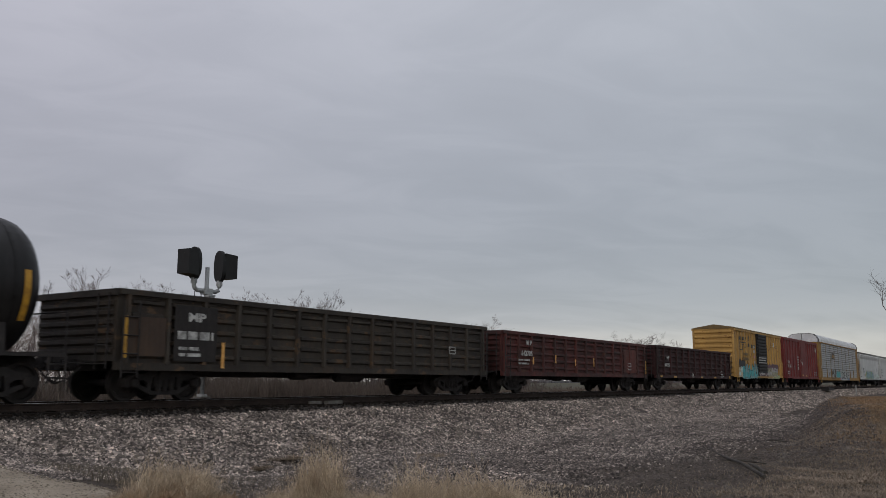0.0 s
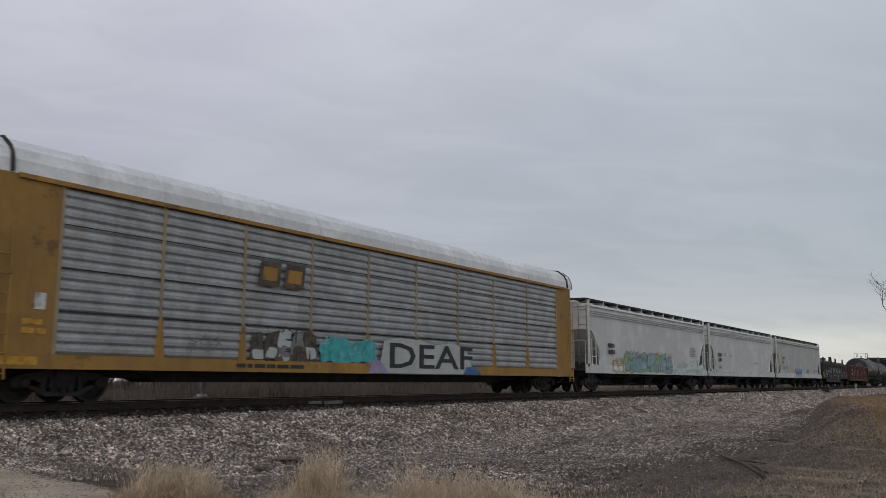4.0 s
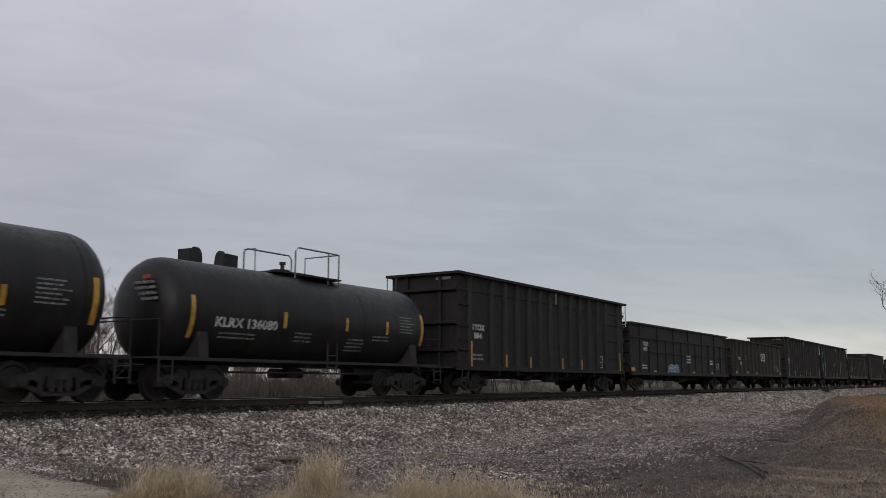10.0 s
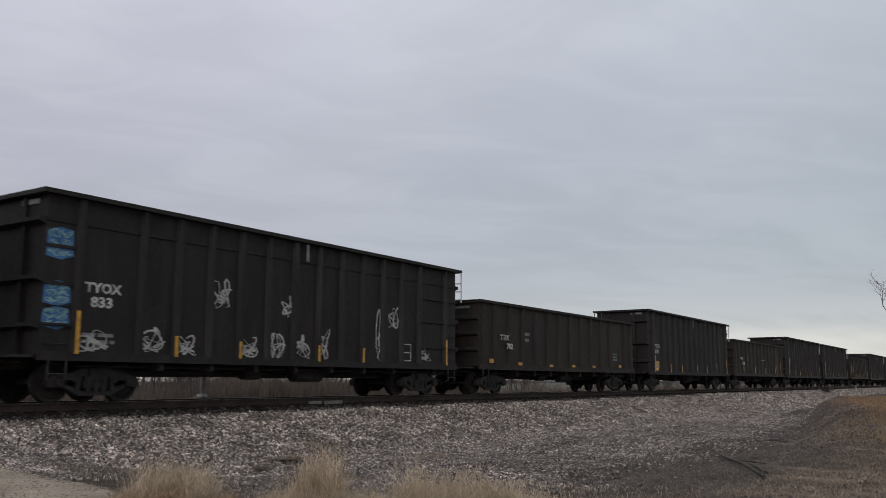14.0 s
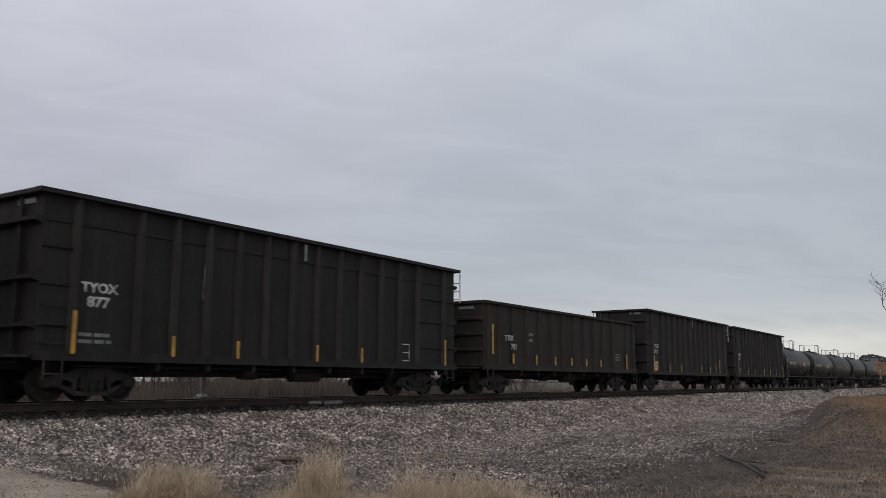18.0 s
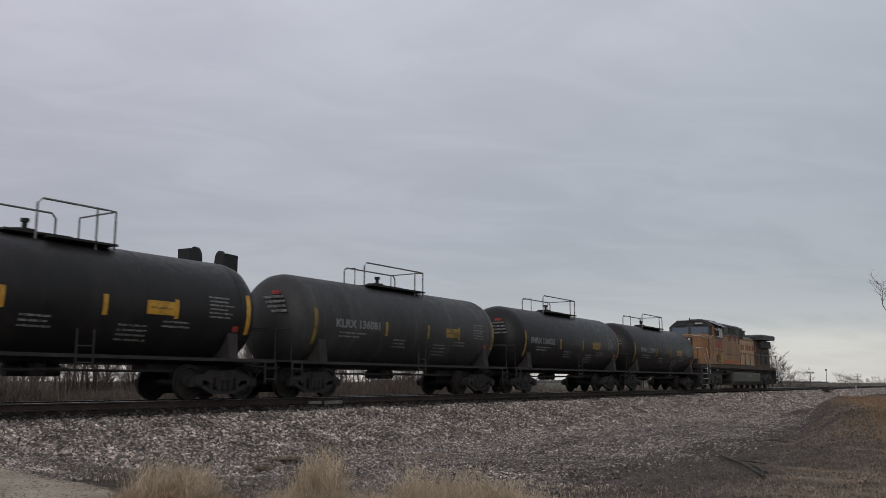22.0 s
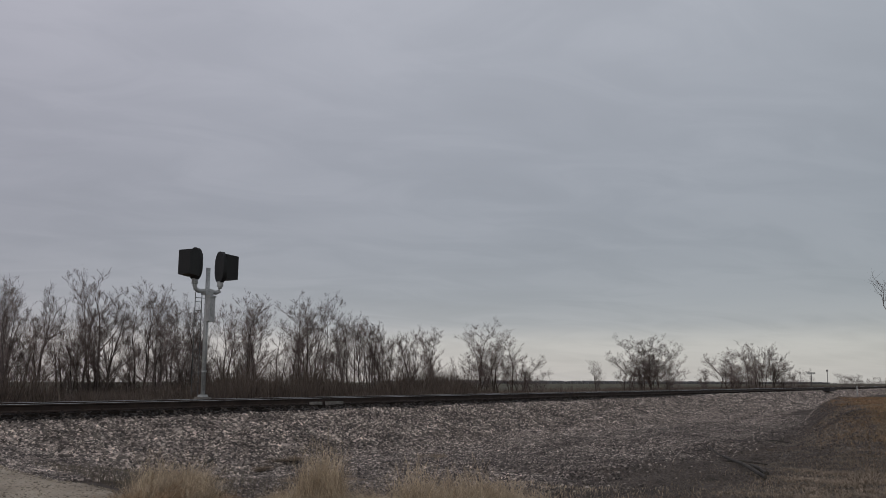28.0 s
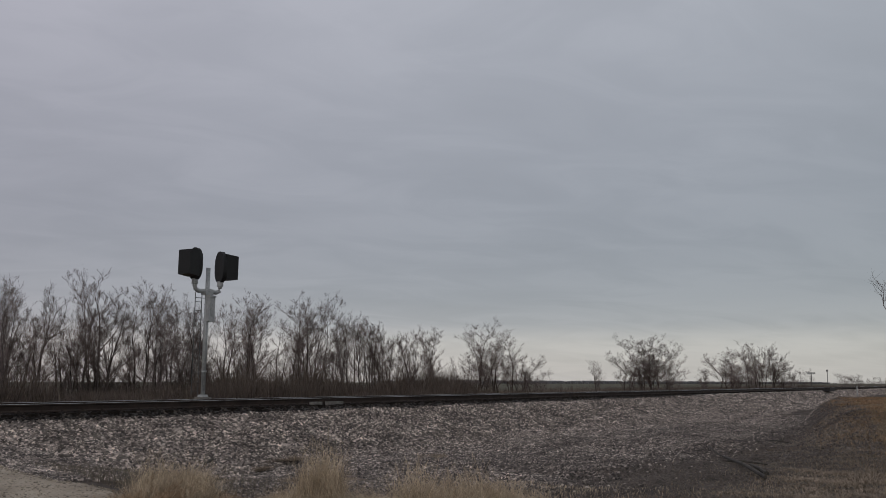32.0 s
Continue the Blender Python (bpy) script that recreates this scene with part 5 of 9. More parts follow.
# a name that is not written out: plain slanted dark shapes in its place and size
for k, (x, z, w, h) in enumerate([(-6.75, 3.62, 0.42, 0.26), (-5.90, 3.62, 0.46, 0.26), (-5.05, 3.62, 0.16, 0.26), (-4.15, 3.62, 0.16, 0.34), (-4.35, 3.16, 0.5, 0.26), (-3.35, 3.12, 0.5, 0.26), (-2.55, 3.10, 0.44, 0.26)]):
    part("name_bar", plate(x + 0.32, x + w + 0.32, z, z + h, -1.578, 0.06), BLACK_MARK, box, "plain dark painted name shape")
hook = Mesh()
for x0, x1, z0, z1 in ((-6.75, -4.9, 3.42, 3.48), (-6.75, -6.68, 2.86, 3.42), (-6.75, -5.9, 2.86, 2.92), (-5.97, -5.9, 2.92, 3.3), (-5.97, -5.4, 3.24, 3.3), (-5.46, -5.4, 3.08, 3.24), (-5.4, -4.9, 3.08, 3.14), (-4.96, -4.9, 3.14, 3.42)):
    p = plate(x0 + 0.32, x1 + 0.32, z0, z1, -1.579, 0.03)
    hook.add(p.v, p.f)
part("emblem", hook, BLACK_MARK, box, "outlined track-shaped emblem")
bars(box, -5.38, 2.7, 1.6, 2, YELLOW_DARK, -1.578, h=0.2, gap=0.16, seed=41)
graffiti(box, -6.7, -5.0, 1.45, 2.35, -1.58, [BLACK_MARK, BLACK_MARK], 43, 3)
graffiti(box, -6.9, -5.7, 0.86, 1.75, -1.581, [GREEN_PALE, DUSTY_YELLOW, GREY_MARK], 49, 2)
graffiti(box, -5.9, -0.7, 0.72, 2.02, -1.586, [TEAL, TEAL, DUSTY_TEAL, BLACK_MARK], 45, 6)
part("placard", plate(-3.75, -3.05, 1.45, 1.95, -1.601), YELLOW_BOX, box, "plain yellow patched panel")
graffiti(box, 2.05, 6.0, 1.55, 2.05, -1.58, [MAROON_SPRAY, MAROON_SPRAY], 46, 7)
graffiti(box, 1.95, 6.3, 0.74, 1.2, -1.581, [OLIVE_SPRAY, DUSTY_YELLOW, GREEN_SPRAY, MAROON_SPRAY], 50, 8)
graffiti(box, 1.98, 5.7, 0.95, 1.85, -1.586, [GREY_SPRAY, OLIVE_SPRAY, GREY_SPRAY, MAROON_SPRAY], 47, 5)
graffiti(box, -1.18, 1.92, 0.95, 1.3, -1.648, [GREY_SPRAY, MAROON_SPRAY, BLACK_MARK], 48, 6)
for k, s in enumerate((1, -1)):
    part("cross_mark", plate(4.26, 4.42, 3.42, 3.78, -1.58 - k * 0.004, 0.35 * s) if s > 0 else plate(4.62, 4.78, 3.42, 3.78, -1.588, -0.35), PALE_SPRAY, box, "pale crossed emblem")
bars(box, 3.4, 3.55, 0.5, 2, YELLOW_DARK, -1.578, seed=51)
bars(box, 5.35, 3.55, 0.5, 2, YELLOW_DARK, -1.578, seed=52)
for z in (2.1, 2.55, 2.95, 3.3):
    part("placard", plate(-2.35, -1.95, z - 0.2, z, -1.58), WHITE_MARK if z != 2.55 else PINK_SPRAY, box, "pasted white placard")
bars(box, -0.98, 2.45, 2.5, 3, WHITE_MARK, -1.648, h=0.08, gap=0.11, seed=53)

box = boxcar(-274.4, -258.8, RED_BOX, RED_BOX, RED_BOX, "deep red boxcar with white stencils and a round white emblem", (-1.4, 1.62), False,
             [-7.45, -6.4, -5.2, -4.0, -2.8, -1.75, 1.95, 3.0, 4.1, 5.2, 6.35, 7.45], 0.10)
lettering(box, "749", -6.8, 1.82, 0.26, WHITE_MARK, y=-1.58, wide=1.05)
lettering(box, "504", -6.0, 1.82, 0.26, WHITE_MARK, y=-1.58, wide=1.05)
lettering(box, "ATW", -6.75, 2.18, 0.24, WHITE_MARK, y=-1.58, wide=1.05)
bars(box, -6.8, 1.5, 0.9, 2, y=-1.58, h=0.09, seed=56)
bars(box, -2.45, 2.9, 0.5, 5, y=-1.58, h=0.12, gap=0.12, seed=57)
bars(box, -4.1, 1.95, 0.35, 3, GREY_MARK, -1.58, h=0.06, seed=58)
bars(box, -2.3, 1.85, 0.4, 1, y=-1.58, h=0.22, seed=59)
part("placard", plate(-0.75, -0.35, 2.1, 2.4, -1.62), WHITE_MARK, box, "pasted white placard")
tag_lines(box, -1.3, -0.7, 2.35, 2.75, -1.62, WHITE_MARK, 60, 5)
strips(box, [(-0.5, 1.1, 1.22), (1.3, 1.05, 1.17)], -1.62, w=0.5)
ring = [(6.65 + 0.24 * math.cos(k * math.pi / 12), 3.70 + 0.29 * math.sin(k * math.pi / 12)) for k in range(24)]
part("emblem", Mesh().prism_y(ring, -1.58, -1.576), WHITE_MARK, box, "round white emblem")
outline_box(box, 5.45, 6.0, 1.15, 1.5, -1.58)
bars(box, 6.4, 1.5, 0.5, 3, GREY_MARK, -1.58, seed=62)
strips(box, [(3.6, 1.05, 1.6)], -1.58, ORANGE_SPRAY, "faded orange strip")


# ---- autorack ----
RACK_DULL = paint("faded rack post paint", (0.29, 0.225, 0.13), (0.2, 0.16, 0.1), (0.14, 0.1, 0.06), 0.5)


PURPLE_PALE = mat_of("lilac spray paint", [(0.35, (0.20, 0.17, 0.28)), (0.6, (0.32, 0.28, 0.42))], 4, rough=0.7, bump=0)
EMBLEM_BROWN = mat_of("faded dark brown paint", [(0.35, (0.05, 0.04, 0.03)), (0.6, (0.10, 0.075, 0.05))], 4, rough=0.8, bump=0)


def autorack():
    a, b = -257.8, -230.5
    half, deck, top = (b - a) / 2, 1.0, 4.72
    car = couple(thing("autorack_car", "tall silver autorack with yellow ends and white roof", "autorack car", group="freight cars of the train"), a, b)
    running_gear(car, half, 2.1, sill=(0.55, 0.86), gear=False)
    part("deck", Mesh().box(-half, half, -1.50, 1.50, 0.80, deck), RACK_YELLOW, car)
    for s in (-1, 1):
        part("side_sill", Mesh().box(-half, half, min(s * 1.46, s * 1.60), max(s * 1.46, s * 1.60), 0.72, deck + 0.03), RACK_YELLOW, car, "yellow deck edge")
        part("top_chord", Mesh().box(-half + 0.5, half - 0.5, min(s * 1.45, s * 1.58), max(s * 1.45, s * 1.58), top - 0.08, top + 0.02), RACK_YELLOW, car)
    part("belly_sill", Mesh().prism_y([(-9.5, 0.8), (-8.6, 0.45), (8.6, 0.45), (9.5, 0.8)], -0.5, 0.5), TRUCK, car)
    part("under_shell", Mesh().box(-half + 0.6, half - 0.6, -1.38, 1.38, deck, top), GALVANISED, car)
    arch = [(-1.52, top), (-1.50, top + 0.30), (-1.38, top + 0.56), (-1.08, top + 0.80), (-0.5, top + 0.88), (0.5, top + 0.88), (1.08, top + 0.80), (1.38, top + 0.56), (1.50, top + 0.30), (1.52, top)]
    part("roof", Mesh().prism_x(arch, -half + 0.35, half - 0.35), WHITE_ROOF, car, "white rounded roof")
    seam = Mesh().prism_x([(y * 1.012, top + (z - top) * 1.015 + (0.0 if z > top else -0.01)) for y, z in arch], -0.04, 0.04).data("roof_seam")
    for k in range(1, 14):
        part("roof_seam", seam, WHITE_ROOF, car, at=pose(-half + 0.35 + k * (2 * half - 0.7) / 14, 0, 0))
    edges = [-12.1, -9.4, -6.75, -4.1, -1.45, 1.2, 3.85, 6.5, 9.3, 12.1]
    for x0, x1 in zip(edges, edges[1:]):
        for s in (-1, 1):
            y, n = 1.47, 16
            h = (top - deck - 0.12) / n
            wave = [(s * (y - 0.04), deck + 0.04)]
            for k in range(n):
                z0 = deck + 0.04 + k * h
                wave += [(s * (y + 0.018), z0), (s * (y + 0.055), z0 + h * 0.25), (s * (y + 0.055), z0 + h * 0.62), (s * (y + 0.018), z0 + h * 0.9)]
            wave.append((s * (y - 0.04), deck + 0.04 + n * h))
            m = Mesh().prism_x(wave, x0 + 0.045, x1 - 0.045)
            part("side_panel", m, GALVANISED, car, "corrugated galvanised panel")
    for x in edges:
        for s in (-1, 1):
            part("side_post", Mesh().prism_y([(x - 0.045, deck), (x + 0.045, deck), (x + 0.04, top), (x - 0.04, top)], min(s * 1.42, s * 1.53), max(s * 1.42, s * 1.53)), RACK_DULL, car)
    for z in (1.95, 2.88, 3.82):
        for s in (-1, 1):
            part("panel_gap", Mesh().box(-12.1, 12.1, min(s * 1.50, s * 1.529), max(s * 1.50, s * 1.529), z - 0.014, z + 0.014), TRUCK, car, "dark gap between panel rows")
    gusset = Mesh().prism_y([(-0.13, deck), (0.13, deck), (0.035, deck + 0.95), (-0.035, deck + 0.95)], -1.57, -1.45).data("post_gusset")
    for x in edges[1:-1]:
        part("post_gusset", gusset, RACK_YELLOW, car, at=pose(x, 0, 0))
    for s in (-1, 1):
        lo, hi = (-half + 0.05, -12.15) if s < 0 else (12.15, half - 0.05)
        for t in (-1, 1):
            part("end_side_panel", Mesh().box(lo, hi, min(t * 1.40, t * 1.52), max(t * 1.40, t * 1.52), deck, top), RACK_YELLOW, car, "yellow end side panel")
        e0, e1 = (s * (half - 0.05), s * (half + 0.28))
        part("end_door", Mesh().prism_z([(e0, -1.5), (e0 + s * 0.22, -1.25), (e1, -0.6), (e1, 0.6), (e0 + s * 0.22, 1.25), (e0, 1.5)], deck, top - 0.05), RACK_YELLOW, car, "yellow folding end door")
        part("end_hood", Mesh().prism_x([(y * 0.99, z) for y, z in arch], min(s * (half - 0.35), s * (half + 0.15)), max(s * (half - 0.35), s * (half + 0.15))), WHITE_ROOF, car, "white roof end")
        part("door_hinge", Mesh().tube([(s * (half + 0.24), -1.18, deck + 0.1), (s * (half + 0.24), -1.18, top)], 0.045, 8), RACK_YELLOW, car)
        part("hood_seam", Mesh().box(min(s * (half + 0.15), s * (half + 0.17)), max(s * (half + 0.15), s * (half + 0.17)), 0.0, 0.05, top, top + 0.86), GRAB, car)
        part("end_ladder", ladder_mesh(s * (half - 0.25) - 0.2, -1.62, 0.5, 3.6, 0.4, 0.4), RACK_YELLOW, car)
        part("hood_rim", Mesh().tube([(s * (half - 0.36), y * 1.01, z + 0.015) for y, z in arch], 0.045, 5), TRUCK, car)
        part("hood_rim", Mesh().tube([(s * (half + 0.15), y, z) for y, z in arch], 0.02, 5), GRAB, car)
    for x0, x1 in ((-6.28, -5.5), (-5.3, -4.52)):
        part("emblem_bar", plate(x0, x1, 3.05, 3.72, -1.588, 0.06), EMBLEM_BROWN, car, "plain dark emblem shape")
        part("emblem_bar", plate(x0 + 0.12, x1 - 0.12, 3.2, 3.57, -1.593, 0.04), RACK_YELLOW, car, "plain yellow emblem shape")
    tag_lines(car, -8.6, -7.4, 1.2, 1.6, -1.578, GREY_MARK, 70, 9)
    graffiti(car, -6.5, -3.9, 0.95, 2.0, -1.578, [GREY_MARK, EMBLEM_BROWN, DUSTY_WASH, BLACK_MARK], 71, 5)
    graffiti(car, -3.7, -1.1, 0.98, 1.95, -1.578, [TEAL, TEAL, DUSTY_TEAL], 72, 4)
    part("graffiti", Mesh().prism_y([(-1.0, 0.74), (4.6, 0.74), (4.7, 1.02), (4.3, 1.66), (3.4, 1.84), (2.3, 1.74), (1.2, 1.86), (0.1, 1.90), (-0.7, 1.76)], -1.612, -1.609), DUSTY_WASH, car, "pale spray-painted ground behind the letters")
    part("graffiti", Mesh().prism_y([(-1.5, 0.74), (-0.4, 0.74), (-0.9, 1.12), (-1.3, 1.16)], -1.6155, -1.613), PURPLE_PALE, car, "lilac sprayed patch")
    part("graffiti", Mesh().prism_y([(4.1, 0.74), (5.4, 0.74), (4.9, 1.04), (4.3, 1.0)], -1.6155, -1.613), BLUE_SPRAY, car, "blue sprayed patch")
    lettering(car, "DEAF", -0.55, 0.93, 0.80, BLACK_MARK, y=-1.622, wide=1.95, name="graffiti_word", label="bold black graffiti word")
    bars(car, -12.85, 1.75, 0.6, 2, YELLOW_TAPE, -1.525, h=0.12, seed=74)
    part("placard", plate(-12.6, -12.35, 1.95, 2.3, -1.525), WHITE_MARK, car, "pasted white placard")
    strips(car, [(-12.9, 0.8, 0.97)], -1.604, w=0.8)
    bars(car, -7.0, 0.93, 2.6, 1, BLACK_MARK, -1.604, h=0.1, seed=75)


autorack()


# ---- covered hoppers ----
def hopper(a, b, mat, label, bays=4, ribs=True):
    half, eave, ridge, sill0, sill1 = (b - a) / 2 - 0.1, 4.12, 4.36, 0.90, 1.30
    car = couple(thing("covered_hopper", label, "covered hopper", group="freight cars of the train"), a, b)
    for s in (-1, 1):
        truck(car, s * (half - 1.25))
        part("coupler", COUPLERS[s], TRUCK, car, at=pose(s * (half + 0.25), 0, 0))
    side = [(-half, eave), (-half, 2.98), (-half + 0.35, 2.85), (-half + 0.75, 2.45), (-half + 1.12, 1.98), (-half + 1.25, 1.62), (-half + 1.22, sill1 - 0.02),
            (half - 1.22, sill1 - 0.02), (half - 1.25, 1.62), (half - 1.12, 1.98), (half - 0.75, 2.45), (half - 0.35, 2.85), (half, 2.98), (half, eave)]
    body = Mesh()
    body.loft([[(x * 0.999, -1.52, z) for x, z in side], [(x, -1.57, z) for x, z in side], [(x, -1.46, z) for x, z in side]], caps=True)
    body.loft([[(x, 1.46, z) for x, z in side], [(x, 1.57, z) for x, z in side], [(x * 0.999, 1.52, z) for x, z in side]], caps=True)
    part("side_sheet", body, mat, car)
    inner = [(-half + 0.02, eave), (-half + 0.02, 3.0), (-half + 2.4, 1.15), (half - 2.4, 1.15), (half - 0.02, 3.0), (half - 0.02, eave)]
    part("slope_sheet", Mesh().prism_y(inner, -1.455, 1.455), mat, car)
    part("roof", Mesh().prism_x([(-1.58, eave - 0.02), (1.58, eave - 0.02), (1.50, eave + 0.10), (0.9, ridge - 0.05), (0.0, ridge), (-0.9, ridge - 0.05), (-1.50, eave + 0.10)], -half - 0.02, half + 0.02), mat, car)
    if ribs:
        for s in (-1, 1):
            for z in (3.70, 3.80, 3.90):
                part("side_bead", Mesh().prism_x([(s * 1.56, z - 0.022), (s * 1.585, z - 0.012), (s * 1.585, z + 0.012), (s * 1.56, z + 0.022)], -half + 0.02, half - 0.02), mat, car)
    else:
        for s in (-1, 1):
            part("side_bead", Mesh().box(-half + 0.02, half - 0.02, min(s * 1.55, s * 1.62), max(s * 1.55, s * 1.62), 3.92, 4.06), mat, car)
    for s in (-1, 1):
        part("side_sill", Mesh().box(-half - 0.35, half + 0.35, min(s * 1.46, s * 1.60), max(s * 1.46, s * 1.60), sill0, sill1), GREY_HOPPER, car, "pale side sill")
        part("running_board", Mesh().box(-half - 0.2, half + 0.2, min(s * 0.85, s * 1.45), max(s * 0.85, s * 1.45), ridge + 0.05, ridge + 0.14), TRUCK, car, "dark roof walkway grating")
        bk = Mesh()
        for k in range(11):
            x = -half + 0.3 + k * (2 * half - 0.6) / 10
            bk.box(x - 0.025, x + 0.025, min(s * 0.9, s * 1.452), max(s * 0.9, s * 1.452), eave + 0.10, ridge + 0.13)
        part("walkway_brackets", bk, mat, car)
        part("end_walkway", Mesh().box(min(s * (half - 0.3), s * (half + 0.2)), max(s * (half - 0.3), s * (half + 0.2)), -0.85, 0.85, ridge + 0.10, ridge + 0.15), TRUCK, car)
        part("end_platform", Mesh().box(min(s * (half - 1.3), s * (half + 0.35)), max(s * (half - 1.3), s * (half + 0.35)), -1.455, 1.455, 1.02, 1.12), TRUCK, car)
        for t in (-1, 1):
            part("corner_post", Mesh().box(s * (half + 0.02) - 0.05, s * (half + 0.02) + 0.05, t * 1.53 - 0.05, t * 1.53 + 0.05, sill1 - 0.02, ridge + 0.05), GRAB_LIGHT, car)
            part("end_post", Mesh().box(s * (half - 0.25) - 0.06, s * (half - 0.25) + 0.06, t * 0.55 - 0.06, t * 0.55 + 0.06, 1.1, 3.0), mat, car)
        part("side_ladder", ladder_mesh(s * (half - 0.03) - (0.62 if s > 0 else -0.1), -1.60, sill1 - 0.1, 2.55, 0.5, 0.36, 0.02), GRAB_LIGHT, car)
        part("end_ladder", ladder_mesh(s * (half + 0.1), -1.45, sill1, 4.2, 0.42, 0.36, 0.014, along="y"), RAIL_GREY, car)
        part("end_rail", Mesh().tube([(s * (half + 0.3), -1.45, 1.2), (s * (half + 0.3), -1.45, 2.45), (s * (half + 0.3), 1.45, 2.45), (s * (half + 0.3), 1.45, 1.2)], 0.022, 6), GRAB_LIGHT, car)
        part("brake_gear", Mesh().tube([(s * (half - 0.55), 0.2, 1.35), (s * (half - 0.55), 0.2, 1.9)], 0.2, 10).box(s * (half - 0.7) - 0.2, s * (half - 0.7) + 0.2, -0.9, -0.5, 1.12, 1.45), TRUCK, car)
        part("step", ladder_mesh(s * (half + 0.05) - 0.2, -1.58, 0.42, 0.92, 0.4, 0.28, 0.02), TRUCK, car)
        part("corner_light", Mesh().box(s * (half + 0.28) - 0.06, s * (half + 0.28) + 0.06, -1.64, -1.60, 1.2, 1.34), BLACK_MARK, car)
    hatch = Mesh().box(-0.55, 0.55, -0.4, 0.4, ridge - 0.03, ridge + 0.16).data("roof_hatch")
    for k in range(10):
        part("roof_hatch", hatch, mat, car, at=pose(-half + 1.2 + k * (2 * half - 2.4) / 9, 0, 0))
    span = (2 * half - 5.6) / bays
    for k in range(bays):
        x0 = -half + 2.8 + k * span
        m = Mesh().loft([[(x0 + 0.05, -1.42, 1.16), (x0 + span - 0.05, -1.42, 1.16), (x0 + span - 0.05, 1.42, 1.16), (x0 + 0.05, 1.42, 1.16)],
                         *[[(x0 + span * f, -w, z), (x0 + span * (1 - f), -w, z), (x0 + span * (1 - f), w, z), (x0 + span * f, w, z)]
                           for f, w, z in ((0.12, 1.2, 1.02), (0.24, 0.75, 0.85), (0.31, 0.5, 0.66), (0.33, 0.42, 0.42))]])
        ch = part("discharge_chute", m, TRUCK, car, "dark hopper discharge chute")
        part("gate", Mesh().box(x0 + span * 0.32, x0 + span * 0.68, -0.6, 0.6, 0.30, 0.42).tube([(x0 + span * 0.5, -1.3, 0.33), (x0 + span * 0.5, 1.3, 0.33)], 0.04, 6), TRUCK, ch)
    part("centre_sill", Mesh().box(-half - 0.3, half + 0.3, -0.22, 0.22, 0.74, 1.02), TRUCK, car)
    part("brake_rigging", Mesh().tube([(-half + 2, -1.2, 0.78), (half - 2, -1.2, 0.78)], 0.03, 5), TRUCK, car)
    return car


hop = hopper(-228.6, -209.9, GREY_HOPPER, "light grey covered hopper with blue and green graffiti")
graffiti(hop, -6.6, -4.4, 0.92, 1.75, -1.603, [DUSTY_YELLOW, PALE_SPRAY, DUSTY_YELLOW, GREY_MARK], 83, 3, spikes=DUSTY_YELLOW)
graffiti(hop, -4.9, 2.6, 0.92, 2.2, -1.606, [DUSTY_TEAL, DUSTY_BLUE, DUSTY_TEAL, DUSTY_BLUE, DUSTY_GREEN, GREY_MARK], 84, 7, spikes=DUSTY_YELLOW)
graffiti(hop, 2.5, 8.6, 0.92, 1.75, -1.604, [PALE_WASH, DUSTY_WASH, PALE_WASH, DUSTY_WASH], 82, 7)
tag_lines(hop, 7.2, 7.9, 1.0, 1.9, -1.61, DUSTY_GREEN, 85, 4)
bars(hop, 6.2, 2.62, 1.15, 6, GREY_MARK, -1.573, h=0.03, gap=0.07, seed=83)
bars(hop, -7.0, 2.4, 0.9, 2, BLACK_MARK, -1.573, h=0.2, gap=0.12, seed=84)
hop = hopper(-208.75, -190.5, GREY_HOPPER, "clean light grey covered hopper with black stencils")
lettering(hop, "DFBX", -7.25, 2.26, 0.22, BLACK_MARK, y=-1.573, wide=1.2)
lettering(hop, "6788", -7.2, 1.92, 0.22, BLACK_MARK, y=-1.573, wide=1.2)
bars(hop, -7.1, 1.62, 0.8, 2, BLACK_MARK, -1.573, h=0.06, seed=85)
outline_box(hop, -5.67, -5.4, 2.28, 2.5, -1.573, GREY_MARK, 0.025)
bars(hop, -6.9, 1.18, 3.2, 1, DUSTY_WASH, -1.604, h=0.06, seed=86)
for x, z in ((-8.6, 1.12), (-7.9, 1.18), (-3.4, 1.1), (1.5, 1.15), (4.6, 1.12), (7.2, 1.18), (-4.2, 2.3), (3.3, 1.9), (6.6, 1.5)):
    part("tag_plate", plate(x, x + 0.14, z, z + 0.12, -1.604 if z < 1.3 else -1.575), BLACK_MARK, hop, "small dark plate")
bars(hop, 2.6, 2.0, 1.3, 1, GREY_MARK, -1.573, h=0.04, seed=87)
hop = hopper(-189.0, -169.15, GREY_HOPPER_B, "dusty grey covered hopper with faded lettering", ribs=False)
lettering(hop, "4523", -7.95, 2.14, 0.20, GREY_MARK, y=-1.573, wide=1.2)
bars(hop, -7.9, 2.72, 1.0, 1, GREY_MARK, -1.573, h=0.22, seed=88)
bars(hop, -8.0, 1.85, 1.2, 2, GREY_MARK, -1.573, h=0.05, seed=89)
strips(hop, [(-8.42, 1.55, 2.4), (-5.7, 1.42, 1.75), (-2.9, 1.4, 1.75)], -1.575, ORANGE_SPRAY, "faded yellow strip")
graffiti(hop, -2.6, 0.1, 0.98, 1.30, -1.604, [DUSTY_BLUE, DUSTY_WASH], 94, 7)
graffiti(hop, -2.5, 0.0, 1.18, 1.85, -1.606, [BLUE_SPRAY, DUSTY_BLUE, PURPLE_SPRAY], 90, 5)
tag_lines(hop, -6.6, -5.7, 1.65, 1.95, -1.575, BLUE_SPRAY, 91, 5)
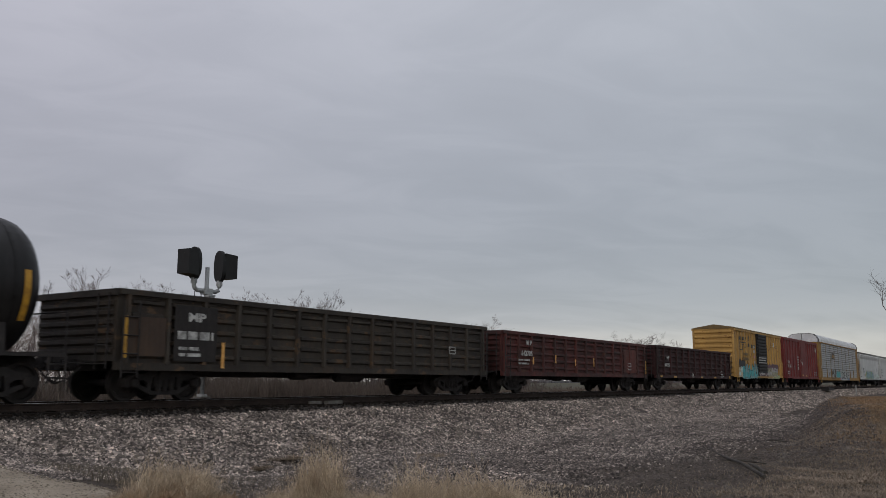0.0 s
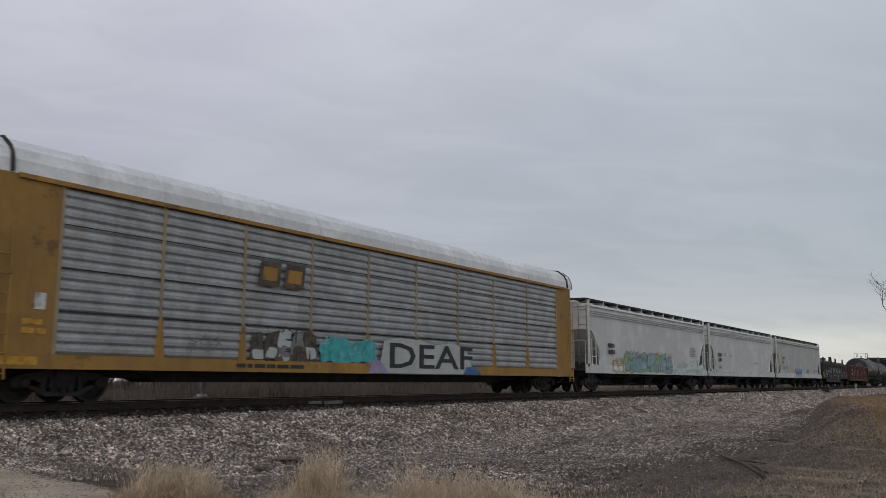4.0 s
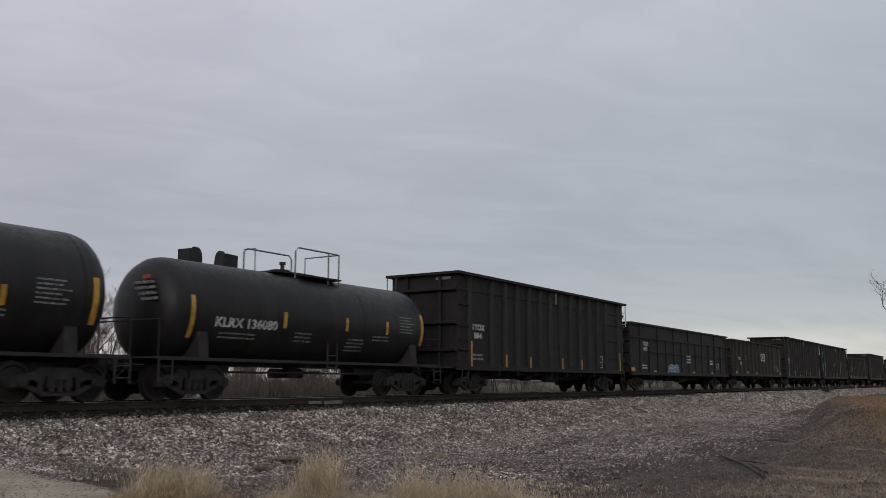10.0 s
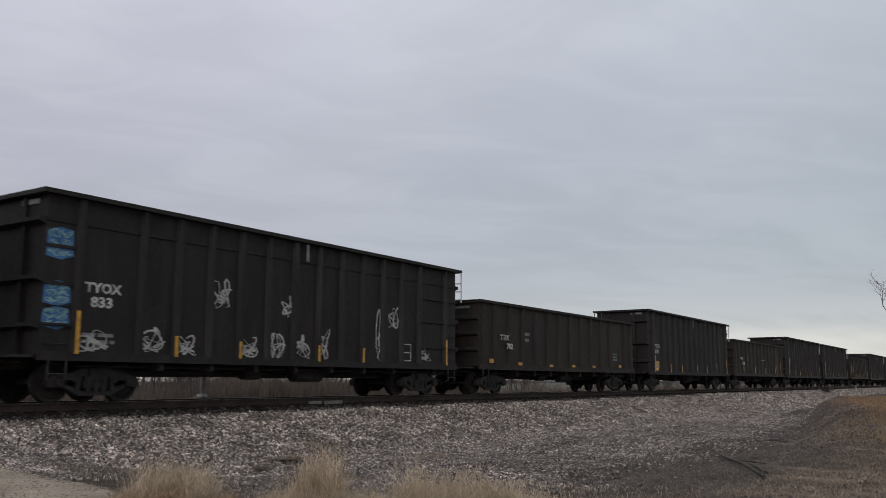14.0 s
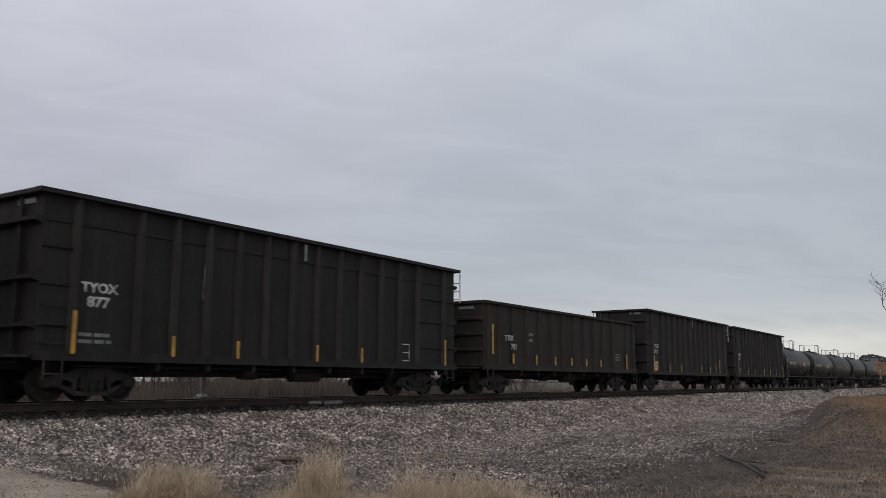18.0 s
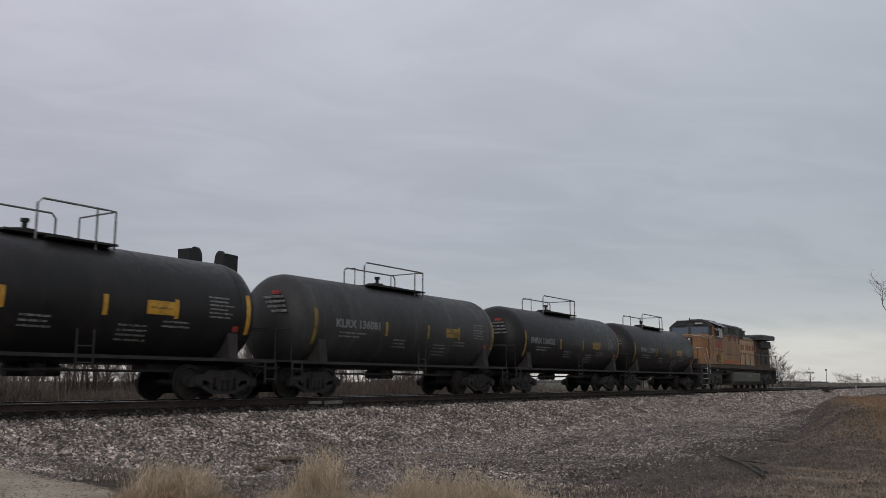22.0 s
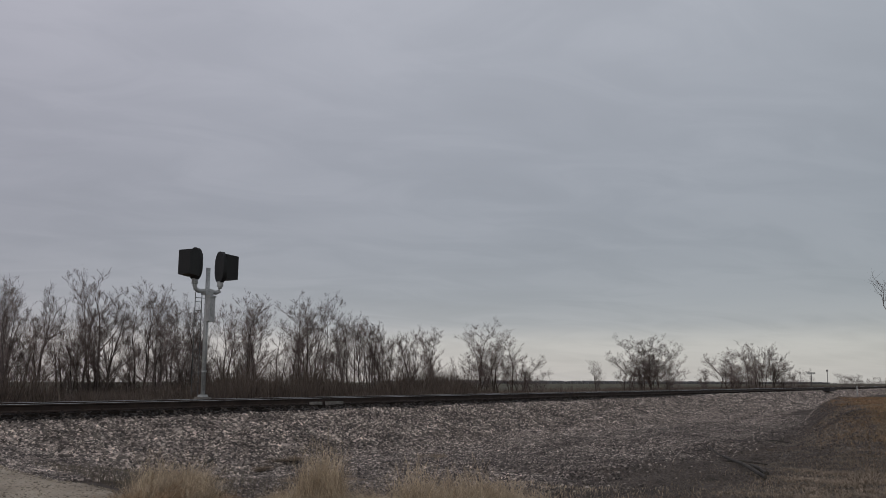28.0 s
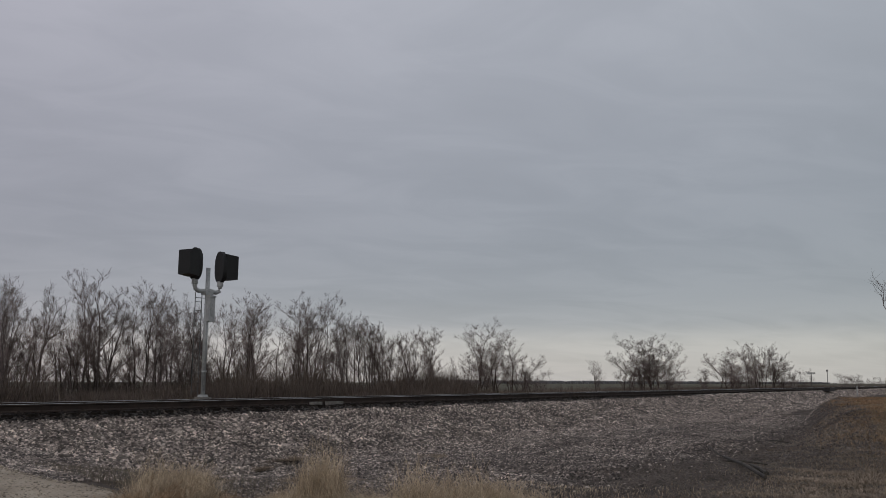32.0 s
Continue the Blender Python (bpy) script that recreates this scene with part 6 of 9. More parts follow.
tag_lines(hop, 6.2, 7.8, 1.4, 1.75, -1.575, PURPLE_SPRAY, 92, 6)
graffiti(hop, 2.6, 3.8, 1.35, 1.8, -1.575, [GREY_MARK, GREY_HOPPER], 93, 3)


# ---- covered coil gondola ----
DIM_SPRAY = mat_of("worn dark grey spray", [(0.3, (0.03, 0.03, 0.031)), (0.7, (0.11, 0.11, 0.112))], 3, rough=0.8, bump=0)


WORN_WHITE = mat_of("flaking white paint", [(0.34, (0.018, 0.017, 0.017)), (0.44, (0.14, 0.14, 0.135)), (0.56, (0.38, 0.38, 0.36))], 3.2, rough=0.8, bump=0)


def coil_car():
    a, b = -167.8, -151.5
    half, top = (b - a) / 2, 2.46
    car = couple(thing("covered_coil_gondola", "black gondola under grey lift-off covers with hoops", "gondola car", group="freight cars of the train"), a, b)
    running_gear(car, half, 1.8)
    belly = [(-half, 0.9), (-6.25, 0.9), (-6.0, 0.56), (2.3, 0.5), (2.9, 0.9), (half, 0.9), (half, top), (-half, top)]
    for s in (-1, 1):
        part("side_sheet", Mesh().prism_y(belly, min(s * 1.46, s * 1.53), max(s * 1.46, s * 1.53)), BLACK_CAR, car)
        part("top_chord", Mesh().box(-half, half, min(s * 1.44, s * 1.60), max(s * 1.44, s * 1.60), top - 0.12, top), BLACK_CAR, car)
        part("end_wall", Mesh().box(min(s * half, s * (half - 0.08)), max(s * half, s * (half - 0.08)), -1.46, 1.46, 0.9, top), BLACK_CAR, car)
        eb = Mesh()
        for k in range(4):
            z = 1.15 + k * 0.33
            eb.prism_y([(s * half, z), (s * (half + 0.09), z + 0.05), (s * (half + 0.09), z + 0.13), (s * half, z + 0.18)], -1.44, 1.44)
        part("end_corrugation", eb, BLACK_CAR, car)
    part("floor", Mesh().box(-half + 0.1, half - 0.1, -1.45, 1.45, 0.95, 1.05), BLACK_CAR, car)
    post = Mesh().box(-0.05, 0.05, -1.57, -1.53, 0.95, top - 0.12).data("side_post")
    for k in range(12):
        part("side_post", post, BLACK_CAR, car, at=pose(-half + 0.5 + k * (2 * half - 1.0) / 11, 0, 0))
    grey = paint("grey cover sheet", (0.075, 0.076, 0.078), (0.05, 0.05, 0.047), (0.03, 0.03, 0.028), 0.5)
    for x0, x1, up in ((-half + 0.05, -2.6, 0.14), (-2.5, 2.75, 0.05), (2.85, half - 0.05, 0.0)):
        prof = [(-1.5, top), (-1.5, top + up + 0.10), (-1.0, top + up + 0.34), (-0.4, top + up + 0.44), (0.4, top + up + 0.44), (1.0, top + up + 0.34), (1.5, top + up + 0.10), (1.5, top)]
        cv = part("cover", Mesh().loft([[(x0, y * 0.96, top + (z - top) * 0.55) for y, z in prof], [(x0 + 0.35, y, z) for y, z in prof], [(x1 - 0.35, y, z) for y, z in prof], [(x1, y * 0.96, top + (z - top) * 0.55) for y, z in prof]]),
                  grey, car, "grey lift-off cover")
        part("cover_rim", Mesh().box(x0, x1, -1.56, -1.5, top + 0.01, top + up + 0.12), BLACK_CAR, cv)
    for x in (-6.4, -1.62, 1.25, 6.2):
        part("lifting_bracket", Mesh().prism_y([(x - 0.28, top + 0.08), (x - 0.14, top + 0.08), (x - 0.03, top + 0.62), (x + 0.03, top + 0.62), (x + 0.14, top + 0.08), (x + 0.28, top + 0.08), (x + 0.10, top + 0.74), (x - 0.10, top + 0.74)], -1.42, -1.30), BLACK_CAR, car, "black steel lifting bracket")
    for x, up in ((-4.78, 0.10), (3.12, 0.0)):
        for k in (-0.36, 0.36):
            pts = [(x + k + 0.33 * math.cos(j * math.pi / 8), -0.5, top + up + 0.40 + 0.55 * math.sin(j * math.pi / 8) ** 0.38) for j in range(9)]
            part("lifting_hoop", Mesh().tube(pts, 0.06, 7), BLACK_CAR, car, "black steel lifting hoop")
    part("cover_ridge", Mesh().prism_y([(-1.2, top + 0.46), (0.95, top + 0.84), (1.05, top + 0.46)], -0.4, 0.4), BLACK_CAR, car)
    part("cover_board", Mesh().box(1.2, 4.6, -0.5, 0.5, top + 0.40, top + 0.50), BLACK_CAR, car)
    part("cover_board", Mesh().box(-6.6, -3.2, -0.5, 0.5, top + 0.50, top + 0.64), BLACK_CAR, car)
    lettering(car, "NS", -6.48, 1.58, 0.24, WHITE_MARK, y=-1.574, wide=1.0)
    lettering(car, "168", -5.4, 1.58, 0.22, WHITE_MARK, y=-1.574, wide=1.25)
    lettering(car, "186", -4.26, 1.55, 0.22, WHITE_MARK, y=-1.574, wide=1.25)
    bars(car, -6.5, 1.47, 0.9, 2, y=-1.574, h=0.07, seed=101)
    # a name that is not written out: plain worn bars in its place and size
    for k, (x, w) in enumerate(((-3.48, 0.74), (-2.1, 0.62), (-1.22, 0.66), (0.0, 0.6), (0.86, 0.56), (1.95, 0.44), (3.19, 0.5))):
        m = Mesh()
        for x0, x1, z0, z1 in ((x, x + 0.17, 1.54, 2.08), (x + w - 0.17, x + w, 1.54, 2.08), (x + 0.17, x + w - 0.17, (1.54, 1.96, 1.76)[k % 3], (1.66, 2.08, 1.86)[k % 3])):
            q = plate(x0, x1, z0, z1, -1.574)
            m.add(q.v, q.f)
        part("name_bar", m, WORN_WHITE, car, "plain worn white name bars")
    part("reflector", plate(-7.9, -7.5, 1.13, 1.6, -1.574), YELLOW_TAPE, car, "yellow reflective square")
    part("placard", plate(-7.25, -7.05, 1.08, 1.3, -1.574), WHITE_MARK, car, "pasted white placard")
    part("reflector", plate(-5.72, -5.15, 1.08, 1.2, -1.574, 0.1), YELLOW_TAPE, car, "yellow reflective strip")
    strips(car, [(-0.9, 1.2, 1.42), (1.35, 1.05, 1.35), (4.35, 1.2, 1.32)], -1.574, w=0.35)
    outline_box(car, 5.5, 6.05, 1.45, 1.82, -1.574)
    tag_lines(car, 6.85, 7.5, 0.98, 1.85, -1.574, YELLOW_TAPE, 103, 5)
    tag_lines(car, -4.3, -2.7, 0.8, 1.4, -1.574, GREY_MARK, 104, 8)
    tag_lines(car, -4.1, -2.9, 0.8, 1.5, -1.576, DIM_SPRAY, 106, 6, 0.03)
    for k, x in enumerate((-2.4, -0.9, 0.9, 2.6)):
        tag_lines(car, x, x + 0.75, 0.75, 1.5, -1.578, DIM_SPRAY, 107 + k, 4, 0.035)
    tag_lines(car, -2.3, -0.9, 1.35, 2.15, -1.58, DIM_SPRAY, 112, 3, 0.03)


coil_car()


# ---- tank cars ----
DATA_GREY = mat_of("small worn stencil paint", [(0.40, (0.04, 0.04, 0.04)), (0.60, (0.24, 0.24, 0.23))], 14, rough=0.7, bump=0)
OLD_TAPE = mat_of("dirty yellow reflective strip", [(0.35, (0.11, 0.068, 0.014)), (0.6, (0.25, 0.16, 0.028))], 5, rough=0.55, bump=0)


def tank_car(a, b, mat, label, radius=1.43, axis=2.28, number=None, mark="FHRX", extra=0, half=None, text_x=-4.25, text_z=2.12, tape=None, ink=None, long_rail=False):
    half = half or (b - a) / 2
    car = couple(thing("tank_car", label, "tank car", group="freight cars of the train"), a, b)
    for s in (-1, 1):
        truck(car, s * (half - 1.15))
        part("coupler", COUPLERS[s], TRUCK, car, at=pose(s * (half + 0.25), 0, 0))
    n = 40
    prof = [(-half, 0.12), (-half + 0.025, 0.45), (-half + 0.10, 0.80), (-half + 0.22, 1.09), (-half + 0.36, 1.27), (-half + 0.53, 1.385), (-half + 0.74, 1.43),
            (half - 0.74, 1.43), (half - 0.53, 1.385), (half - 0.36, 1.27), (half - 0.22, 1.09), (half - 0.10, 0.80), (half - 0.025, 0.45), (half, 0.12)]
    m = Mesh()
    m.loft([[(x, r / 1.43 * radius * math.cos(2 * math.pi * k / n), axis + r / 1.43 * radius * math.sin(2 * math.pi * k / n)) for k in range(n)] for x, r in prof])
    part("tank", m, mat, car, smooth=True)
    for x in (-half + 0.95, -1.9, 1.9, half - 0.95):
        part("weld_band", Mesh().loft([[(x + d, (radius + 0.006) * math.cos(2 * math.pi * k / n), axis + (radius + 0.006) * math.sin(2 * math.pi * k / n)) for k in range(n)] for d in (-0.03, 0.03)], caps=False), mat, car)
    for s in (-1, 1):
        part("stub_sill", Mesh().box(min(s * (half - 3.0), s * (half + 0.35)), max(s * (half - 3.0), s * (half + 0.35)), -0.3, 0.3, 0.72, 1.06), TRUCK, car)
        part("saddle", Mesh().prism_x([(-1.40, 1.0), (-1.32, 1.72), (-0.9, 1.28), (0.9, 1.28), (1.32, 1.72), (1.40, 1.0)], s * (half - 1.15) - 0.16, s * (half - 1.15) + 0.16), TRUCK, car)
        part("end_platform", Mesh().box(min(s * (half - 0.6), s * (half + 0.35)), max(s * (half - 0.6), s * (half + 0.35)), -1.45, 1.45, 1.02, 1.07), TRUCK, car)
        part("end_rail", Mesh().tube([(s * (half + 0.3), -1.45, 1.05), (s * (half + 0.3), -1.45, 1.95), (s * (half + 0.3), 1.45, 1.95), (s * (half + 0.3), 1.45, 1.05)], 0.02, 5), TRUCK, car)
        part("side_rail", Mesh().box(-half - 0.3, half + 0.3, min(s * 1.42, s * 1.50), max(s * 1.42, s * 1.50), 0.98, 1.06), TRUCK, car)
        part("step", ladder_mesh(s * (half + 0.1) - 0.2, -1.5, 0.42, 1.0, 0.4, 0.28, 0.02), TRUCK, car)
    tape, ink = tape or YELLOW_TAPE, ink or WHITE_MARK
    far_end, near_end = (1.75, -1.9) if long_rail else (0.86, -0.5)
    top = axis + radius
    part("manway", Mesh().tube([(-0.4, 0, top - 0.1), (-0.4, 0, top + 0.14)], 0.3, 14).box(-1.1, 0.5, -0.55, 0.55, top + 0.0, top + 0.05), TRUCK, car, at=pose(-0.15, 0, 0))
    part("valve", Mesh().tube([(-0.4, -0.1, top + 0.1), (-0.4, -0.1, top + 0.34)], 0.06, 8).tube([(-0.4, -0.1, top + 0.3), (-0.4, -0.1, top + 0.38)], 0.1, 8), TRUCK, car, at=pose(-0.15, 0, 0))
    part("platform", Mesh().box(near_end + 0.35, 1.55, -0.80, -0.40, top - 0.06, top - 0.01).box(-1.25, far_end + 0.05, 0.40, 0.80, top - 0.06, top - 0.01), TRUCK, car, at=pose(-0.15, 0, 0))
    h = top + (0.68 if long_rail else 0.78)
    y = 0.72
    part("platform_rail", Mesh().tube([(-1.2, y, top - 0.2), (-1.2, y, h - 0.12), (-1.08, y, h), (far_end - 0.11, y, h), (far_end, y, h - 0.12), (far_end, y, top - 0.1)], 0.026, 6), RAIL_GREY, car, at=pose(-0.15, 0, 0))
    part("platform_rail", Mesh().tube([(near_end, -y, top - 0.15), (near_end, -y, h - 0.12), (near_end + 0.12, -y, h), (1.15, -y, h), (1.5, -y, h), (1.5, -y, top - 0.2)], 0.026, 6), RAIL_GREY, car, at=pose(-0.15, 0, 0))
    part("platform_rail", Mesh().tube([(1.0, -y, top - 0.2), (1.0, -y, h - 0.02)], 0.024, 6).tube([(1.5, -y, h), (1.5, y, h), (1.5, y, top - 0.2)], 0.024, 6), RAIL_GREY, car, at=pose(-0.15, 0, 0))
    part("platform_rail", Mesh().tube([(-1.2, y, h - 0.05), (-1.2, 0.25, h - 0.05), (-1.2, 0.25, top - 0.1)], 0.024, 6), RAIL_GREY, car, at=pose(-0.15, 0, 0))
    part("side_ladder", ladder_mesh(0.0, -1.50, 0.75, 1.6, 0.42, 0.36, 0.018), TRUCK, car)
    part("outlet", Mesh().tube([(0, 0, axis - radius - 0.28), (0, 0, axis - radius + 0.1)], 0.22, 12).tube([(0, -1.2, axis - radius - 0.12), (0, 1.2, axis - radius - 0.12)], 0.03, 6), TRUCK, car)
    part("brake_rigging", Mesh().tube([(-half + 2.2, -0.5, 0.72), (half - 2.2, -0.5, 0.72)], 0.035, 6).tube([(-0.6, 0.2, 0.72), (0.7, 0.2, 0.72)], 0.15, 10), TRUCK, car)

    def skin(ob, lift=0.004):
        """Lay a flat part made at the near side onto the round shell."""
        for v in ob.data.vertices:
            c = min(max((v.co.z - axis) / radius, -1), 1)
            v.co.y = -(radius + lift - min(v.co.y + 1.5, 0) * 1.0) * math.sqrt(1 - c * c)
        return ob

    def patch(name, x0, x1, z0, z1, material, text=""):
        rows, rings = (6 if z1 - z0 > 0.15 else 1), []
        for k in range(rows + 1):
            z = z0 + (z1 - z0) * k / rows
            c = math.sqrt(max(1 - ((z - axis) / radius) ** 2, 0))
            rings.append([(x0, -(radius + 0.007) * c, z), (x1, -(radius + 0.007) * c, z), (x1, -(radius + 0.002) * c, z), (x0, -(radius + 0.002) * c, z)])
        part(name, Mesh().loft(rings), material, car, text)

    def rows_of(x, z, w, n, h=0.045, gap=0.065, seed=0):
        rng = random.Random(seed)
        for k in range(n):
            patch("stencil", x, x + w * rng.uniform(0.6, 1.0), z - k * (h + gap) - h, z - k * (h + gap), DATA_GREY, "small painted data line")

    if number:
        lt = lettering(car, mark + " " + number, text_x, text_z, 0.24, ink, y=-1.5, wide=1.25 if len(number) < 6 else 1.15)
        skin(lt)
    rows_of(-4.05, text_z - 0.14, 1.6, 2, seed=number and int(number) or 3)
    rows_of(-1.25, 1.86, 1.0, 3, seed=4)
    rows_of(1.15, 1.78, 0.9, 4, seed=5)
    rows_of(2.35, 1.92, 0.9, 2, seed=6)
    rows_of(3.75, 2.62, 0.95, 6, h=0.04, gap=0.06, seed=7)
    for x, z0, z1 in ((-half + 0.75, 1.55, 2.62), (-1.7, 1.95, 2.4), (half - 0.70, 1.7, 2.75)):
        patch("reflector_strip", x - 0.07, x + 0.07, z0, z1, tape, "yellow reflective strip")
    if extra & 1:
        patch("reflector_strip", 0.66, 0.78, 1.95, 2.42, tape, "yellow reflective strip")
        patch("yellow_placard", 1.85, 2.65, 2.05, 2.38, tape, "yellow placard with dark lines")
        patch("yellow_placard_line", 1.95, 2.55, 2.19, 2.23, BLACK_MARK)
        patch("reflector_strip", 2.66, 2.78, 1.98, 2.45, tape, "yellow reflective strip")
    else:
        patch("reflector_strip", 0.95, 1.07, 2.0, 2.4, tape, "yellow reflective strip")
        patch("reflector_strip", 3.0, 3.12, 1.98, 2.4, tape, "yellow reflective strip")
    if extra & 1:
        patch("red_placard", 4.6, 4.8, 1.75, 1.9, RED_TAPE, "small red placard")
    hm = Mesh()
    for k in range(4):
        hm.box(-half + 0.02, -half + 0.05, -0.75 - 0.05 * k, 0.05 - 0.1 * k, axis + 0.62 - k * 0.14, axis + 0.69 - k * 0.14)
    part("end_stencil", hm, DATA_GREY, car, "small painted data lines")
    part("end_placard", Mesh().box(-half + 0.02, -half + 0.05, -0.62, -0.32, axis + 0.74, axis + 0.84), RED_TAPE, car, "faded red end placard")
    if extra & 2:
        tag = part("graffiti", Mesh(), PALE_SPRAY, car, "pale spray-painted scrawl")
        rng = random.Random(9)
        mm = Mesh()
        for k in range(10):
            x, z = -0.4 + 0.12 * k, rng.uniform(2.5, 3.1)
            pts = [(x + rng.uniform(-0.1, 0.15), -1.5, z), (x + rng.uniform(-0.1, 0.15), -1.5, min(max(z + rng.uniform(-0.4, 0.4), 2.4), 3.15))]
            mm.prism_y([(pts[0][0], pts[0][2]), (pts[0][0] + 0.05, pts[0][2]), (pts[1][0] + 0.05, pts[1][2]), (pts[1][0], pts[1][2])], -1.504, -1.5)
        tag.data = mm.data("graffiti")
        tag.data.materials.append(PALE_SPRAY)
        skin(tag)
    return car


tank_car(-357.45, -344.35, TANK_BLACK, "black tank car with a yellow reflective strip", radius=1.55, axis=2.45, number="5511", mark="CRGX", half=6.2)
tank_car(-133.15, -121.4, TANK_BLACK, "glossy black tank car with a pale scrawl", radius=1.52, axis=2.38, number="5506", mark="CRGX", extra=2)
tank_car(-119.98, -108.53, TANK_BLACK, "black tank car with white stencils", radius=1.40, axis=2.27, number="136080", mark="KLRX", half=5.75, text_z=1.88)
tank_car(126.95, 138.6, TANK_BLACK, "black tank car with a yellow placard", radius=1.42, axis=2.28, number="135975", extra=1)
tank_car(139.95, 151.55, TANK_BLACK, "black tank car with a yellow placard", radius=1.42, axis=2.28, number="136000", extra=1)
tank_car(152.8, 164.6, TANK_DUSTY, "dust-coated grey-black tank car", radius=1.42, axis=2.28, number="136081", mark="KLRX", extra=1, tape=OLD_TAPE, ink=GREY_MARK, long_rail=True)
tank_car(165.95, 177.6, TANK_BLACK, "black tank car with a yellow placard", radius=1.42, axis=2.28, number="136032", extra=1, text_x=-4.62, tape=OLD_TAPE, ink=GREY_MARK, long_rail=True)
tank_car(178.55, 190.35, TANK_BLACK, "black tank car with a yellow placard", radius=1.42, axis=2.28, number="135999", extra=1, tape=OLD_TAPE, ink=GREY_MARK, long_rail=True)


# ---- locomotive ----
def locomotive():
    a, b = 190.2, 212.9
    half = 11.05
    car = couple(thing("diesel_locomotive", "weathered yellow and grey six-axle diesel locomotive", "locomotive"), a, b)
    # three-axle trucks
    for s in (-1, 1):
        t = part("truck", Mesh().box(-2.3, 2.3, -0.5, 0.5, 0.62, 0.86).box(-0.3, 0.3, -1.2, 1.2, 0.55, 0.8), TRUCK, car, "grimy grey three-axle truck", at=pose(s * 7.75, 0, 0))
        for side in (-1, 1):
            m = Mesh()
            y0, y1 = (side * 1.02, side * 1.22)
            m.prism_y([(-2.75, 0.58), (-2.75, 1.02), (-2.2, 1.08), (2.2, 1.08), (2.75, 1.02), (2.75, 0.58), (2.3, 0.50), (1.2, 0.40), (0.7, 0.52), (-0.7, 0.52), (-1.2, 0.40), (-2.3, 0.50)], min(y0, y1), max(y0, y1))
            for k in (-2.0, 0.0, 2.0):
                m.box(k - 0.26, k + 0.26, min(y0, y1 + side * 0.05), max(y0, y1 + side * 0.05), 0.34, 0.74)
                m.tube([(k, side * 1.2, 0.53), (k, side * 1.36, 0.53)], 0.15, 12)
            for k in (-1.0, 1.0):
                m.tube([(k, side * 1.14, 0.34), (k, side * 1.14, 0.62)], 0.14, 10)
                m.box(k - 0.22, k + 0.22, min(side * 1.04, side * 1.2), max(side * 1.04, side * 1.2), 0.24, 0.36)
            part("side_frame", m, LOCO_TRUCK, t)
            part("brake_cylinder", Mesh().tube([(-1.35, side * 1.3, 0.80), (-0.75, side * 1.3, 0.80)], 0.12, 10).tube([(0.75, side * 1.3, 0.80), (1.35, side * 1.3, 0.80)], 0.12, 10), LOCO_TRUCK, t)
            part("sand_pipe", Mesh().tube([(-2.5, side * 1.15, 1.1), (-2.55, side * 1.1, 0.5), (-2.6, side * 0.8, 0.12)], 0.025, 5).tube([(2.5, side * 1.15, 1.1), (2.55, side * 1.1, 0.5), (2.6, side * 0.8, 0.12)], 0.025, 5), RUBBER, t)
        for k in (-2.0, 0.0, 2.0):
            part("wheelset", LOCO_WHEELSET, WHEEL, t, "steel wheels on an axle", at=pose(k, 0, LOCO_WHEEL_R))
        part("coupler", COUPLERS[s], TRUCK, car, at=pose(s * (half - 0.1), 0, 0))
    part("frame", Mesh().box(-half + 0.4, half - 0.2, -1.42, 1.42, 1.38, 1.62), TRUCK, car)
    for s in (-1, 1):
        part("deck_edge", Mesh().box(-9.1, half - 0.75, min(s * 1.42, s * 1.53), max(s * 1.42, s * 1.53), 1.48, 1.66), LOCO_SOOTY, car, "sooty walkway edge")
    part("walkway", Mesh().box(-9.0, half - 0.1, -1.42, 1.42, 1.62, 1.66), LOCO_GREY, car)
    # fuel tank
    part("underframe", Mesh().box(-10.2, 10.7, -1.22, 1.22, 1.02, 1.40), TRUCK, car, "dark underframe")
    for s in (-1, 1):
        part("motor_casing", Mesh().box(s * 7.75 - 2.6, s * 7.75 + 2.6, -0.66, 0.66, 0.36, 1.02), TRUCK, car, "dark traction motor casing")
    ft = part("fuel_tank", Mesh().prism_x([(-1.46, 1.22), (-1.50, 1.05), (-1.48, 0.55), (-1.2, 0.26), (1.2, 0.26), (1.48, 0.55), (1.50, 1.05), (1.46, 1.22)], -2.8, 4.9), LOCO_TANK, car, "dusty grey fuel tank")
    for x0, x1 in ((-3.15, -2.82), (4.92, 5.2)):
        part("tank_bracket", Mesh().box(x0, x1, -1.35, 1.35, 0.5, 1.38), TRUCK, ft)
    part("tank_scuff", plate(0.75, 2.0, 0.92, 1.0, -1.505, 0.2), GREY_MARK, ft, "pale scuffed mark")
    part("air_reservoir", Mesh().tube([(-4.3, -1.2, 1.2), (-3.2, -1.2, 1.2)], 0.18, 12), TRUCK, car)
    # nose
    nose = Mesh()
    def nose_ring(x, w, top, back=0.1):
        return [(x, -w, 1.70), (x, w, 1.70), (x + back, w * 0.97, top - 0.16), (x + back * 1.6, w * 0.86, top), (x + back * 1.6, -w * 0.86, top), (x + back, -w * 0.97, top - 0.16)]
    nose.loft([nose_ring(-9.50, 0.62, 3.62), nose_ring(-9.25, 1.10, 3.70), nose_ring(-8.65, 1.46, 3.70, 0.05), nose_ring(-7.55, 1.52, 3.72, 0.0)])
    part("nose", nose, LOCO_YELLOW, car, "faded yellow wide nose")
    part("nose_door", Mesh().box(-9.54, -9.38, -0.05, 0.5, 1.75, 3.1), LOCO_YELLOW, car)
    part("headlight", Mesh().box(-9.54, -9.23, -0.54, -0.28, 2.95, 3.45), BLACK_MARK, car, "twin headlight housing")
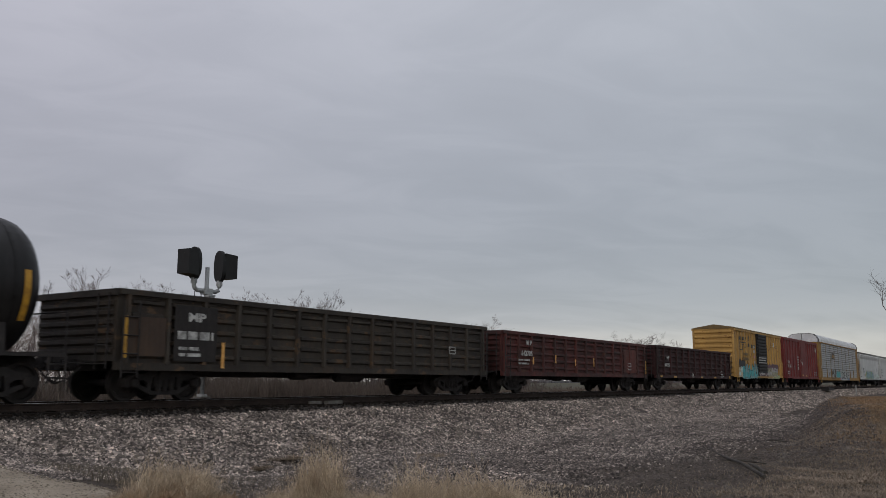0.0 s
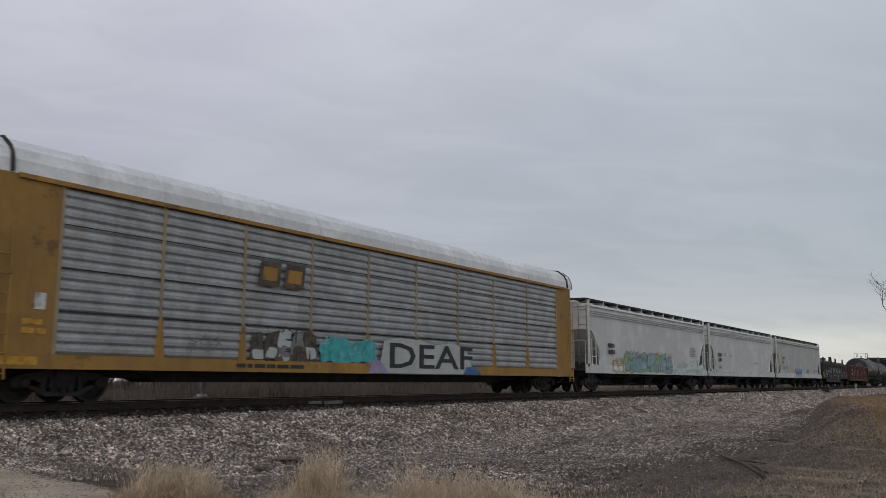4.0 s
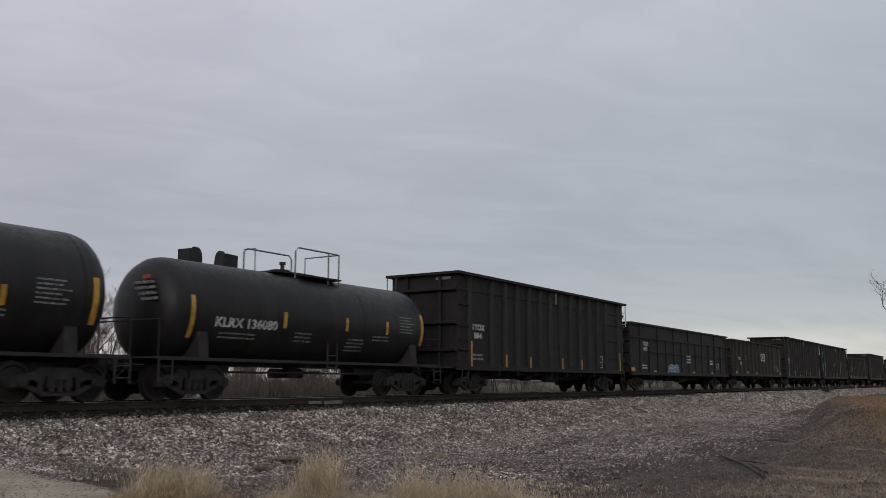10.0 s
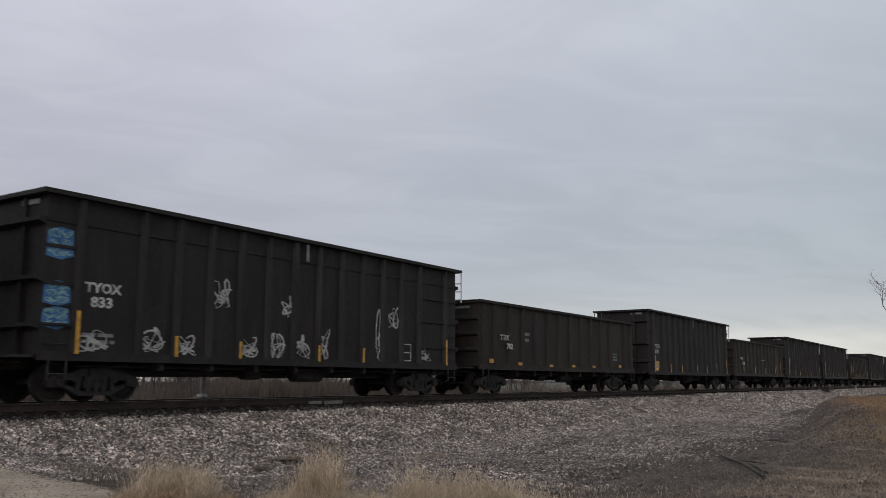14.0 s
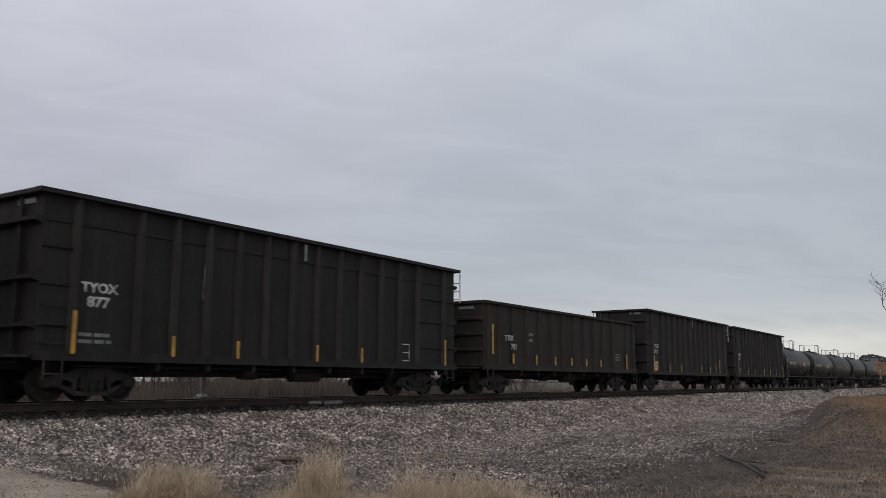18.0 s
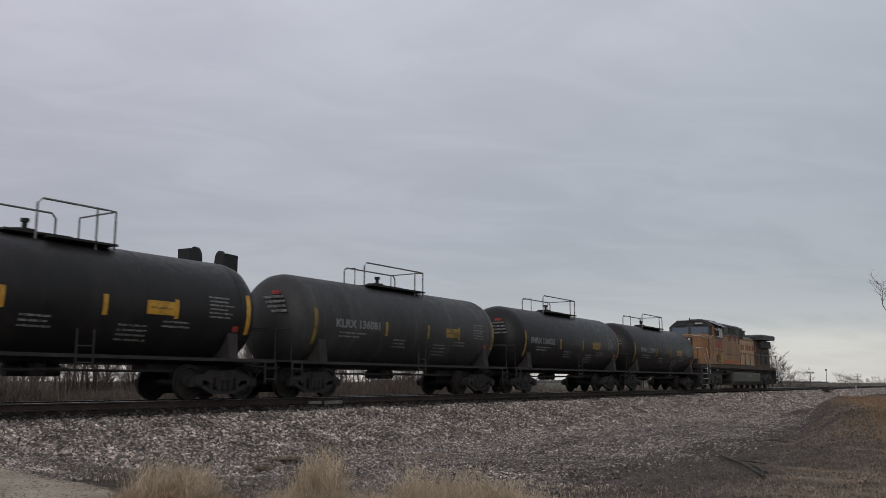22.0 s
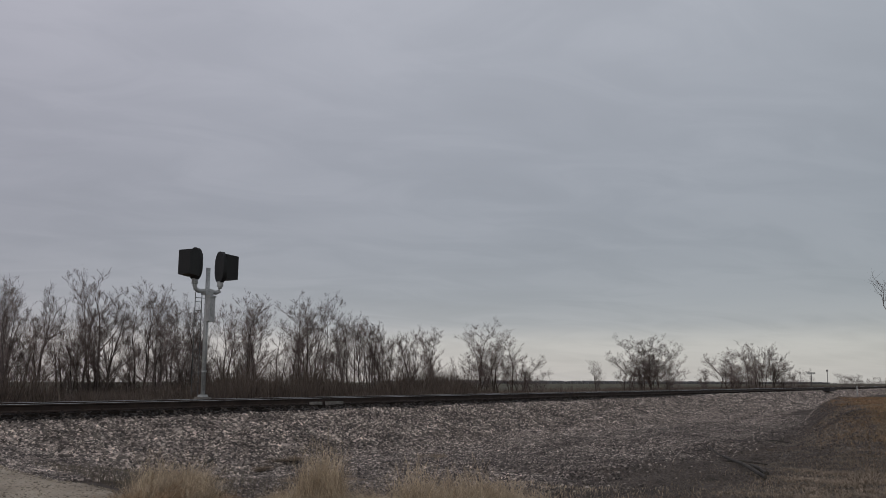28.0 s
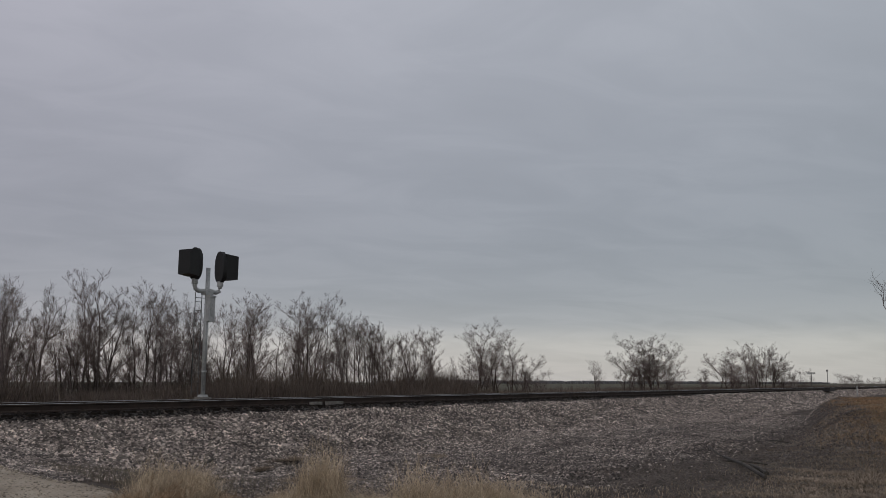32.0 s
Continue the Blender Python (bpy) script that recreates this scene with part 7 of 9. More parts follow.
    for z in (3.14, 3.33):
        part("lamp", Mesh().tube([(-9.55, -0.41, z), (-9.50, -0.41, z)], 0.075, 12), HEADLAMP, car, "round headlight lens")
    stripe = Mesh()
    pts = [(-9.40, -0.62, 3.58), (-9.12, -1.10, 3.55), (-8.85, -1.36, 3.42), (-8.6, -1.475, 3.36), (-8.2, -1.50, 3.50), (-7.72, -1.525, 3.72)]
    for p, q in zip(pts, pts[1:]):
        stripe.tube([p, q], 0.022, 5)
    part("nose_stripe", stripe, WHITE_MARK, car, "thin pale stripe along the nose")
    # cab
    cab = Mesh()
    cab.loft([[(x, -1.52, 1.7), (x, 1.52, 1.7), (x, 1.52, 4.26), (x, 0.95, 4.66), (x, -0.95, 4.66), (x, -1.52, 4.26)] for x in (-7.75, -5.45)])
    part("cab", cab, LOCO_YELLOW, car, "faded yellow cab")
    part("cab_roof", Mesh().loft([[(x, -w, z), (x, -w * 0.62, z + 0.44), (x, w * 0.62, z + 0.44), (x, w, z), (x, w * 0.6, z + 0.36), (x, -w * 0.6, z + 0.36)] for x, w, z in ((-7.92, 1.46, 4.26), (-7.6, 1.56, 4.30), (-5.3, 1.58, 4.32))]), LOCO_GREY, car, "grey cab roof")
    part("window_band", Mesh().loft([[(-8.04, -1.40, 3.68), (-8.04, 1.40, 3.68), (-7.70, 1.50, 3.68), (-7.70, -1.50, 3.68)], [(-7.88, -1.36, 4.34), (-7.88, 1.36, 4.34), (-7.60, 1.50, 4.34), (-7.60, -1.50, 4.34)],
                                     [(-7.85, -0.92, 4.66), (-7.85, 0.92, 4.66), (-7.60, 0.95, 4.68), (-7.60, -0.95, 4.68)]]), LOCO_GREY, car, "grey windscreen surround")
    for y0, y1 in ((-1.26, -0.10), (0.10, 1.26)):
        part("windscreen", Mesh().loft([[(-8.045, y0, 3.76), (-8.045, y1, 3.76), (-7.94, y1 * 0.97, 4.22), (-7.94, y0 * 0.97, 4.22)], [(-7.98, y0, 3.76), (-7.98, y1, 3.76), (-7.87, y1 * 0.97, 4.22), (-7.87, y0 * 0.97, 4.22)]]), SCREEN_GLASS, car, "windscreen with the sky's reflection in its tint")
    for y0, y1 in ((-1.05, -0.30), (0.30, 1.05)):
        part("number_board", Mesh().loft([[(-7.96, y0, 4.36), (-7.96, y1, 4.36), (-7.8, y1, 4.36), (-7.8, y0, 4.36)], [(-7.92, y0 * 0.9, 4.60), (-7.92, y1 * 0.9, 4.60), (-7.8, y1 * 0.9, 4.60), (-7.8, y0 * 0.9, 4.60)]]), BLACK_MARK, car, "black number board")
    part("board_figures", Mesh().box(-7.962, -7.945, -0.88, -0.72, 4.43, 4.53).box(-7.962, -7.945, -0.69, -0.53, 4.43, 4.53).box(-7.962, -7.945, -0.50, -0.36, 4.43, 4.53), WHITE_MARK, car, "white figures")
    part("windscreen_wiper", Mesh().tube([(-8.05, -0.8, 3.64), (-7.99, -0.95, 4.02)], 0.012, 5), RUBBER, car)
    part("side_window_band", Mesh().box(-7.35, -5.5, -1.535, -1.52, 3.45, 4.28), LOCO_GREY, car, "grey window surround")
    for x0, x1 in ((-7.22, -6.86), (-6.72, -6.16), (-6.10, -5.58)):
        part("side_window", Mesh().box(x0, x1, -1.548, -1.538, 3.56, 4.18), DARK_GLASS, car, "dark cab side window")
    part("window_frame", Mesh().box(-6.76, -6.72, -1.56, -1.538, 3.50, 4.22).box(-6.16, -6.10, -1.56, -1.538, 3.50, 4.22), ALUMINIUM, car)
    part("awning", Mesh().loft([[(-7.75, -1.10, 4.64), (-5.55, -1.10, 4.66), (-5.45, -1.82, 4.27), (-7.35, -1.82, 4.30)], [(-7.75, -1.10, 4.665), (-5.55, -1.10, 4.685), (-5.45, -1.82, 4.295), (-7.35, -1.82, 4.325)]]), GALVANISED, car, "pale metal window awning")
    part("awning_seam", Mesh().tube([(-6.5, -1.12, 4.675), (-6.4, -1.81, 4.32)], 0.014, 5), GRAB, car)
    for x in (-7.2, -5.6):
        part("awning_stay", Mesh().tube([(x, -1.78, 4.30), (x, -1.54, 4.05)], 0.014, 5), GRAB, car)
    part("mirror", Mesh().box(-7.30, -7.26, -1.78, -1.55, 3.6, 4.0), TRUCK, car)
    part("roof_antenna", Mesh().box(-6.6, -5.9, -0.4, 0.4, 4.76, 4.86).tube([(-7.0, 0.3, 4.7), (-7.0, 0.3, 4.95)], 0.04, 6), LOCO_GREY, car)
    lettering(car, "6473", -7.46, 2.80, 0.54, LOCO_RED, y=-1.535, wide=1.22, label="large red road number")
    part("sill_line", Mesh().box(-7.5, -5.42, -1.545, -1.52, 2.60, 2.63), LOCO_GREY, car, "thin dark line")
    part("battery_door", Mesh().box(-6.72, -5.45, -1.56, -1.52, 1.86, 2.52), LOCO_YELLOW, car, "yellow locker door")
    part("locker_seam", Mesh().box(-6.42, -6.38, -1.566, -1.56, 1.9, 2.5).box(-6.70, -6.45, -1.566, -1.56, 1.98, 2.38), LOCO_GREY, car, "dark locker vent")
    part("door_vent", Mesh().box(-7.2, -6.85, -1.55, -1.52, 1.85, 2.35), LOCO_GREY, car)
    part("bright_door", Mesh().box(-6.30, -5.5, -1.575, -1.561, 1.9, 2.5), paint("fresh yellow paint", (0.36, 0.215, 0.04), (0.26, 0.14, 0.045), None, 0.4, grime=((0.19, 0.10, 0.035), 0.5)), car, "fresh yellow door")
    part("nose_handrail", Mesh().tube([(-8.75, -1.47, 3.05), (-8.75, -1.53, 3.05), (-8.25, -1.55, 3.08), (-8.25, -1.50, 3.08)], 0.018, 5), GRAB, car)
    part("nose_seam", Mesh().box(-8.70, -8.68, -1.488, -1.45, 1.75, 3.4), LOCO_GREY, car)
    for z in (2.0, 2.35, 2.7):
        part("door_hinge", Mesh().box(-9.56, -9.50, -0.12, -0.05, z, z + 0.12), LOCO_GREY, car)
    # equipment cabinet behind the cab, full width on this side
    part("equipment_cabinet", Mesh().box(-5.42, -0.95, -1.50, 1.0, 1.75, 3.84), LOCO_YELLOW, car, "yellow equipment cabinet")
    part("cabinet_sill", Mesh().box(-5.42, -0.95, -1.52, -1.42, 1.62, 1.76), TRUCK, car)
    part("cabinet_line", Mesh().box(-5.2, -1.3, -1.512, -1.50, 2.42, 2.47), LOCO_GREY, car)
    part("cabinet_stripe", Mesh().box(-5.42, -1.0, -1.508, -1.50, 3.68, 3.76), FLAKED_RED, car, "flaking red stripe")
    part("cabinet_stripe", Mesh().box(-5.42, -1.0, -1.508, -1.50, 1.78, 2.06), LOCO_ORANGE, car, "scorched orange stripe")
    up = part("upper_cabinet", Mesh().prism_x([(-1.49, 3.84), (-1.46, 4.46), (-1.1, 4.66), (1.1, 4.66), (1.46, 4.46), (1.49, 3.84)], -5.42, 0.25), LOCO_GREY, car, "grey upper cabinet with intakes")
    for x in (-5.1, -3.75, -2.8, -1.9):
        part("intake", Mesh().box(x, x + 0.75, -1.50, -1.47, 3.92, 4.36), TRUCK if x in (-3.75, -2.8) else LOCO_TANK, up, "dark intake grille")
    part("intake", Mesh().box(-0.75, 0.15, -1.50, -1.46, 3.70, 4.36), TRUCK, up, "dark intake grille")
    part("cabinet_rail", Mesh().tube([(-5.2, -1.56, 3.86), (-1.2, -1.56, 3.86)], 0.018, 5).tube([(-5.3, -1.50, 4.48), (0.2, -1.50, 4.48)], 0.018, 5).tube([(-3.6, -1.56, 3.88), (-3.6, -1.53, 3.45)], 0.03, 5).tube([(-2.3, -1.56, 3.88), (-2.3, -1.53, 3.45)], 0.03, 5).tube([(-1.2, -1.56, 3.88), (-1.2, -1.53, 3.3)], 0.03, 5), GRAB, car)
    # hood
    part("hood", Mesh().prism_x([(-0.98, 1.66), (-0.98, 3.85), (-0.80, 4.05), (0.80, 4.05), (0.98, 3.85), (0.98, 1.66)], -0.95, 10.25), LOCO_YELLOW, car, "weathered yellow engine hood")
    door = Mesh().box(0.0, 0.58, -1.0, -0.98, 1.85, 3.7).data("hood_door")
    door.materials.append(LOCO_PALE)
    for k in range(7):
        part("hood_door", door, LOCO_PALE, car, "bleached peeling hood door", at=pose(0.95 + k * 0.62, 0, 0))
    for k in range(8):
        part("door_seam", Mesh().box(0.905 + k * 0.62, 0.94 + k * 0.62, -0.996, -0.97, 1.8, 3.72), TRUCK, car)
    part("hood_stain", Mesh().box(5.5, 6.42, -0.999, -0.97, 1.8, 3.8), LOCO_SOOTY, car, "sooty stained hood panel")
    part("hood_sill", Mesh().box(-0.9, 10.2, -1.04, -0.97, 1.66, 1.8), LOCO_SOOTY, car)
    latch = Mesh().box(0.48, 0.54, -1.015, -1.0, 2.6, 2.75).data("latch")
    for k in range(10):
        part("latch", latch, TRUCK, car, at=pose(0.33 + k * 0.62, 0, 0))
    # a name that is not written out: plain red shapes
    for k in range(13):
        if k != 5:
            part("name_bar", plate(-0.20 + k * 0.50, 0.16 + k * 0.50 - (0.2 if k in (2, 9, 11) else 0.0), 2.96, 3.36, -1.004 if k > 1 else -0.985), FLAKED_RED, car, "plain faded red name shape")
    part("hood_roof", Mesh().prism_x([(-1.0, 3.80), (-0.80, 4.08), (0.80, 4.08), (1.0, 3.80), (0.95, 3.80), (0.0, 3.98), (-0.95, 3.80)], 0.55, 10.3), LOCO_GREY, car, "grey hood roof")
    part("exhaust", Mesh().box(4.0, 4.95, -0.45, 0.45, 4.05, 4.54).box(3.92, 5.03, -0.5, 0.5, 4.54, 4.60), LOCO_GREY, car, "dark exhaust stack")
    horn = Mesh()
    for d in (-1, 1):
        horn.tube([(2.95, -0.1, 4.57), (2.95 + d * 0.28, -0.1, 4.59), (2.95 + d * 0.42, -0.1, 4.59)], 0.05, 8, taper=[0.035, 0.05, 0.11])
    horn.tube([(2.95, 0.12, 4.57), (3.25, 0.12, 4.59), (3.38, 0.12, 4.59)], 0.05, 8, taper=[0.03, 0.05, 0.1]).tube([(2.95, -0.1, 4.05), (2.95, -0.1, 4.58)], 0.03, 6)
    part("horn", horn, TRUCK, car, "black air horn cluster")
    # radiator with overhanging wings
    part("radiator", Mesh().loft([[(x, -w, lo), (x, w, lo), (x, w, hi - 0.10), (x, w * 0.9, hi), (x, -w * 0.9, hi), (x, -w, hi - 0.10)]
                                  for x, w, lo, hi in ((4.9, 0.82, 3.85, 4.16), (6.7, 1.46, 3.92, 4.36), (half - 0.7, 1.5, 3.98, 4.42), (half - 0.30, 1.5, 4.12, 4.42))]), LOCO_GREY, car, "dark overhanging radiator housing")
    part("radiator_core", Mesh().box(6.6, 10.1, -1.28, 1.28, 3.30, 3.88), TRUCK, car, "dark radiator grille")
    part("radiator_cab", Mesh().box(6.4, 10.25, -1.05, 1.05, 1.66, 3.5), LOCO_SOOTY, car, "soot-stained yellow rear body")
    for x in (6.7, 7.25, 8.3, 8.85, 9.4):
        part("grille", Mesh().box(x, x + 0.42, -1.075, -1.05, 1.95, 3.0), TRUCK, car, "dark louvred grille")
    part("rear_panel", Mesh().box(7.75, 8.2, -1.08, -1.05, 2.2, 3.1), LOCO_SOOTY, car)
    # handrails
    for x in np.linspace(-0.9, half - 0.35, 9):
        part("stanchion", Mesh().tube([(float(x), -1.5, 1.62), (float(x), -1.5, 2.66)], 0.022, 6), GRAB, car)
        part("stanchion", Mesh().tube([(float(x), 1.5, 1.62), (float(x), 1.5, 2.66)], 0.022, 6), GRAB, car)
    for y in (-1.5, 1.5):
        part("handrail", Mesh().tube([(-1.0, y, 2.72), (-0.9, y, 2.66), (half - 0.35, y, 2.66)], 0.022, 6), GRAB, car)
    for x, y in ((half - 0.05, -1.45), (half - 0.05, -0.9), (half - 0.05, 0.9), (half - 0.05, 1.45)):
        part("end_stanchion", Mesh().tube([(x, y, 1.5), (x, y, 2.75)], 0.03, 6), GRAB, car)
    for z in (2.2, 2.72):
        part("end_rail", Mesh().tube([(half - 0.05, -1.45, z), (half - 0.05, -0.9, z)], 0.022, 6), GRAB_LIGHT, car)
        part("end_rail", Mesh().tube([(half - 0.05, 0.9, z), (half - 0.05, 1.45, z)], 0.022, 6), GRAB_LIGHT, car)
    part("end_plate", Mesh().box(half - 0.1, half + 0.06, -1.5, 1.5, 0.62, 1.62), TRUCK, car)
    for z in (0.42, 0.78, 1.14, 1.48):
        part("rear_step", Mesh().box(half - 0.62, half - 0.02, -1.53, -1.18, z, z + 0.035), GRAB_LIGHT, car, "white-edged step")
        part("rear_step", Mesh().box(half - 0.62, half - 0.02, 1.18, 1.53, z, z + 0.035), GRAB_LIGHT, car, "white-edged step")
    part("rear_step_plate", Mesh().box(half - 0.72, half - 0.64, -1.5, 1.5, 0.36, 1.5), TRUCK, car)
    part("rear_grab_rail", Mesh().tube([(half - 0.6, -1.54, 2.35), (half - 0.62, -1.55, 1.0)], 0.024, 6), GRAB_LIGHT, car)
    part("rear_grab_rail", Mesh().tube([(half - 0.02, -1.54, 2.35), (half - 0.02, -1.55, 1.0)], 0.024, 6), GRAB_LIGHT, car)
    part("rear_hose", Mesh().tube([(half, -0.9, 1.5), (half + 0.28, -0.95, 1.3), (half + 0.32, -1.0, 1.75), (half + 0.05, -1.1, 2.1)], 0.03, 6), GRAB, car)
    # front end
    fore = half - 0.3
    part("front_platform", Mesh().box(-fore + 0.15, -8.9, -1.45, 1.45, 1.42, 1.58), TRUCK, car)
    part("pilot", Mesh().loft([[(-fore + 0.45, -1.35, 0.18), (-fore + 0.45, 1.35, 0.18), (-fore + 0.25, 1.4, 1.42), (-fore + 0.25, -1.4, 1.42)], [(-fore + 0.75, -1.35, 0.18), (-fore + 0.75, 1.35, 0.18), (-fore + 0.75, 1.4, 1.42), (-fore + 0.75, -1.4, 1.42)]]), TRUCK, car, "black pilot plate")
    part("step_well", Mesh().box(-10.2, -9.15, -1.15, 1.15, 0.35, 1.5), TRUCK, car)
    part("skirt", Mesh().box(-9.25, -8.85, -1.5, -1.2, 0.35, 1.5), LOCO_TRUCK, car, "dusty olive step side plate")
    for z in (0.34, 0.70, 1.05, 1.38):
        part("step", Mesh().box(-9.72, -9.27, -1.52, -1.16, z, z + 0.03), GRAB_LIGHT, car, "white-edged step")
    part("grab_rail", Mesh().tube([(-10.45, -1.1, 2.72), (-9.98, -1.40, 2.72), (-9.94, -1.44, 2.52), (-9.50, -1.53, 1.75), (-9.46, -1.53, 1.15)], 0.02, 6), WHITE_MARK, car, "white step handrail")
    part("grab_rail", Mesh().tube([(-9.36, -1.5, 2.72), (-9.36, -1.55, 2.35), (-8.98, -1.56, 1.75), (-8.98, -1.56, 1.05)], 0.02, 6), WHITE_MARK, car, "white step handrail")
    for y in (-1.2, -0.6, 0.6, 1.2):
        part("front_stanchion", Mesh().tube([(-fore + 0.35, y, 1.55), (-fore + 0.35, y, 2.65)], 0.03, 6), GRAB, car)
    part("front_rail", Mesh().tube([(-fore + 0.35, -1.2, 2.6), (-fore + 0.35, -0.6, 2.6)], 0.02, 6).tube([(-fore + 0.35, 0.6, 2.6), (-fore + 0.35, 1.2, 2.6)], 0.02, 6), GRAB, car)
    part("cable_box", Mesh().box(-fore + 0.3, -fore + 0.5, -1.2, -0.85, 1.7, 2.0), TRUCK, car)
    for x in (-6.95,):
        part("ditch_light", Mesh().tube([(x, -1.45, 1.3), (x, -1.52, 1.3)], 0.03, 8), HEADLAMP, car)
    part("brake_pipe", Mesh().tube([(-7, -1.35, 1.3), (9, -1.35, 1.3)], 0.04, 6).tube([(-8.6, -1.4, 1.45), (9.5, -1.4, 1.42)], 0.06, 6), TRUCK, car)


FLAKED_RED = mat_of("flaking red paint", [(0.40, (0.22, 0.13, 0.07)), (0.47, (0.19, 0.05, 0.04)), (0.65, (0.235, 0.035, 0.032))], 5, rough=0.75, bump=0)
# bluer and paler than DARK_GLASS: part of the sky's reflection is base colour
SCREEN_GLASS = glow_free_glass("windscreen glass with sky blue in its tint", (0.075, 0.098, 0.125), 0.05)
SCREEN_GLASS.node_tree.nodes["Principled BSDF"].inputs["Specular IOR Level"].default_value = 0.45
LOCO_TRUCK = mat_of("dusty grey truck casting", [(0.3, (0.015, 0.0135, 0.013)), (0.55, (0.034, 0.030, 0.027)), (0.8, (0.062, 0.055, 0.049))], 3, rough=0.85, bump=0.2, fine=25)
locomotive()


# ---- track details ----
_rng = random.Random(5)
tie_me = Mesh().box(-0.115, 0.115, -1.32, 1.32, -0.40, -0.185).data("tie")
tie_me.materials.append(TIE)
for k in range(280):
    part("tie", tie_me, TIE, track, at=pose(3 + k * 0.5, _rng.uniform(-0.05, 0.05), _rng.uniform(-0.012, 0.006), 0, 0, _rng.uniform(-1.2, 1.2)))
rest = Mesh()
for k in range(900):
    x = 143 + k * 0.5
    rest.box(x - 0.115, x + 0.115, -1.32, 1.32, -0.40, -0.187)
for k in range(120):
    x = 2.5 - k * 0.5
    rest.box(x - 0.115, x + 0.115, -1.32, 1.32, -0.40, -0.187)
tagged(part("distant_ties", rest, TIE, track), kind="stuff")
clip = Mesh().box(-0.09, 0.09, -0.14, 0.14, -0.185, -0.165).box(-0.02, 0.02, -0.105, -0.07, -0.165, -0.135).data("tie_plate")
for k in range(0, 120):
    part("tie_plate", clip, RAIL_SIDE, track, at=pose(3 + k * 0.5, -0.7525, 0))
joint = thing("rail_joint", "bolted rail joint with pale concrete tie ends", "rail joint")
joint.matrix_basis = pose(20.4, 0, 0)
part("joint_bar", Mesh().box(-0.42, 0.42, -0.80, -0.765, -0.13, -0.05), RAIL_SIDE, joint)
for x0, x1 in ((-0.95, -0.55), (-0.25, 0.42)):
    part("tie_end", Mesh().box(x0, x1, -1.06, -0.90, -0.34, -0.10), CONCRETE, joint, "pale concrete block")
for k in range(4):
    part("bolt", Mesh().tube([(-0.33 + k * 0.22, -0.80, -0.09), (-0.33 + k * 0.22, -0.83, -0.09)], 0.02, 6), RAIL_SIDE, joint)

# ---- signal: mast with two hooded heads facing both ways along the line ----
sig = thing("railway_signal", "silver signal mast with two black hooded heads", "railway signal", at=pose(20.15, 4.5, -0.25))
part("foundation", Mesh().prism_z([(-0.24, -0.24), (0.24, -0.24), (0.24, 0.24), (-0.24, 0.24)], -0.4, 0.16).box(-0.2, 0.2, -0.2, 0.2, 0.16, 0.22), CONCRETE, sig, "pale concrete foundation")
part("mast", Mesh().tube([(0, 0, 0.2), (0, 0, 4.60)], 0.074, 16), ALUMINIUM, sig, smooth=True)
part("mast_collar", Mesh().tube([(0, 0, 0.22), (0, 0, 0.30)], 0.17, 16).tube([(0, 0, 1.05), (0, 0, 1.1)], 0.105, 16).tube([(0, 0, 2.78), (0, 0, 2.84)], 0.105, 16), ALUMINIUM, sig)
part("junction_box", Mesh().box(-0.09, 0.15, -0.25, -0.07, 2.75, 3.58).box(-0.11, 0.17, -0.27, -0.05, 3.58, 3.64), ALUMINIUM, sig, "grey junction box")
arm = Mesh()
for s in (-1, 1):
    arm.tube([(s * 0.05, 0, 3.78), (s * 0.40, 0, 3.78), (s * 0.52, 0, 3.84), (s * 0.56, 0, 3.95), (s * 0.56, 0, 4.16)], 0.075, 12)
    arm.tube([(s * 0.56, 0, 4.0), (s * 0.56, 0, 4.1)], 0.11, 12)
arm.box(-0.16, 0.16, -0.13, 0.13, 3.66, 3.86)
part("bracket", arm, ALUMINIUM, sig)
part("mast_ladder", ladder_mesh(-0.42, 0.10, 0.3, 3.75, 0.28, 0.30, 0.011), GRAB, sig)
part("ladder_stay", Mesh().tube([(-0.42, 0.10, 3.55), (0, 0, 3.55)], 0.012, 5).tube([(-0.42, 0.10, 1.8), (0, 0, 1.8)], 0.012, 5), GRAB, sig)
for s, turn_z in ((-1, 8), (1, -6)):
    # an oval background plate across the line, a hood box on its face
    oval = []
    for k in range(28):
        a_ = 2 * math.pi * k / 28
        c_, s_ = math.cos(a_), math.sin(a_)
        oval.append((0.26 * c_, 0.56 * (abs(s_) ** 0.75) * (1 if s_ > 0 else -1)))
    at = pose(s * 0.56, 0, 4.68, 0, 0, turn_z)
    hd = part("signal_head", Mesh().prism_x(oval, -0.07, 0.07), SIGNAL_BLACK, sig, "black oval signal background", at=at)
    hood = Mesh()
    hood.loft([[(s * x, -0.25, -0.44 + 0.01 * i), (s * x, 0.25, -0.44 + 0.01 * i), (s * x, 0.25, 0.46 - 0.01 * i), (s * x, -0.25, 0.46 - 0.01 * i)] for i, x in ((0, 0.07), (4, 0.56))])
    part("hood", hood, SIGNAL_BLACK, hd, "black lamp hood box")
    # lenses sit at the hood's face; its shade over them is their black colour
    for z in (-0.26, 0.0, 0.26):
        part("lens", Mesh().tube([(s * 0.545, 0, z * 0.85), (s * 0.562, 0, z * 0.85)], 0.075, 12), SIGNAL_BLACK, hd, "unlit signal lens, coloured black as if shaded by its hood")
    part("head_mount", Mesh().tube([(0, 0, -0.62), (0, 0, -0.50)], 0.10, 10), ALUMINIUM, hd)

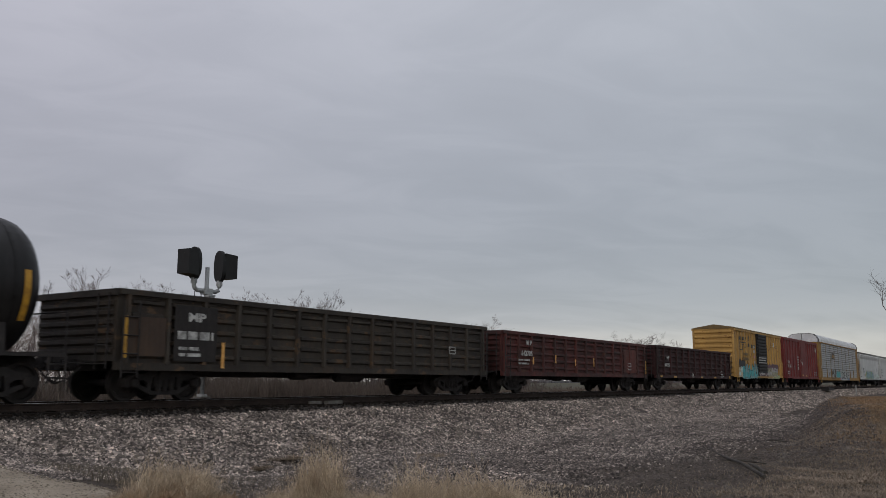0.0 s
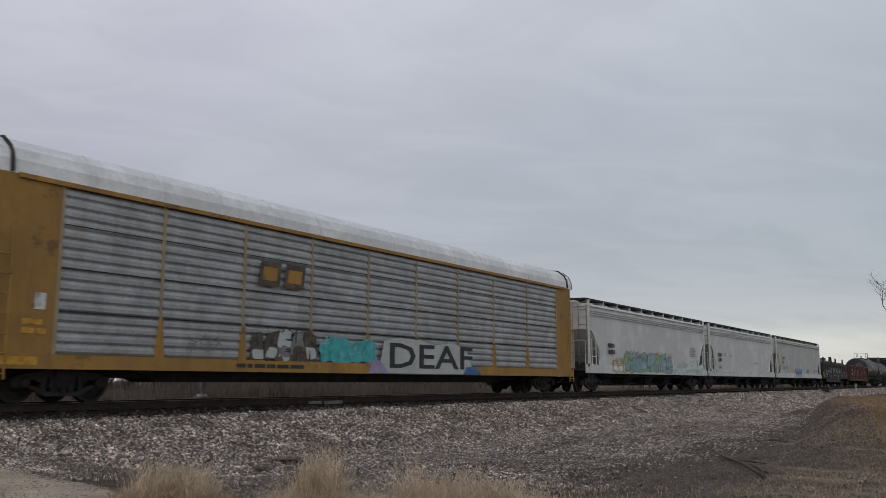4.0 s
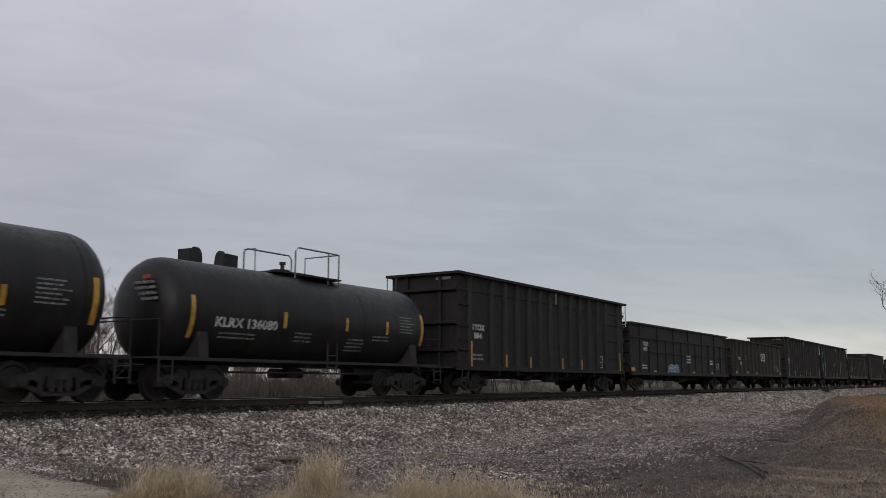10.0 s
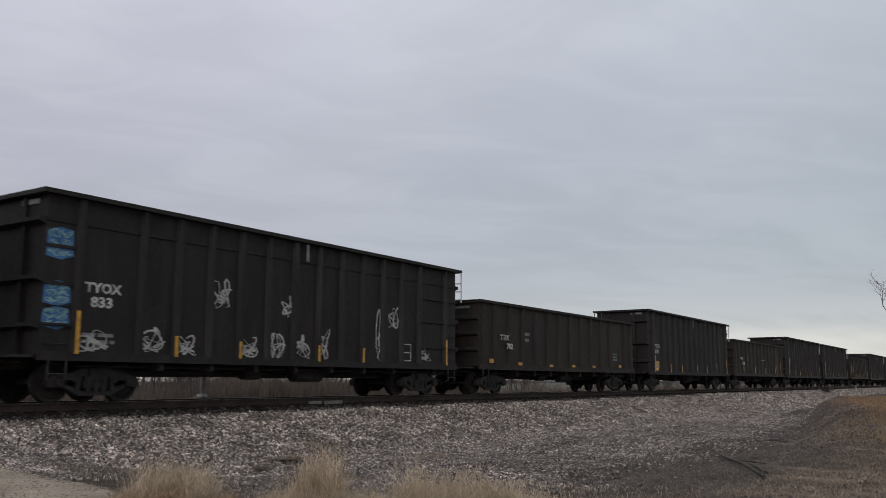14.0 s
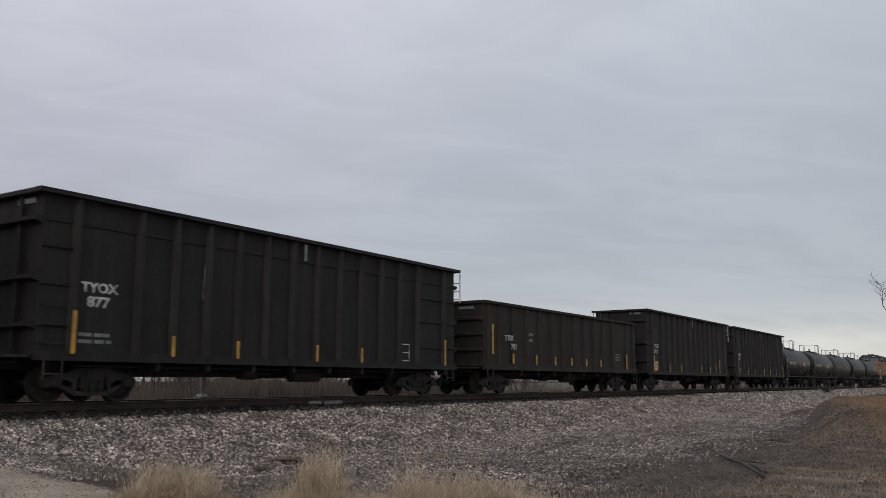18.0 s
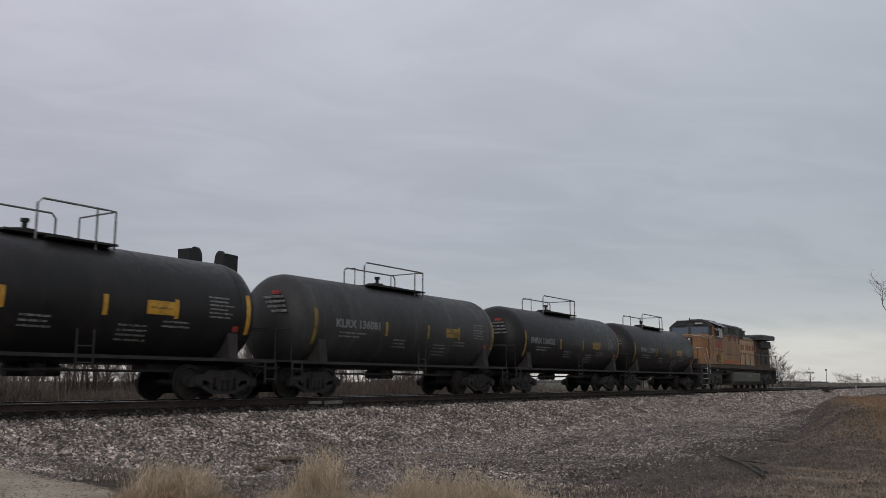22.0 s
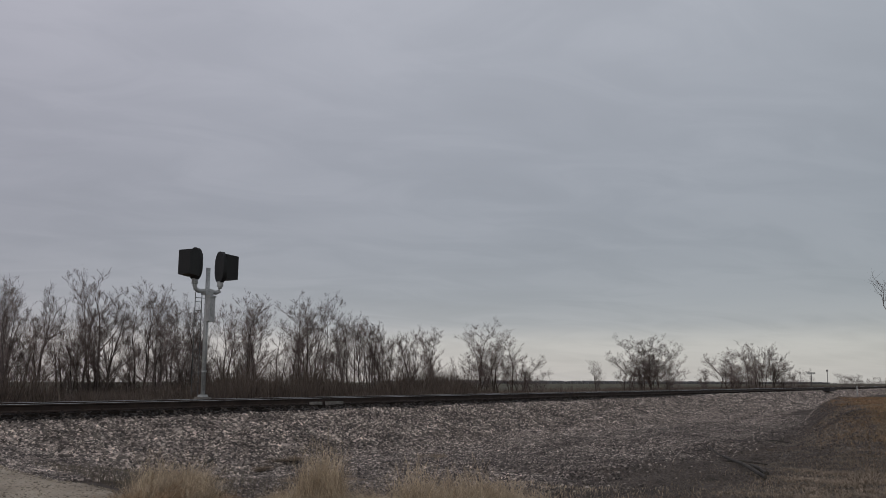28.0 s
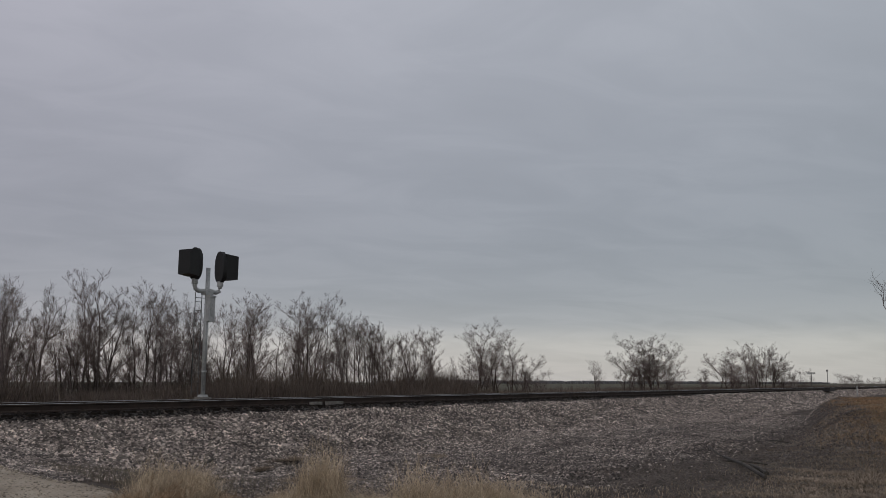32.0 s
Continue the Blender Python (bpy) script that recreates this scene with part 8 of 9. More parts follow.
# ---- small lineside things far along the track ----
sgn = thing("lineside_sign", "small sign board on a thin post by the track", "sign", at=pose(118.3, 3.2, -0.3))
part("post", Mesh().tube([(0, 0, 0), (0, 0, 1.95)], 0.05, 8), GRAB, sgn)
part("board", Mesh().box(-0.03, 0.03, -0.5, 0.5, 1.9, 2.14), WHITE_MARK, sgn, "pale sign board")
pst = thing("lineside_post", "dark post with a small top box beside the rails", "post", at=pose(129.8, 3.2, -0.3))
part("post", Mesh().tube([(0, 0, 0), (0, 0, 2.4)], 0.04, 8), GRAB, pst)
part("top_box", Mesh().box(-0.07, 0.07, -0.1, 0.1, 2.35, 2.62), GRAB, pst)
bx = solid("switch_box", Mesh().box(-1.6, 1.6, -0.35, 0.35, -0.32, -0.06).box(-1.0, -0.2, -0.25, 0.25, -0.06, 0.05), TRUCK, "dark low switch machine box beside the rail", "switch box", at=pose(96.5, -2.4, 0))
wp = thing("marker_post", "short white marker post on the ballast slope", "marker post", at=pose(106.8, -3.6, -0.95))
part("post", Mesh().box(-0.05, 0.05, -0.05, 0.05, 0, 1.08), WHITE_MARK, wp)
part("cap", Mesh().box(-0.06, 0.06, -0.06, 0.06, 1.08, 1.12), WHITE_MARK, wp)


# ---- bare winter trees ----
def branch_mesh(seed, spread, stems=1, levels=4, bush=False):
    """Trunk and crown of a leafless tree of height 1: upright stems, steep limbs, fine twigs."""
    rng = random.Random(seed)
    trunk, crown = Mesh(), Mesh()

    def grow(p, d, length, r, depth, into):
        top = depth >= levels
        n = 6 if top else (4 if depth > 1 else 2)
        pts, rad, dirs = [p], [r], []
        q, dirn = p.copy(), d.copy()
        wander = 0.10 if top else 0.26
        for k in range(n):
            dirn = (dirn + Vector((rng.gauss(0, wander), rng.gauss(0, wander), rng.gauss(0.10, 0.10)))).normalized()
            dirs.append(dirn.copy())
            q = q + dirn * (length / n)
            pts.append(q.copy())
            rad.append(max(r * (1 - (0.90 if top else 0.72) * (k + 1) / n), 0.0005))
        if depth <= 0:
            # a fine twig: one slim spike
            side = d.cross(Vector((0.3, 0.5, 0.8))).normalized() * r * 0.85
            other = d.cross(side)
            into.add([p + side, p - side * 0.5 + other * 0.9, p - side * 0.5 - other * 0.9, q], [(0, 1, 3), (1, 2, 3), (2, 0, 3)])
            return
        into.tube(pts, r, 7 if top else (4 if depth >= 3 else 3), taper=rad)
        kids = rng.randint(12, 15) if top else (4, 6, 5, 5)[min(depth, 3)]
        for k in range(kids):
            f = rng.uniform(0.88, 1.0) if top and k < 4 else rng.uniform(0.08 if bush else (0.12 if top else 0.10), 1.0)
            i = min(int(f * n), n - 1)
            at = pts[i].lerp(pts[i + 1], f * n - i)
            a = rng.uniform(0, 6.283)
            side = Vector((math.cos(a), math.sin(a), 0))
            nd = (dirs[i] * rng.uniform(0.7, 1.0) + side * spread * rng.uniform(0.6, 1.3) + Vector((0, 0, rng.uniform(-0.08, 0.16)))).normalized()
            grow(at, nd, length * (rng.uniform(0.28, 0.52) if depth > 2 else rng.uniform(0.42, 0.72)) * (1.2 - 0.5 * f), max(rad[i] * 0.5, 0.0006), depth - 1, crown)

    for s in range(stems):
        off = Vector((rng.uniform(-0.06, 0.06), rng.uniform(-0.06, 0.06), 0)) if stems > 1 else Vector((0, 0, 0))
        lean = 0.22 if bush else (0.13 if stems > 1 else 0.05)
        d = Vector((rng.gauss(0, lean), rng.gauss(0, lean), 1)).normalized()
        grow(off, d, rng.uniform(0.70, 0.86), rng.uniform(0.010, 0.0155) / stems ** 0.35, levels, trunk)
    top = max(p[2] for p in crown.v)
    for m in (trunk, crown):
        m.v = [(x / top, y / top, z / top) for x, y, z in m.v]
    return trunk.data("trunk"), crown.data("crown")


KINDS = []
for seed, sp, st, lv, bush in ((1, 0.60, 1, 4, 0), (2, 0.55, 2, 4, 0), (3, 0.75, 1, 4, 0), (4, 0.62, 2, 4, 0), (5, 0.52, 1, 4, 0), (6, 0.75, 2, 4, 0), (7, 0.95, 3, 4, 1), (8, 0.8, 2, 4, 1), (9, 0.9, 1, 4, 1), (10, 0.55, 2, 4, 0)):
    tm, cm = branch_mesh(seed, sp, st, lv, bool(bush))
    tm.materials.append(BARK)
    cm.materials.append(TWIG)
    KINDS.append((tm, cm))


def tree(kind, x, y, height, turn, label, group="bare trees along the field edge", tilt=0, wide=1.0):
    g = float(ground_height(x, y)) - 0.05
    t = thing("tree", label, "tree", group=group, at=pose(x, y, g, tilt, 0, turn))
    t.scale = (height * wide, height * wide, height)
    part("trunk", KINDS[kind][0], BARK, t)
    part("crown", KINDS[kind][1], TWIG, t, "bare branches and twigs")
    return t


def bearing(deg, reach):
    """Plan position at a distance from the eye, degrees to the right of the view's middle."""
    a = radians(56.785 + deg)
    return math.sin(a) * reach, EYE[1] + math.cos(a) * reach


_rng = random.Random(21)
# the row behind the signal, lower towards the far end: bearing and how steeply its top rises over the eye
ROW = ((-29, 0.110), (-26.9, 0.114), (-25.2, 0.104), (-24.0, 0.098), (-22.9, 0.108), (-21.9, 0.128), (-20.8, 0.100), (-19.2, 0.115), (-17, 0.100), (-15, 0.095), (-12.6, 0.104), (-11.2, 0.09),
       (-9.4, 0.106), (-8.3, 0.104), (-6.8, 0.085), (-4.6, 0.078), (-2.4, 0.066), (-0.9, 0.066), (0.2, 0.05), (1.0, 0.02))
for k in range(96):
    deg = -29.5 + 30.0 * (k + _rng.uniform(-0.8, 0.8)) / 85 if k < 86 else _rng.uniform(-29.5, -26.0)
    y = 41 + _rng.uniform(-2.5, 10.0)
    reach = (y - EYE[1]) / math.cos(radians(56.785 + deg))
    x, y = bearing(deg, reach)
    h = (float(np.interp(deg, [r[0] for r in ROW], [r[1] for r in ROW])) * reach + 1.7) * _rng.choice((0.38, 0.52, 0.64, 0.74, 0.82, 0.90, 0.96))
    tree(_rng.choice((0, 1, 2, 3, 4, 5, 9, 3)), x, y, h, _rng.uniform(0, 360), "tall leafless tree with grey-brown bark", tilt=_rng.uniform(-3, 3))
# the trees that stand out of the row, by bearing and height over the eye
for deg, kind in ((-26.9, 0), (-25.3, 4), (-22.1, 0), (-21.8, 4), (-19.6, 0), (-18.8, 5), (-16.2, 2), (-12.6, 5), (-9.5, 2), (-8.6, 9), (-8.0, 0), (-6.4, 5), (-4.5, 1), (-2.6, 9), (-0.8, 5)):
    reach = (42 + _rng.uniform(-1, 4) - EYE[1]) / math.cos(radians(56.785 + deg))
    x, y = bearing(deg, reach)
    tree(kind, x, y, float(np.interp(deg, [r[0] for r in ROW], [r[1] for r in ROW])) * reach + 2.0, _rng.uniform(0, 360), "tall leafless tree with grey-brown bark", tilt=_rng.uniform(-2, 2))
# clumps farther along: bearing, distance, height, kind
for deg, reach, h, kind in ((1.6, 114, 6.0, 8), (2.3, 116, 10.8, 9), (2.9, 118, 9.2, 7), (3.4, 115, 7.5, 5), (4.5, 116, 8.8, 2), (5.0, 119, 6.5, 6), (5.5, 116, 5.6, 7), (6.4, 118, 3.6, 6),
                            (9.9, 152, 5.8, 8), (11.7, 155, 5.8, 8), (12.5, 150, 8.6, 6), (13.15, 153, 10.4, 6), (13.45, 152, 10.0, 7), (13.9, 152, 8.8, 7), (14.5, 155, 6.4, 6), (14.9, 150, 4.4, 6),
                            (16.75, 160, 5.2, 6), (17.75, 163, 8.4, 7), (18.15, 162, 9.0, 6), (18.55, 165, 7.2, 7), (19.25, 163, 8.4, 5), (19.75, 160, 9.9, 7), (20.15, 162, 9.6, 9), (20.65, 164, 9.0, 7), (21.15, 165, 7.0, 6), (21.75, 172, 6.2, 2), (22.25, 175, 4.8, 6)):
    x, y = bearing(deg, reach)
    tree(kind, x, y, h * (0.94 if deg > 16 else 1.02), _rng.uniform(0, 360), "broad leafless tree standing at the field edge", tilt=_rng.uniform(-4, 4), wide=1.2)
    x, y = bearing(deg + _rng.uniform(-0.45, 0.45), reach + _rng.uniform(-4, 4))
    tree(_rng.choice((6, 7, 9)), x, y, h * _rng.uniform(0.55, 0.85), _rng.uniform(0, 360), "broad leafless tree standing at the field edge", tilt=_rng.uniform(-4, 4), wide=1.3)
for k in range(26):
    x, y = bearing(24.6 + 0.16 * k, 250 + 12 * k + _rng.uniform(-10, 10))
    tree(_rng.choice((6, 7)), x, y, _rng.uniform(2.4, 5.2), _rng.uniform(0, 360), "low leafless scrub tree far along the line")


def stems_mesh(count, region, height, thick, seed, lean=0.35, patch=0.0):
    """Upright dead stems scattered over a region (a function giving x, y); patch makes high and low places."""
    rng = random.Random(seed)
    m = Mesh()
    for _ in range(count):
        x, y = region(rng)
        z = float(ground_height(x, y)) - 0.05
        h = height * rng.uniform(0.4, 1.0)
        if patch:
            h *= max(0.36, 0.62 + patch * float(noise2(x, y * 0.6, 0.23, 12)) + 0.5 * patch * float(noise2(x, y, 0.9, 13)))
        dx, dy = rng.gauss(0, lean) * h, rng.gauss(0, lean) * h
        a = rng.uniform(0, 3.14)
        w = thick * rng.uniform(0.6, 1.3)
        ox, oy = math.cos(a) * w, math.sin(a) * w
        m.add([(x - ox, y - oy, z), (x + ox, y + oy, z), (x + dx * 0.4 + ox * 0.7, y + dy * 0.4 + oy * 0.7, z + h * 0.6), (x + dx * 0.4 - ox * 0.7, y + dy * 0.4 - oy * 0.7, z + h * 0.6), (x + dx, y + dy, z + h)],
              [(0, 1, 2, 3), (3, 2, 4)])
    return m


solid("undergrowth", stems_mesh(52000, lambda r: (r.uniform(16, 92), 34 + abs(r.gauss(0, 8))), 3.7, 0.017, 31, 0.34, 0.7), BRUSH, "dead brown undergrowth below the trees", "undergrowth", kind="stuff")
solid("undergrowth", stems_mesh(16000, lambda r: (88 + 260 * r.random() ** 1.3, r.uniform(22, 60)), 1.75, 0.03, 32, 0.3, 0.4), BRUSH, "dead brown scrub along the field", "undergrowth", kind="stuff")
solid("weeds", stems_mesh(7000, lambda r: (r.uniform(10, 120), r.uniform(7, 34)), 0.9, 0.012, 33, 0.3), DULL_GRASS, "grey dead weeds behind the track", "weeds", kind="stuff")

# a far wood on the horizon; the haze before it is mixed into its colour
_rng = random.Random(41)
wood = Mesh()
for k in range(1500):
    x = _rng.uniform(950, 2600)
    y = 700 + _rng.uniform(0, 160) - x * 0.12
    h = _rng.uniform(1.2, 3.6)
    w = _rng.uniform(2.5, 7)
    for j in range(3):
        px, pz = x + _rng.uniform(-w, w), h * _rng.uniform(0.35, 0.75)
        ring = [(px + w * 0.5 * math.cos(i * 1.0472) * _rng.uniform(0.6, 1.2), y + w * 0.5 * math.sin(i * 1.0472), -1.4) for i in range(6)]
        wood.loft([ring, [(px + (q[0] - px) * 0.9, y + (q[1] - y) * 0.9, pz) for q in ring], [(px + (q[0] - px) * 0.3, y + (q[1] - y) * 0.3, h * _rng.uniform(0.9, 1.2)) for q in ring]])
solid("far_wood", wood, mat_of("distant winter wood with haze in its grey", [(0.3, (0.085, 0.083, 0.085)), (0.7, (0.13, 0.127, 0.13))], 0.05, rough=1, bump=0), "low wood on the horizon, greyed by haze in its colour", "wood", kind="stuff")

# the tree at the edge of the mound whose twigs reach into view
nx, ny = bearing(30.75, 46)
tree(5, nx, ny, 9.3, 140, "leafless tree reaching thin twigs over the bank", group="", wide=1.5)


# ---- dry grass ----
def tuft_mesh(seed, blades, height, radius, wild=0.35):
    """A loose dome of fine dry blades that spring from one crown and bend outwards."""
    rng = random.Random(seed)
    m = Mesh()
    blow = rng.uniform(0, 6.283)
    crowns = [(rng.gauss(0, radius * 0.46), rng.gauss(0, radius * 0.46), rng.uniform(0.35, 1.05), rng.uniform(0, 6.283), rng.uniform(0.05, 0.4)) for _ in range(9)]
    for _ in range(blades):
        b = rng.uniform(0, 6.283)
        cx, cy, tall, lean, tip = crowns[min(int(9 * rng.random() ** 1.3), 8)]
        e = math.asin(min(0.98, 0.06 + 0.94 * rng.random()))
        lobe = 1 + 0.28 * math.sin(3 * b + seed) + 0.16 * math.sin(5 * b + 2 * seed)
        reach = min(rng.uniform(0.15, 1.0) * lobe * tall * (1 + wild * rng.uniform(-0.5, 0.5)), 1.05)
        x, y = cx + rng.gauss(0, radius * 0.13), cy + rng.gauss(0, radius * 0.13)
        tx = x + 1.2 * radius * reach * math.cos(e) * math.cos(b) + radius * (0.2 * math.cos(blow) + tip * math.cos(lean))
        ty = y + 1.2 * radius * reach * math.cos(e) * math.sin(b) + radius * (0.2 * math.sin(blow) + tip * math.sin(lean))
        tz = height * reach * math.sin(e)
        w = rng.uniform(0.0018, 0.0036)
        ox, oy = -math.sin(b) * w, math.cos(b) * w
        j = 0.11 * wild
        mid = (x + (tx - x) * 0.42 + rng.gauss(0, j), y + (ty - y) * 0.42 + rng.gauss(0, j), tz * 0.62 + 0.04)
        bow = (x + (tx - x) * 0.78 + rng.gauss(0, j), y + (ty - y) * 0.78 + rng.gauss(0, j), tz * 1.02 + 0.04 + rng.gauss(0, j * 0.5))
        v = []
        for p, s in (((x, y, -0.06), 1), (mid, 0.9), (bow, 0.7)):
            v += [(p[0] - ox * s, p[1] - oy * s, p[2]), (p[0] + ox * s, p[1] + oy * s, p[2])]
        v.append((tx + rng.gauss(0, j) + (tx - x) * 0.15, ty + rng.gauss(0, j) + (ty - y) * 0.15, tz * rng.uniform(0.35, 0.95)))
        m.add(v, [(0, 1, 3, 2), (2, 3, 5, 4), (4, 5, 6)])
    return m.data("grass_tuft")


TUFTS = [tuft_mesh(q, n, h, r, d) for q, n, h, r, d in ((1, 6500, 0.80, 0.52, 0.7), (2, 6500, 0.70, 0.62, 0.8), (3, 5600, 1.05, 0.36, 0.7), (4, 4000, 0.46, 0.66, 0.9))]
for me in TUFTS:
    me.materials.append(STRAW)
TUFTS_RUSSET = [me.copy() for me in TUFTS]
for me in TUFTS_RUSSET:
    me.materials.clear()
    me.materials.append(RUSSET)
WEED_TUFT = TUFTS[3].copy()
WEED_TUFT.materials.clear()
WEED_TUFT.materials.append(PALE_WEED)


def tuft(kind, x, y, size, russet=False, flat=1.0):
    ob = new("grass_tuft", (TUFTS_RUSSET if russet else TUFTS)[kind])
    ob.matrix_basis = pose(x, y, max(float(ground_height(x, y)), float(bed_height(x, y))), 0, 0, (x * 97 + y * 53) % 360)
    ob.scale = (size, size, size * flat)
    return tagged(ob, "russet clump of dead grass" if russet else "straw-coloured clump of dry grass", "grass", group="dry grass clumps")


for k, x, y, s, r in ((0, 8.30, -8.40, 1.0, 0), (1, 8.55, -8.15, 0.82, 0), (3, 7.75, -8.5, 0.75, 1), (3, 8.5, -9.0, 0.55, 1),
                      (2, 9.35, -10.25, 0.92, 0), (1, 9.15, -10.0, 0.60, 0), (1, 9.0, -9.65, 0.56, 0), (3, 9.0, -9.9, 0.75, 0), (3, 9.55, -10.55, 0.8, 0), (3, 9.9, -11.1, 0.6, 1),
                      (0, 10.25, -11.7, 1.05, 0), (0, 10.50, -11.95, 1.2, 0), (1, 10.75, -12.2, 0.85, 0), (3, 10.2, -11.7, 1.0, 0), (3, 11.05, -12.4, 1.0, 0), (3, 11.35, -12.75, 0.7, 0), (3, 11.4, -14.1, 0.6, 1), (3, 11.9, -14.5, 0.5, 1)):
    tuft(k, x, y, s, bool(r), 1.0 if k == 2 else 0.86)
# low matted clumps between the large ones
_rng = random.Random(77)
for k in range(16):
    x = 8.3 + 0.22 * k + _rng.uniform(-0.15, 0.15)
    tuft(3, x, -8.5 - 1.42 * (x - 8.3) + _rng.uniform(-0.35, 0.45), _rng.uniform(0.35, 0.7), k % 4 == 1, _rng.uniform(0.5, 0.8))
for x, y, s in ((13.8, -4.5, 0.7), (14.9, -4.3, 0.8), (18.4, -6.0, 0.7), (12.6, -6.9, 0.7), (13.5, -7.4, 0.6)):
    ob = tuft(3, x, y, s * 0.8, False, 0.32)
    ob.data = WEED_TUFT
    tagged(ob, "grey-brown matted clump of dead weeds")


def blades_mesh(count, region, height, seed, width=0.004, patchy=False, lean=1.0):
    rng = random.Random(seed)
    m = Mesh()
    for _ in range(count):
        x, y = region(rng)
        if patchy and float(noise2(x, y, 0.55, seed)) + 0.6 * float(noise2(x, y, 1.7, seed + 1)) < rng.uniform(-0.7, 0.5):
            continue
        z = float(ground_height(x, y)) - 0.02
        h = height * rng.uniform(0.35, 1.0)
        a, b = rng.uniform(0, 6.283), rng.uniform(0.2, 0.9) * lean
        dx, dy = math.cos(a) * h * b, math.sin(a) * h * b
        ox, oy = -math.sin(a) * width, math.cos(a) * width
        m.add([(x - ox, y - oy, z), (x + ox, y + oy, z), (x + dx * 0.35 + ox, y + dy * 0.35 + oy, z + h * 0.6 / lean), (x + dx * 0.35 - ox, y + dy * 0.35 - oy, z + h * 0.6 / lean), (x + dx, y + dy, z + h * 0.85 / lean)], [(0, 1, 2, 3), (3, 2, 4)])
    return m


def on_bank(r):
    x = 25.5 + 31 * r.random() ** 1.2 + r.gauss(0, 1.6)
    return x, min(-18.4 + x / 5.6, -9.3) - 1.0 - 5.0 * r.random() + r.gauss(0, 0.5)


solid("bank_grass", blades_mesh(76000, on_bank, 0.20, 51, 0.004, True, 1.25), RUSSET, "russet dead grass over the bank", "grass", kind="stuff")
solid("verge_grass", blades_mesh(26000, lambda r: (r.uniform(13, 31), -17.2 + abs(r.gauss(0, 1.7))), 0.15, 55, 0.0035, False, 1.4), PALE_WEED, "thin brown grass on the near soil", "grass", kind="stuff")
solid("verge_grass", blades_mesh(5000, lambda r: (r.uniform(8.2, 15), -9.8 - abs(r.gauss(0, 1.6))), 0.14, 52, 0.003), STRAW, "short straw-coloured grass on the verge", "grass", kind="stuff")
solid("bank_grass", blades_mesh(30000, lambda r: (lambda x: (x, min(-18.2 + x / 5.2, -9.6) - 3.6 * r.random() ** 0.8 + r.gauss(0, 0.5)))(r.uniform(17.5, 36)), 0.15, 56, 0.004, True, 1.4), BANK_STRAW, "pale brown dead grass at the foot of the bank", "grass", kind="stuff")
solid("verge_grass", blades_mesh(18000, lambda r: (r.uniform(11.5, 22), -16.9 + 2.6 * r.random() ** 1.4 + r.gauss(0, 0.3)), 0.16, 57, 0.0035, True, 1.4), BANK_STRAW, "pale brown dead grass on the near soil", "grass", kind="stuff")
solid("verge_litter", blades_mesh(14000, lambda r: (9.0 + abs(r.gauss(0, 1.2)), r.uniform(-12.5, -5.5)), 0.07, 58, 0.003), PALE_WEED, "thin litter of brown dead stems", "litter", kind="stuff")
solid("verge_weeds", blades_mesh(20000, lambda r: (r.uniform(10, 29), -16.8 + abs(r.gauss(0, 2.4))), 0.13, 53, 0.003, False, 1.4), DULL_GRASS, "sparse grey weeds on bare soil", "weeds", kind="stuff")
solid("verge_weeds", blades_mesh(6000, lambda r: (8.6 + abs(r.gauss(0, 1.6)), r.uniform(-9, -4.5)), 0.2, 54, 0.003), DULL_GRASS, "sparse grey weeds beside the road", "weeds", kind="stuff")

# fallen branch and sticks on the bare slope
def lying(points, radius, lift=0.04):
    """A stem that follows the ground from point to point."""
    rng = random.Random(len(points) * 7)
    return Mesh().tube([(x, y, float(max(ground_height(x, y), bed_height(x, y))) + lift + rng.uniform(-0.01, 0.03)) for x, y in points], radius, 7, taper=[radius * (0.35 + 0.65 * k / (len(points) - 1)) for k in range(len(points))])


solid("fallen_branch", lying([(26.0, -10.7), (23.8, -11.6), (21.8, -12.4), (19.5, -13.3), (17.3, -14.3)], 0.038, 0.07), DRIFTWOOD, "long dark fallen branch on the bare slope", "branch")
solid("fallen_branch", lying([(20.0, -13.35), (19.4, -13.65), (18.9, -13.95)], 0.05), DRIFTWOOD, "short dark broken branch on the bare slope", "branch")
for x, y, a_, l_ in ((12.9, -4.1, 30, 0.5), (20.9, -13.0, 70, 0.6), (22.6, -12.2, 20, 0.5), (30.5, -11.6, 60, 0.5), (11.5, -5.4, 150, 0.4)):
    solid("stick", Mesh().tube([(-l_, 0, 0.03), (0, 0.04, 0.06), (l_, -0.03, 0.02)], 0.03, 6, taper=[0.015, 0.03, 0.018]), DRIFTWOOD, "weathered dark stick lying on the ground", "stick", group="fallen sticks",
          at=pose(x, y, max(float(ground_height(x, y)), float(bed_height(x, y))) + 0.01, 0, 0, a_))


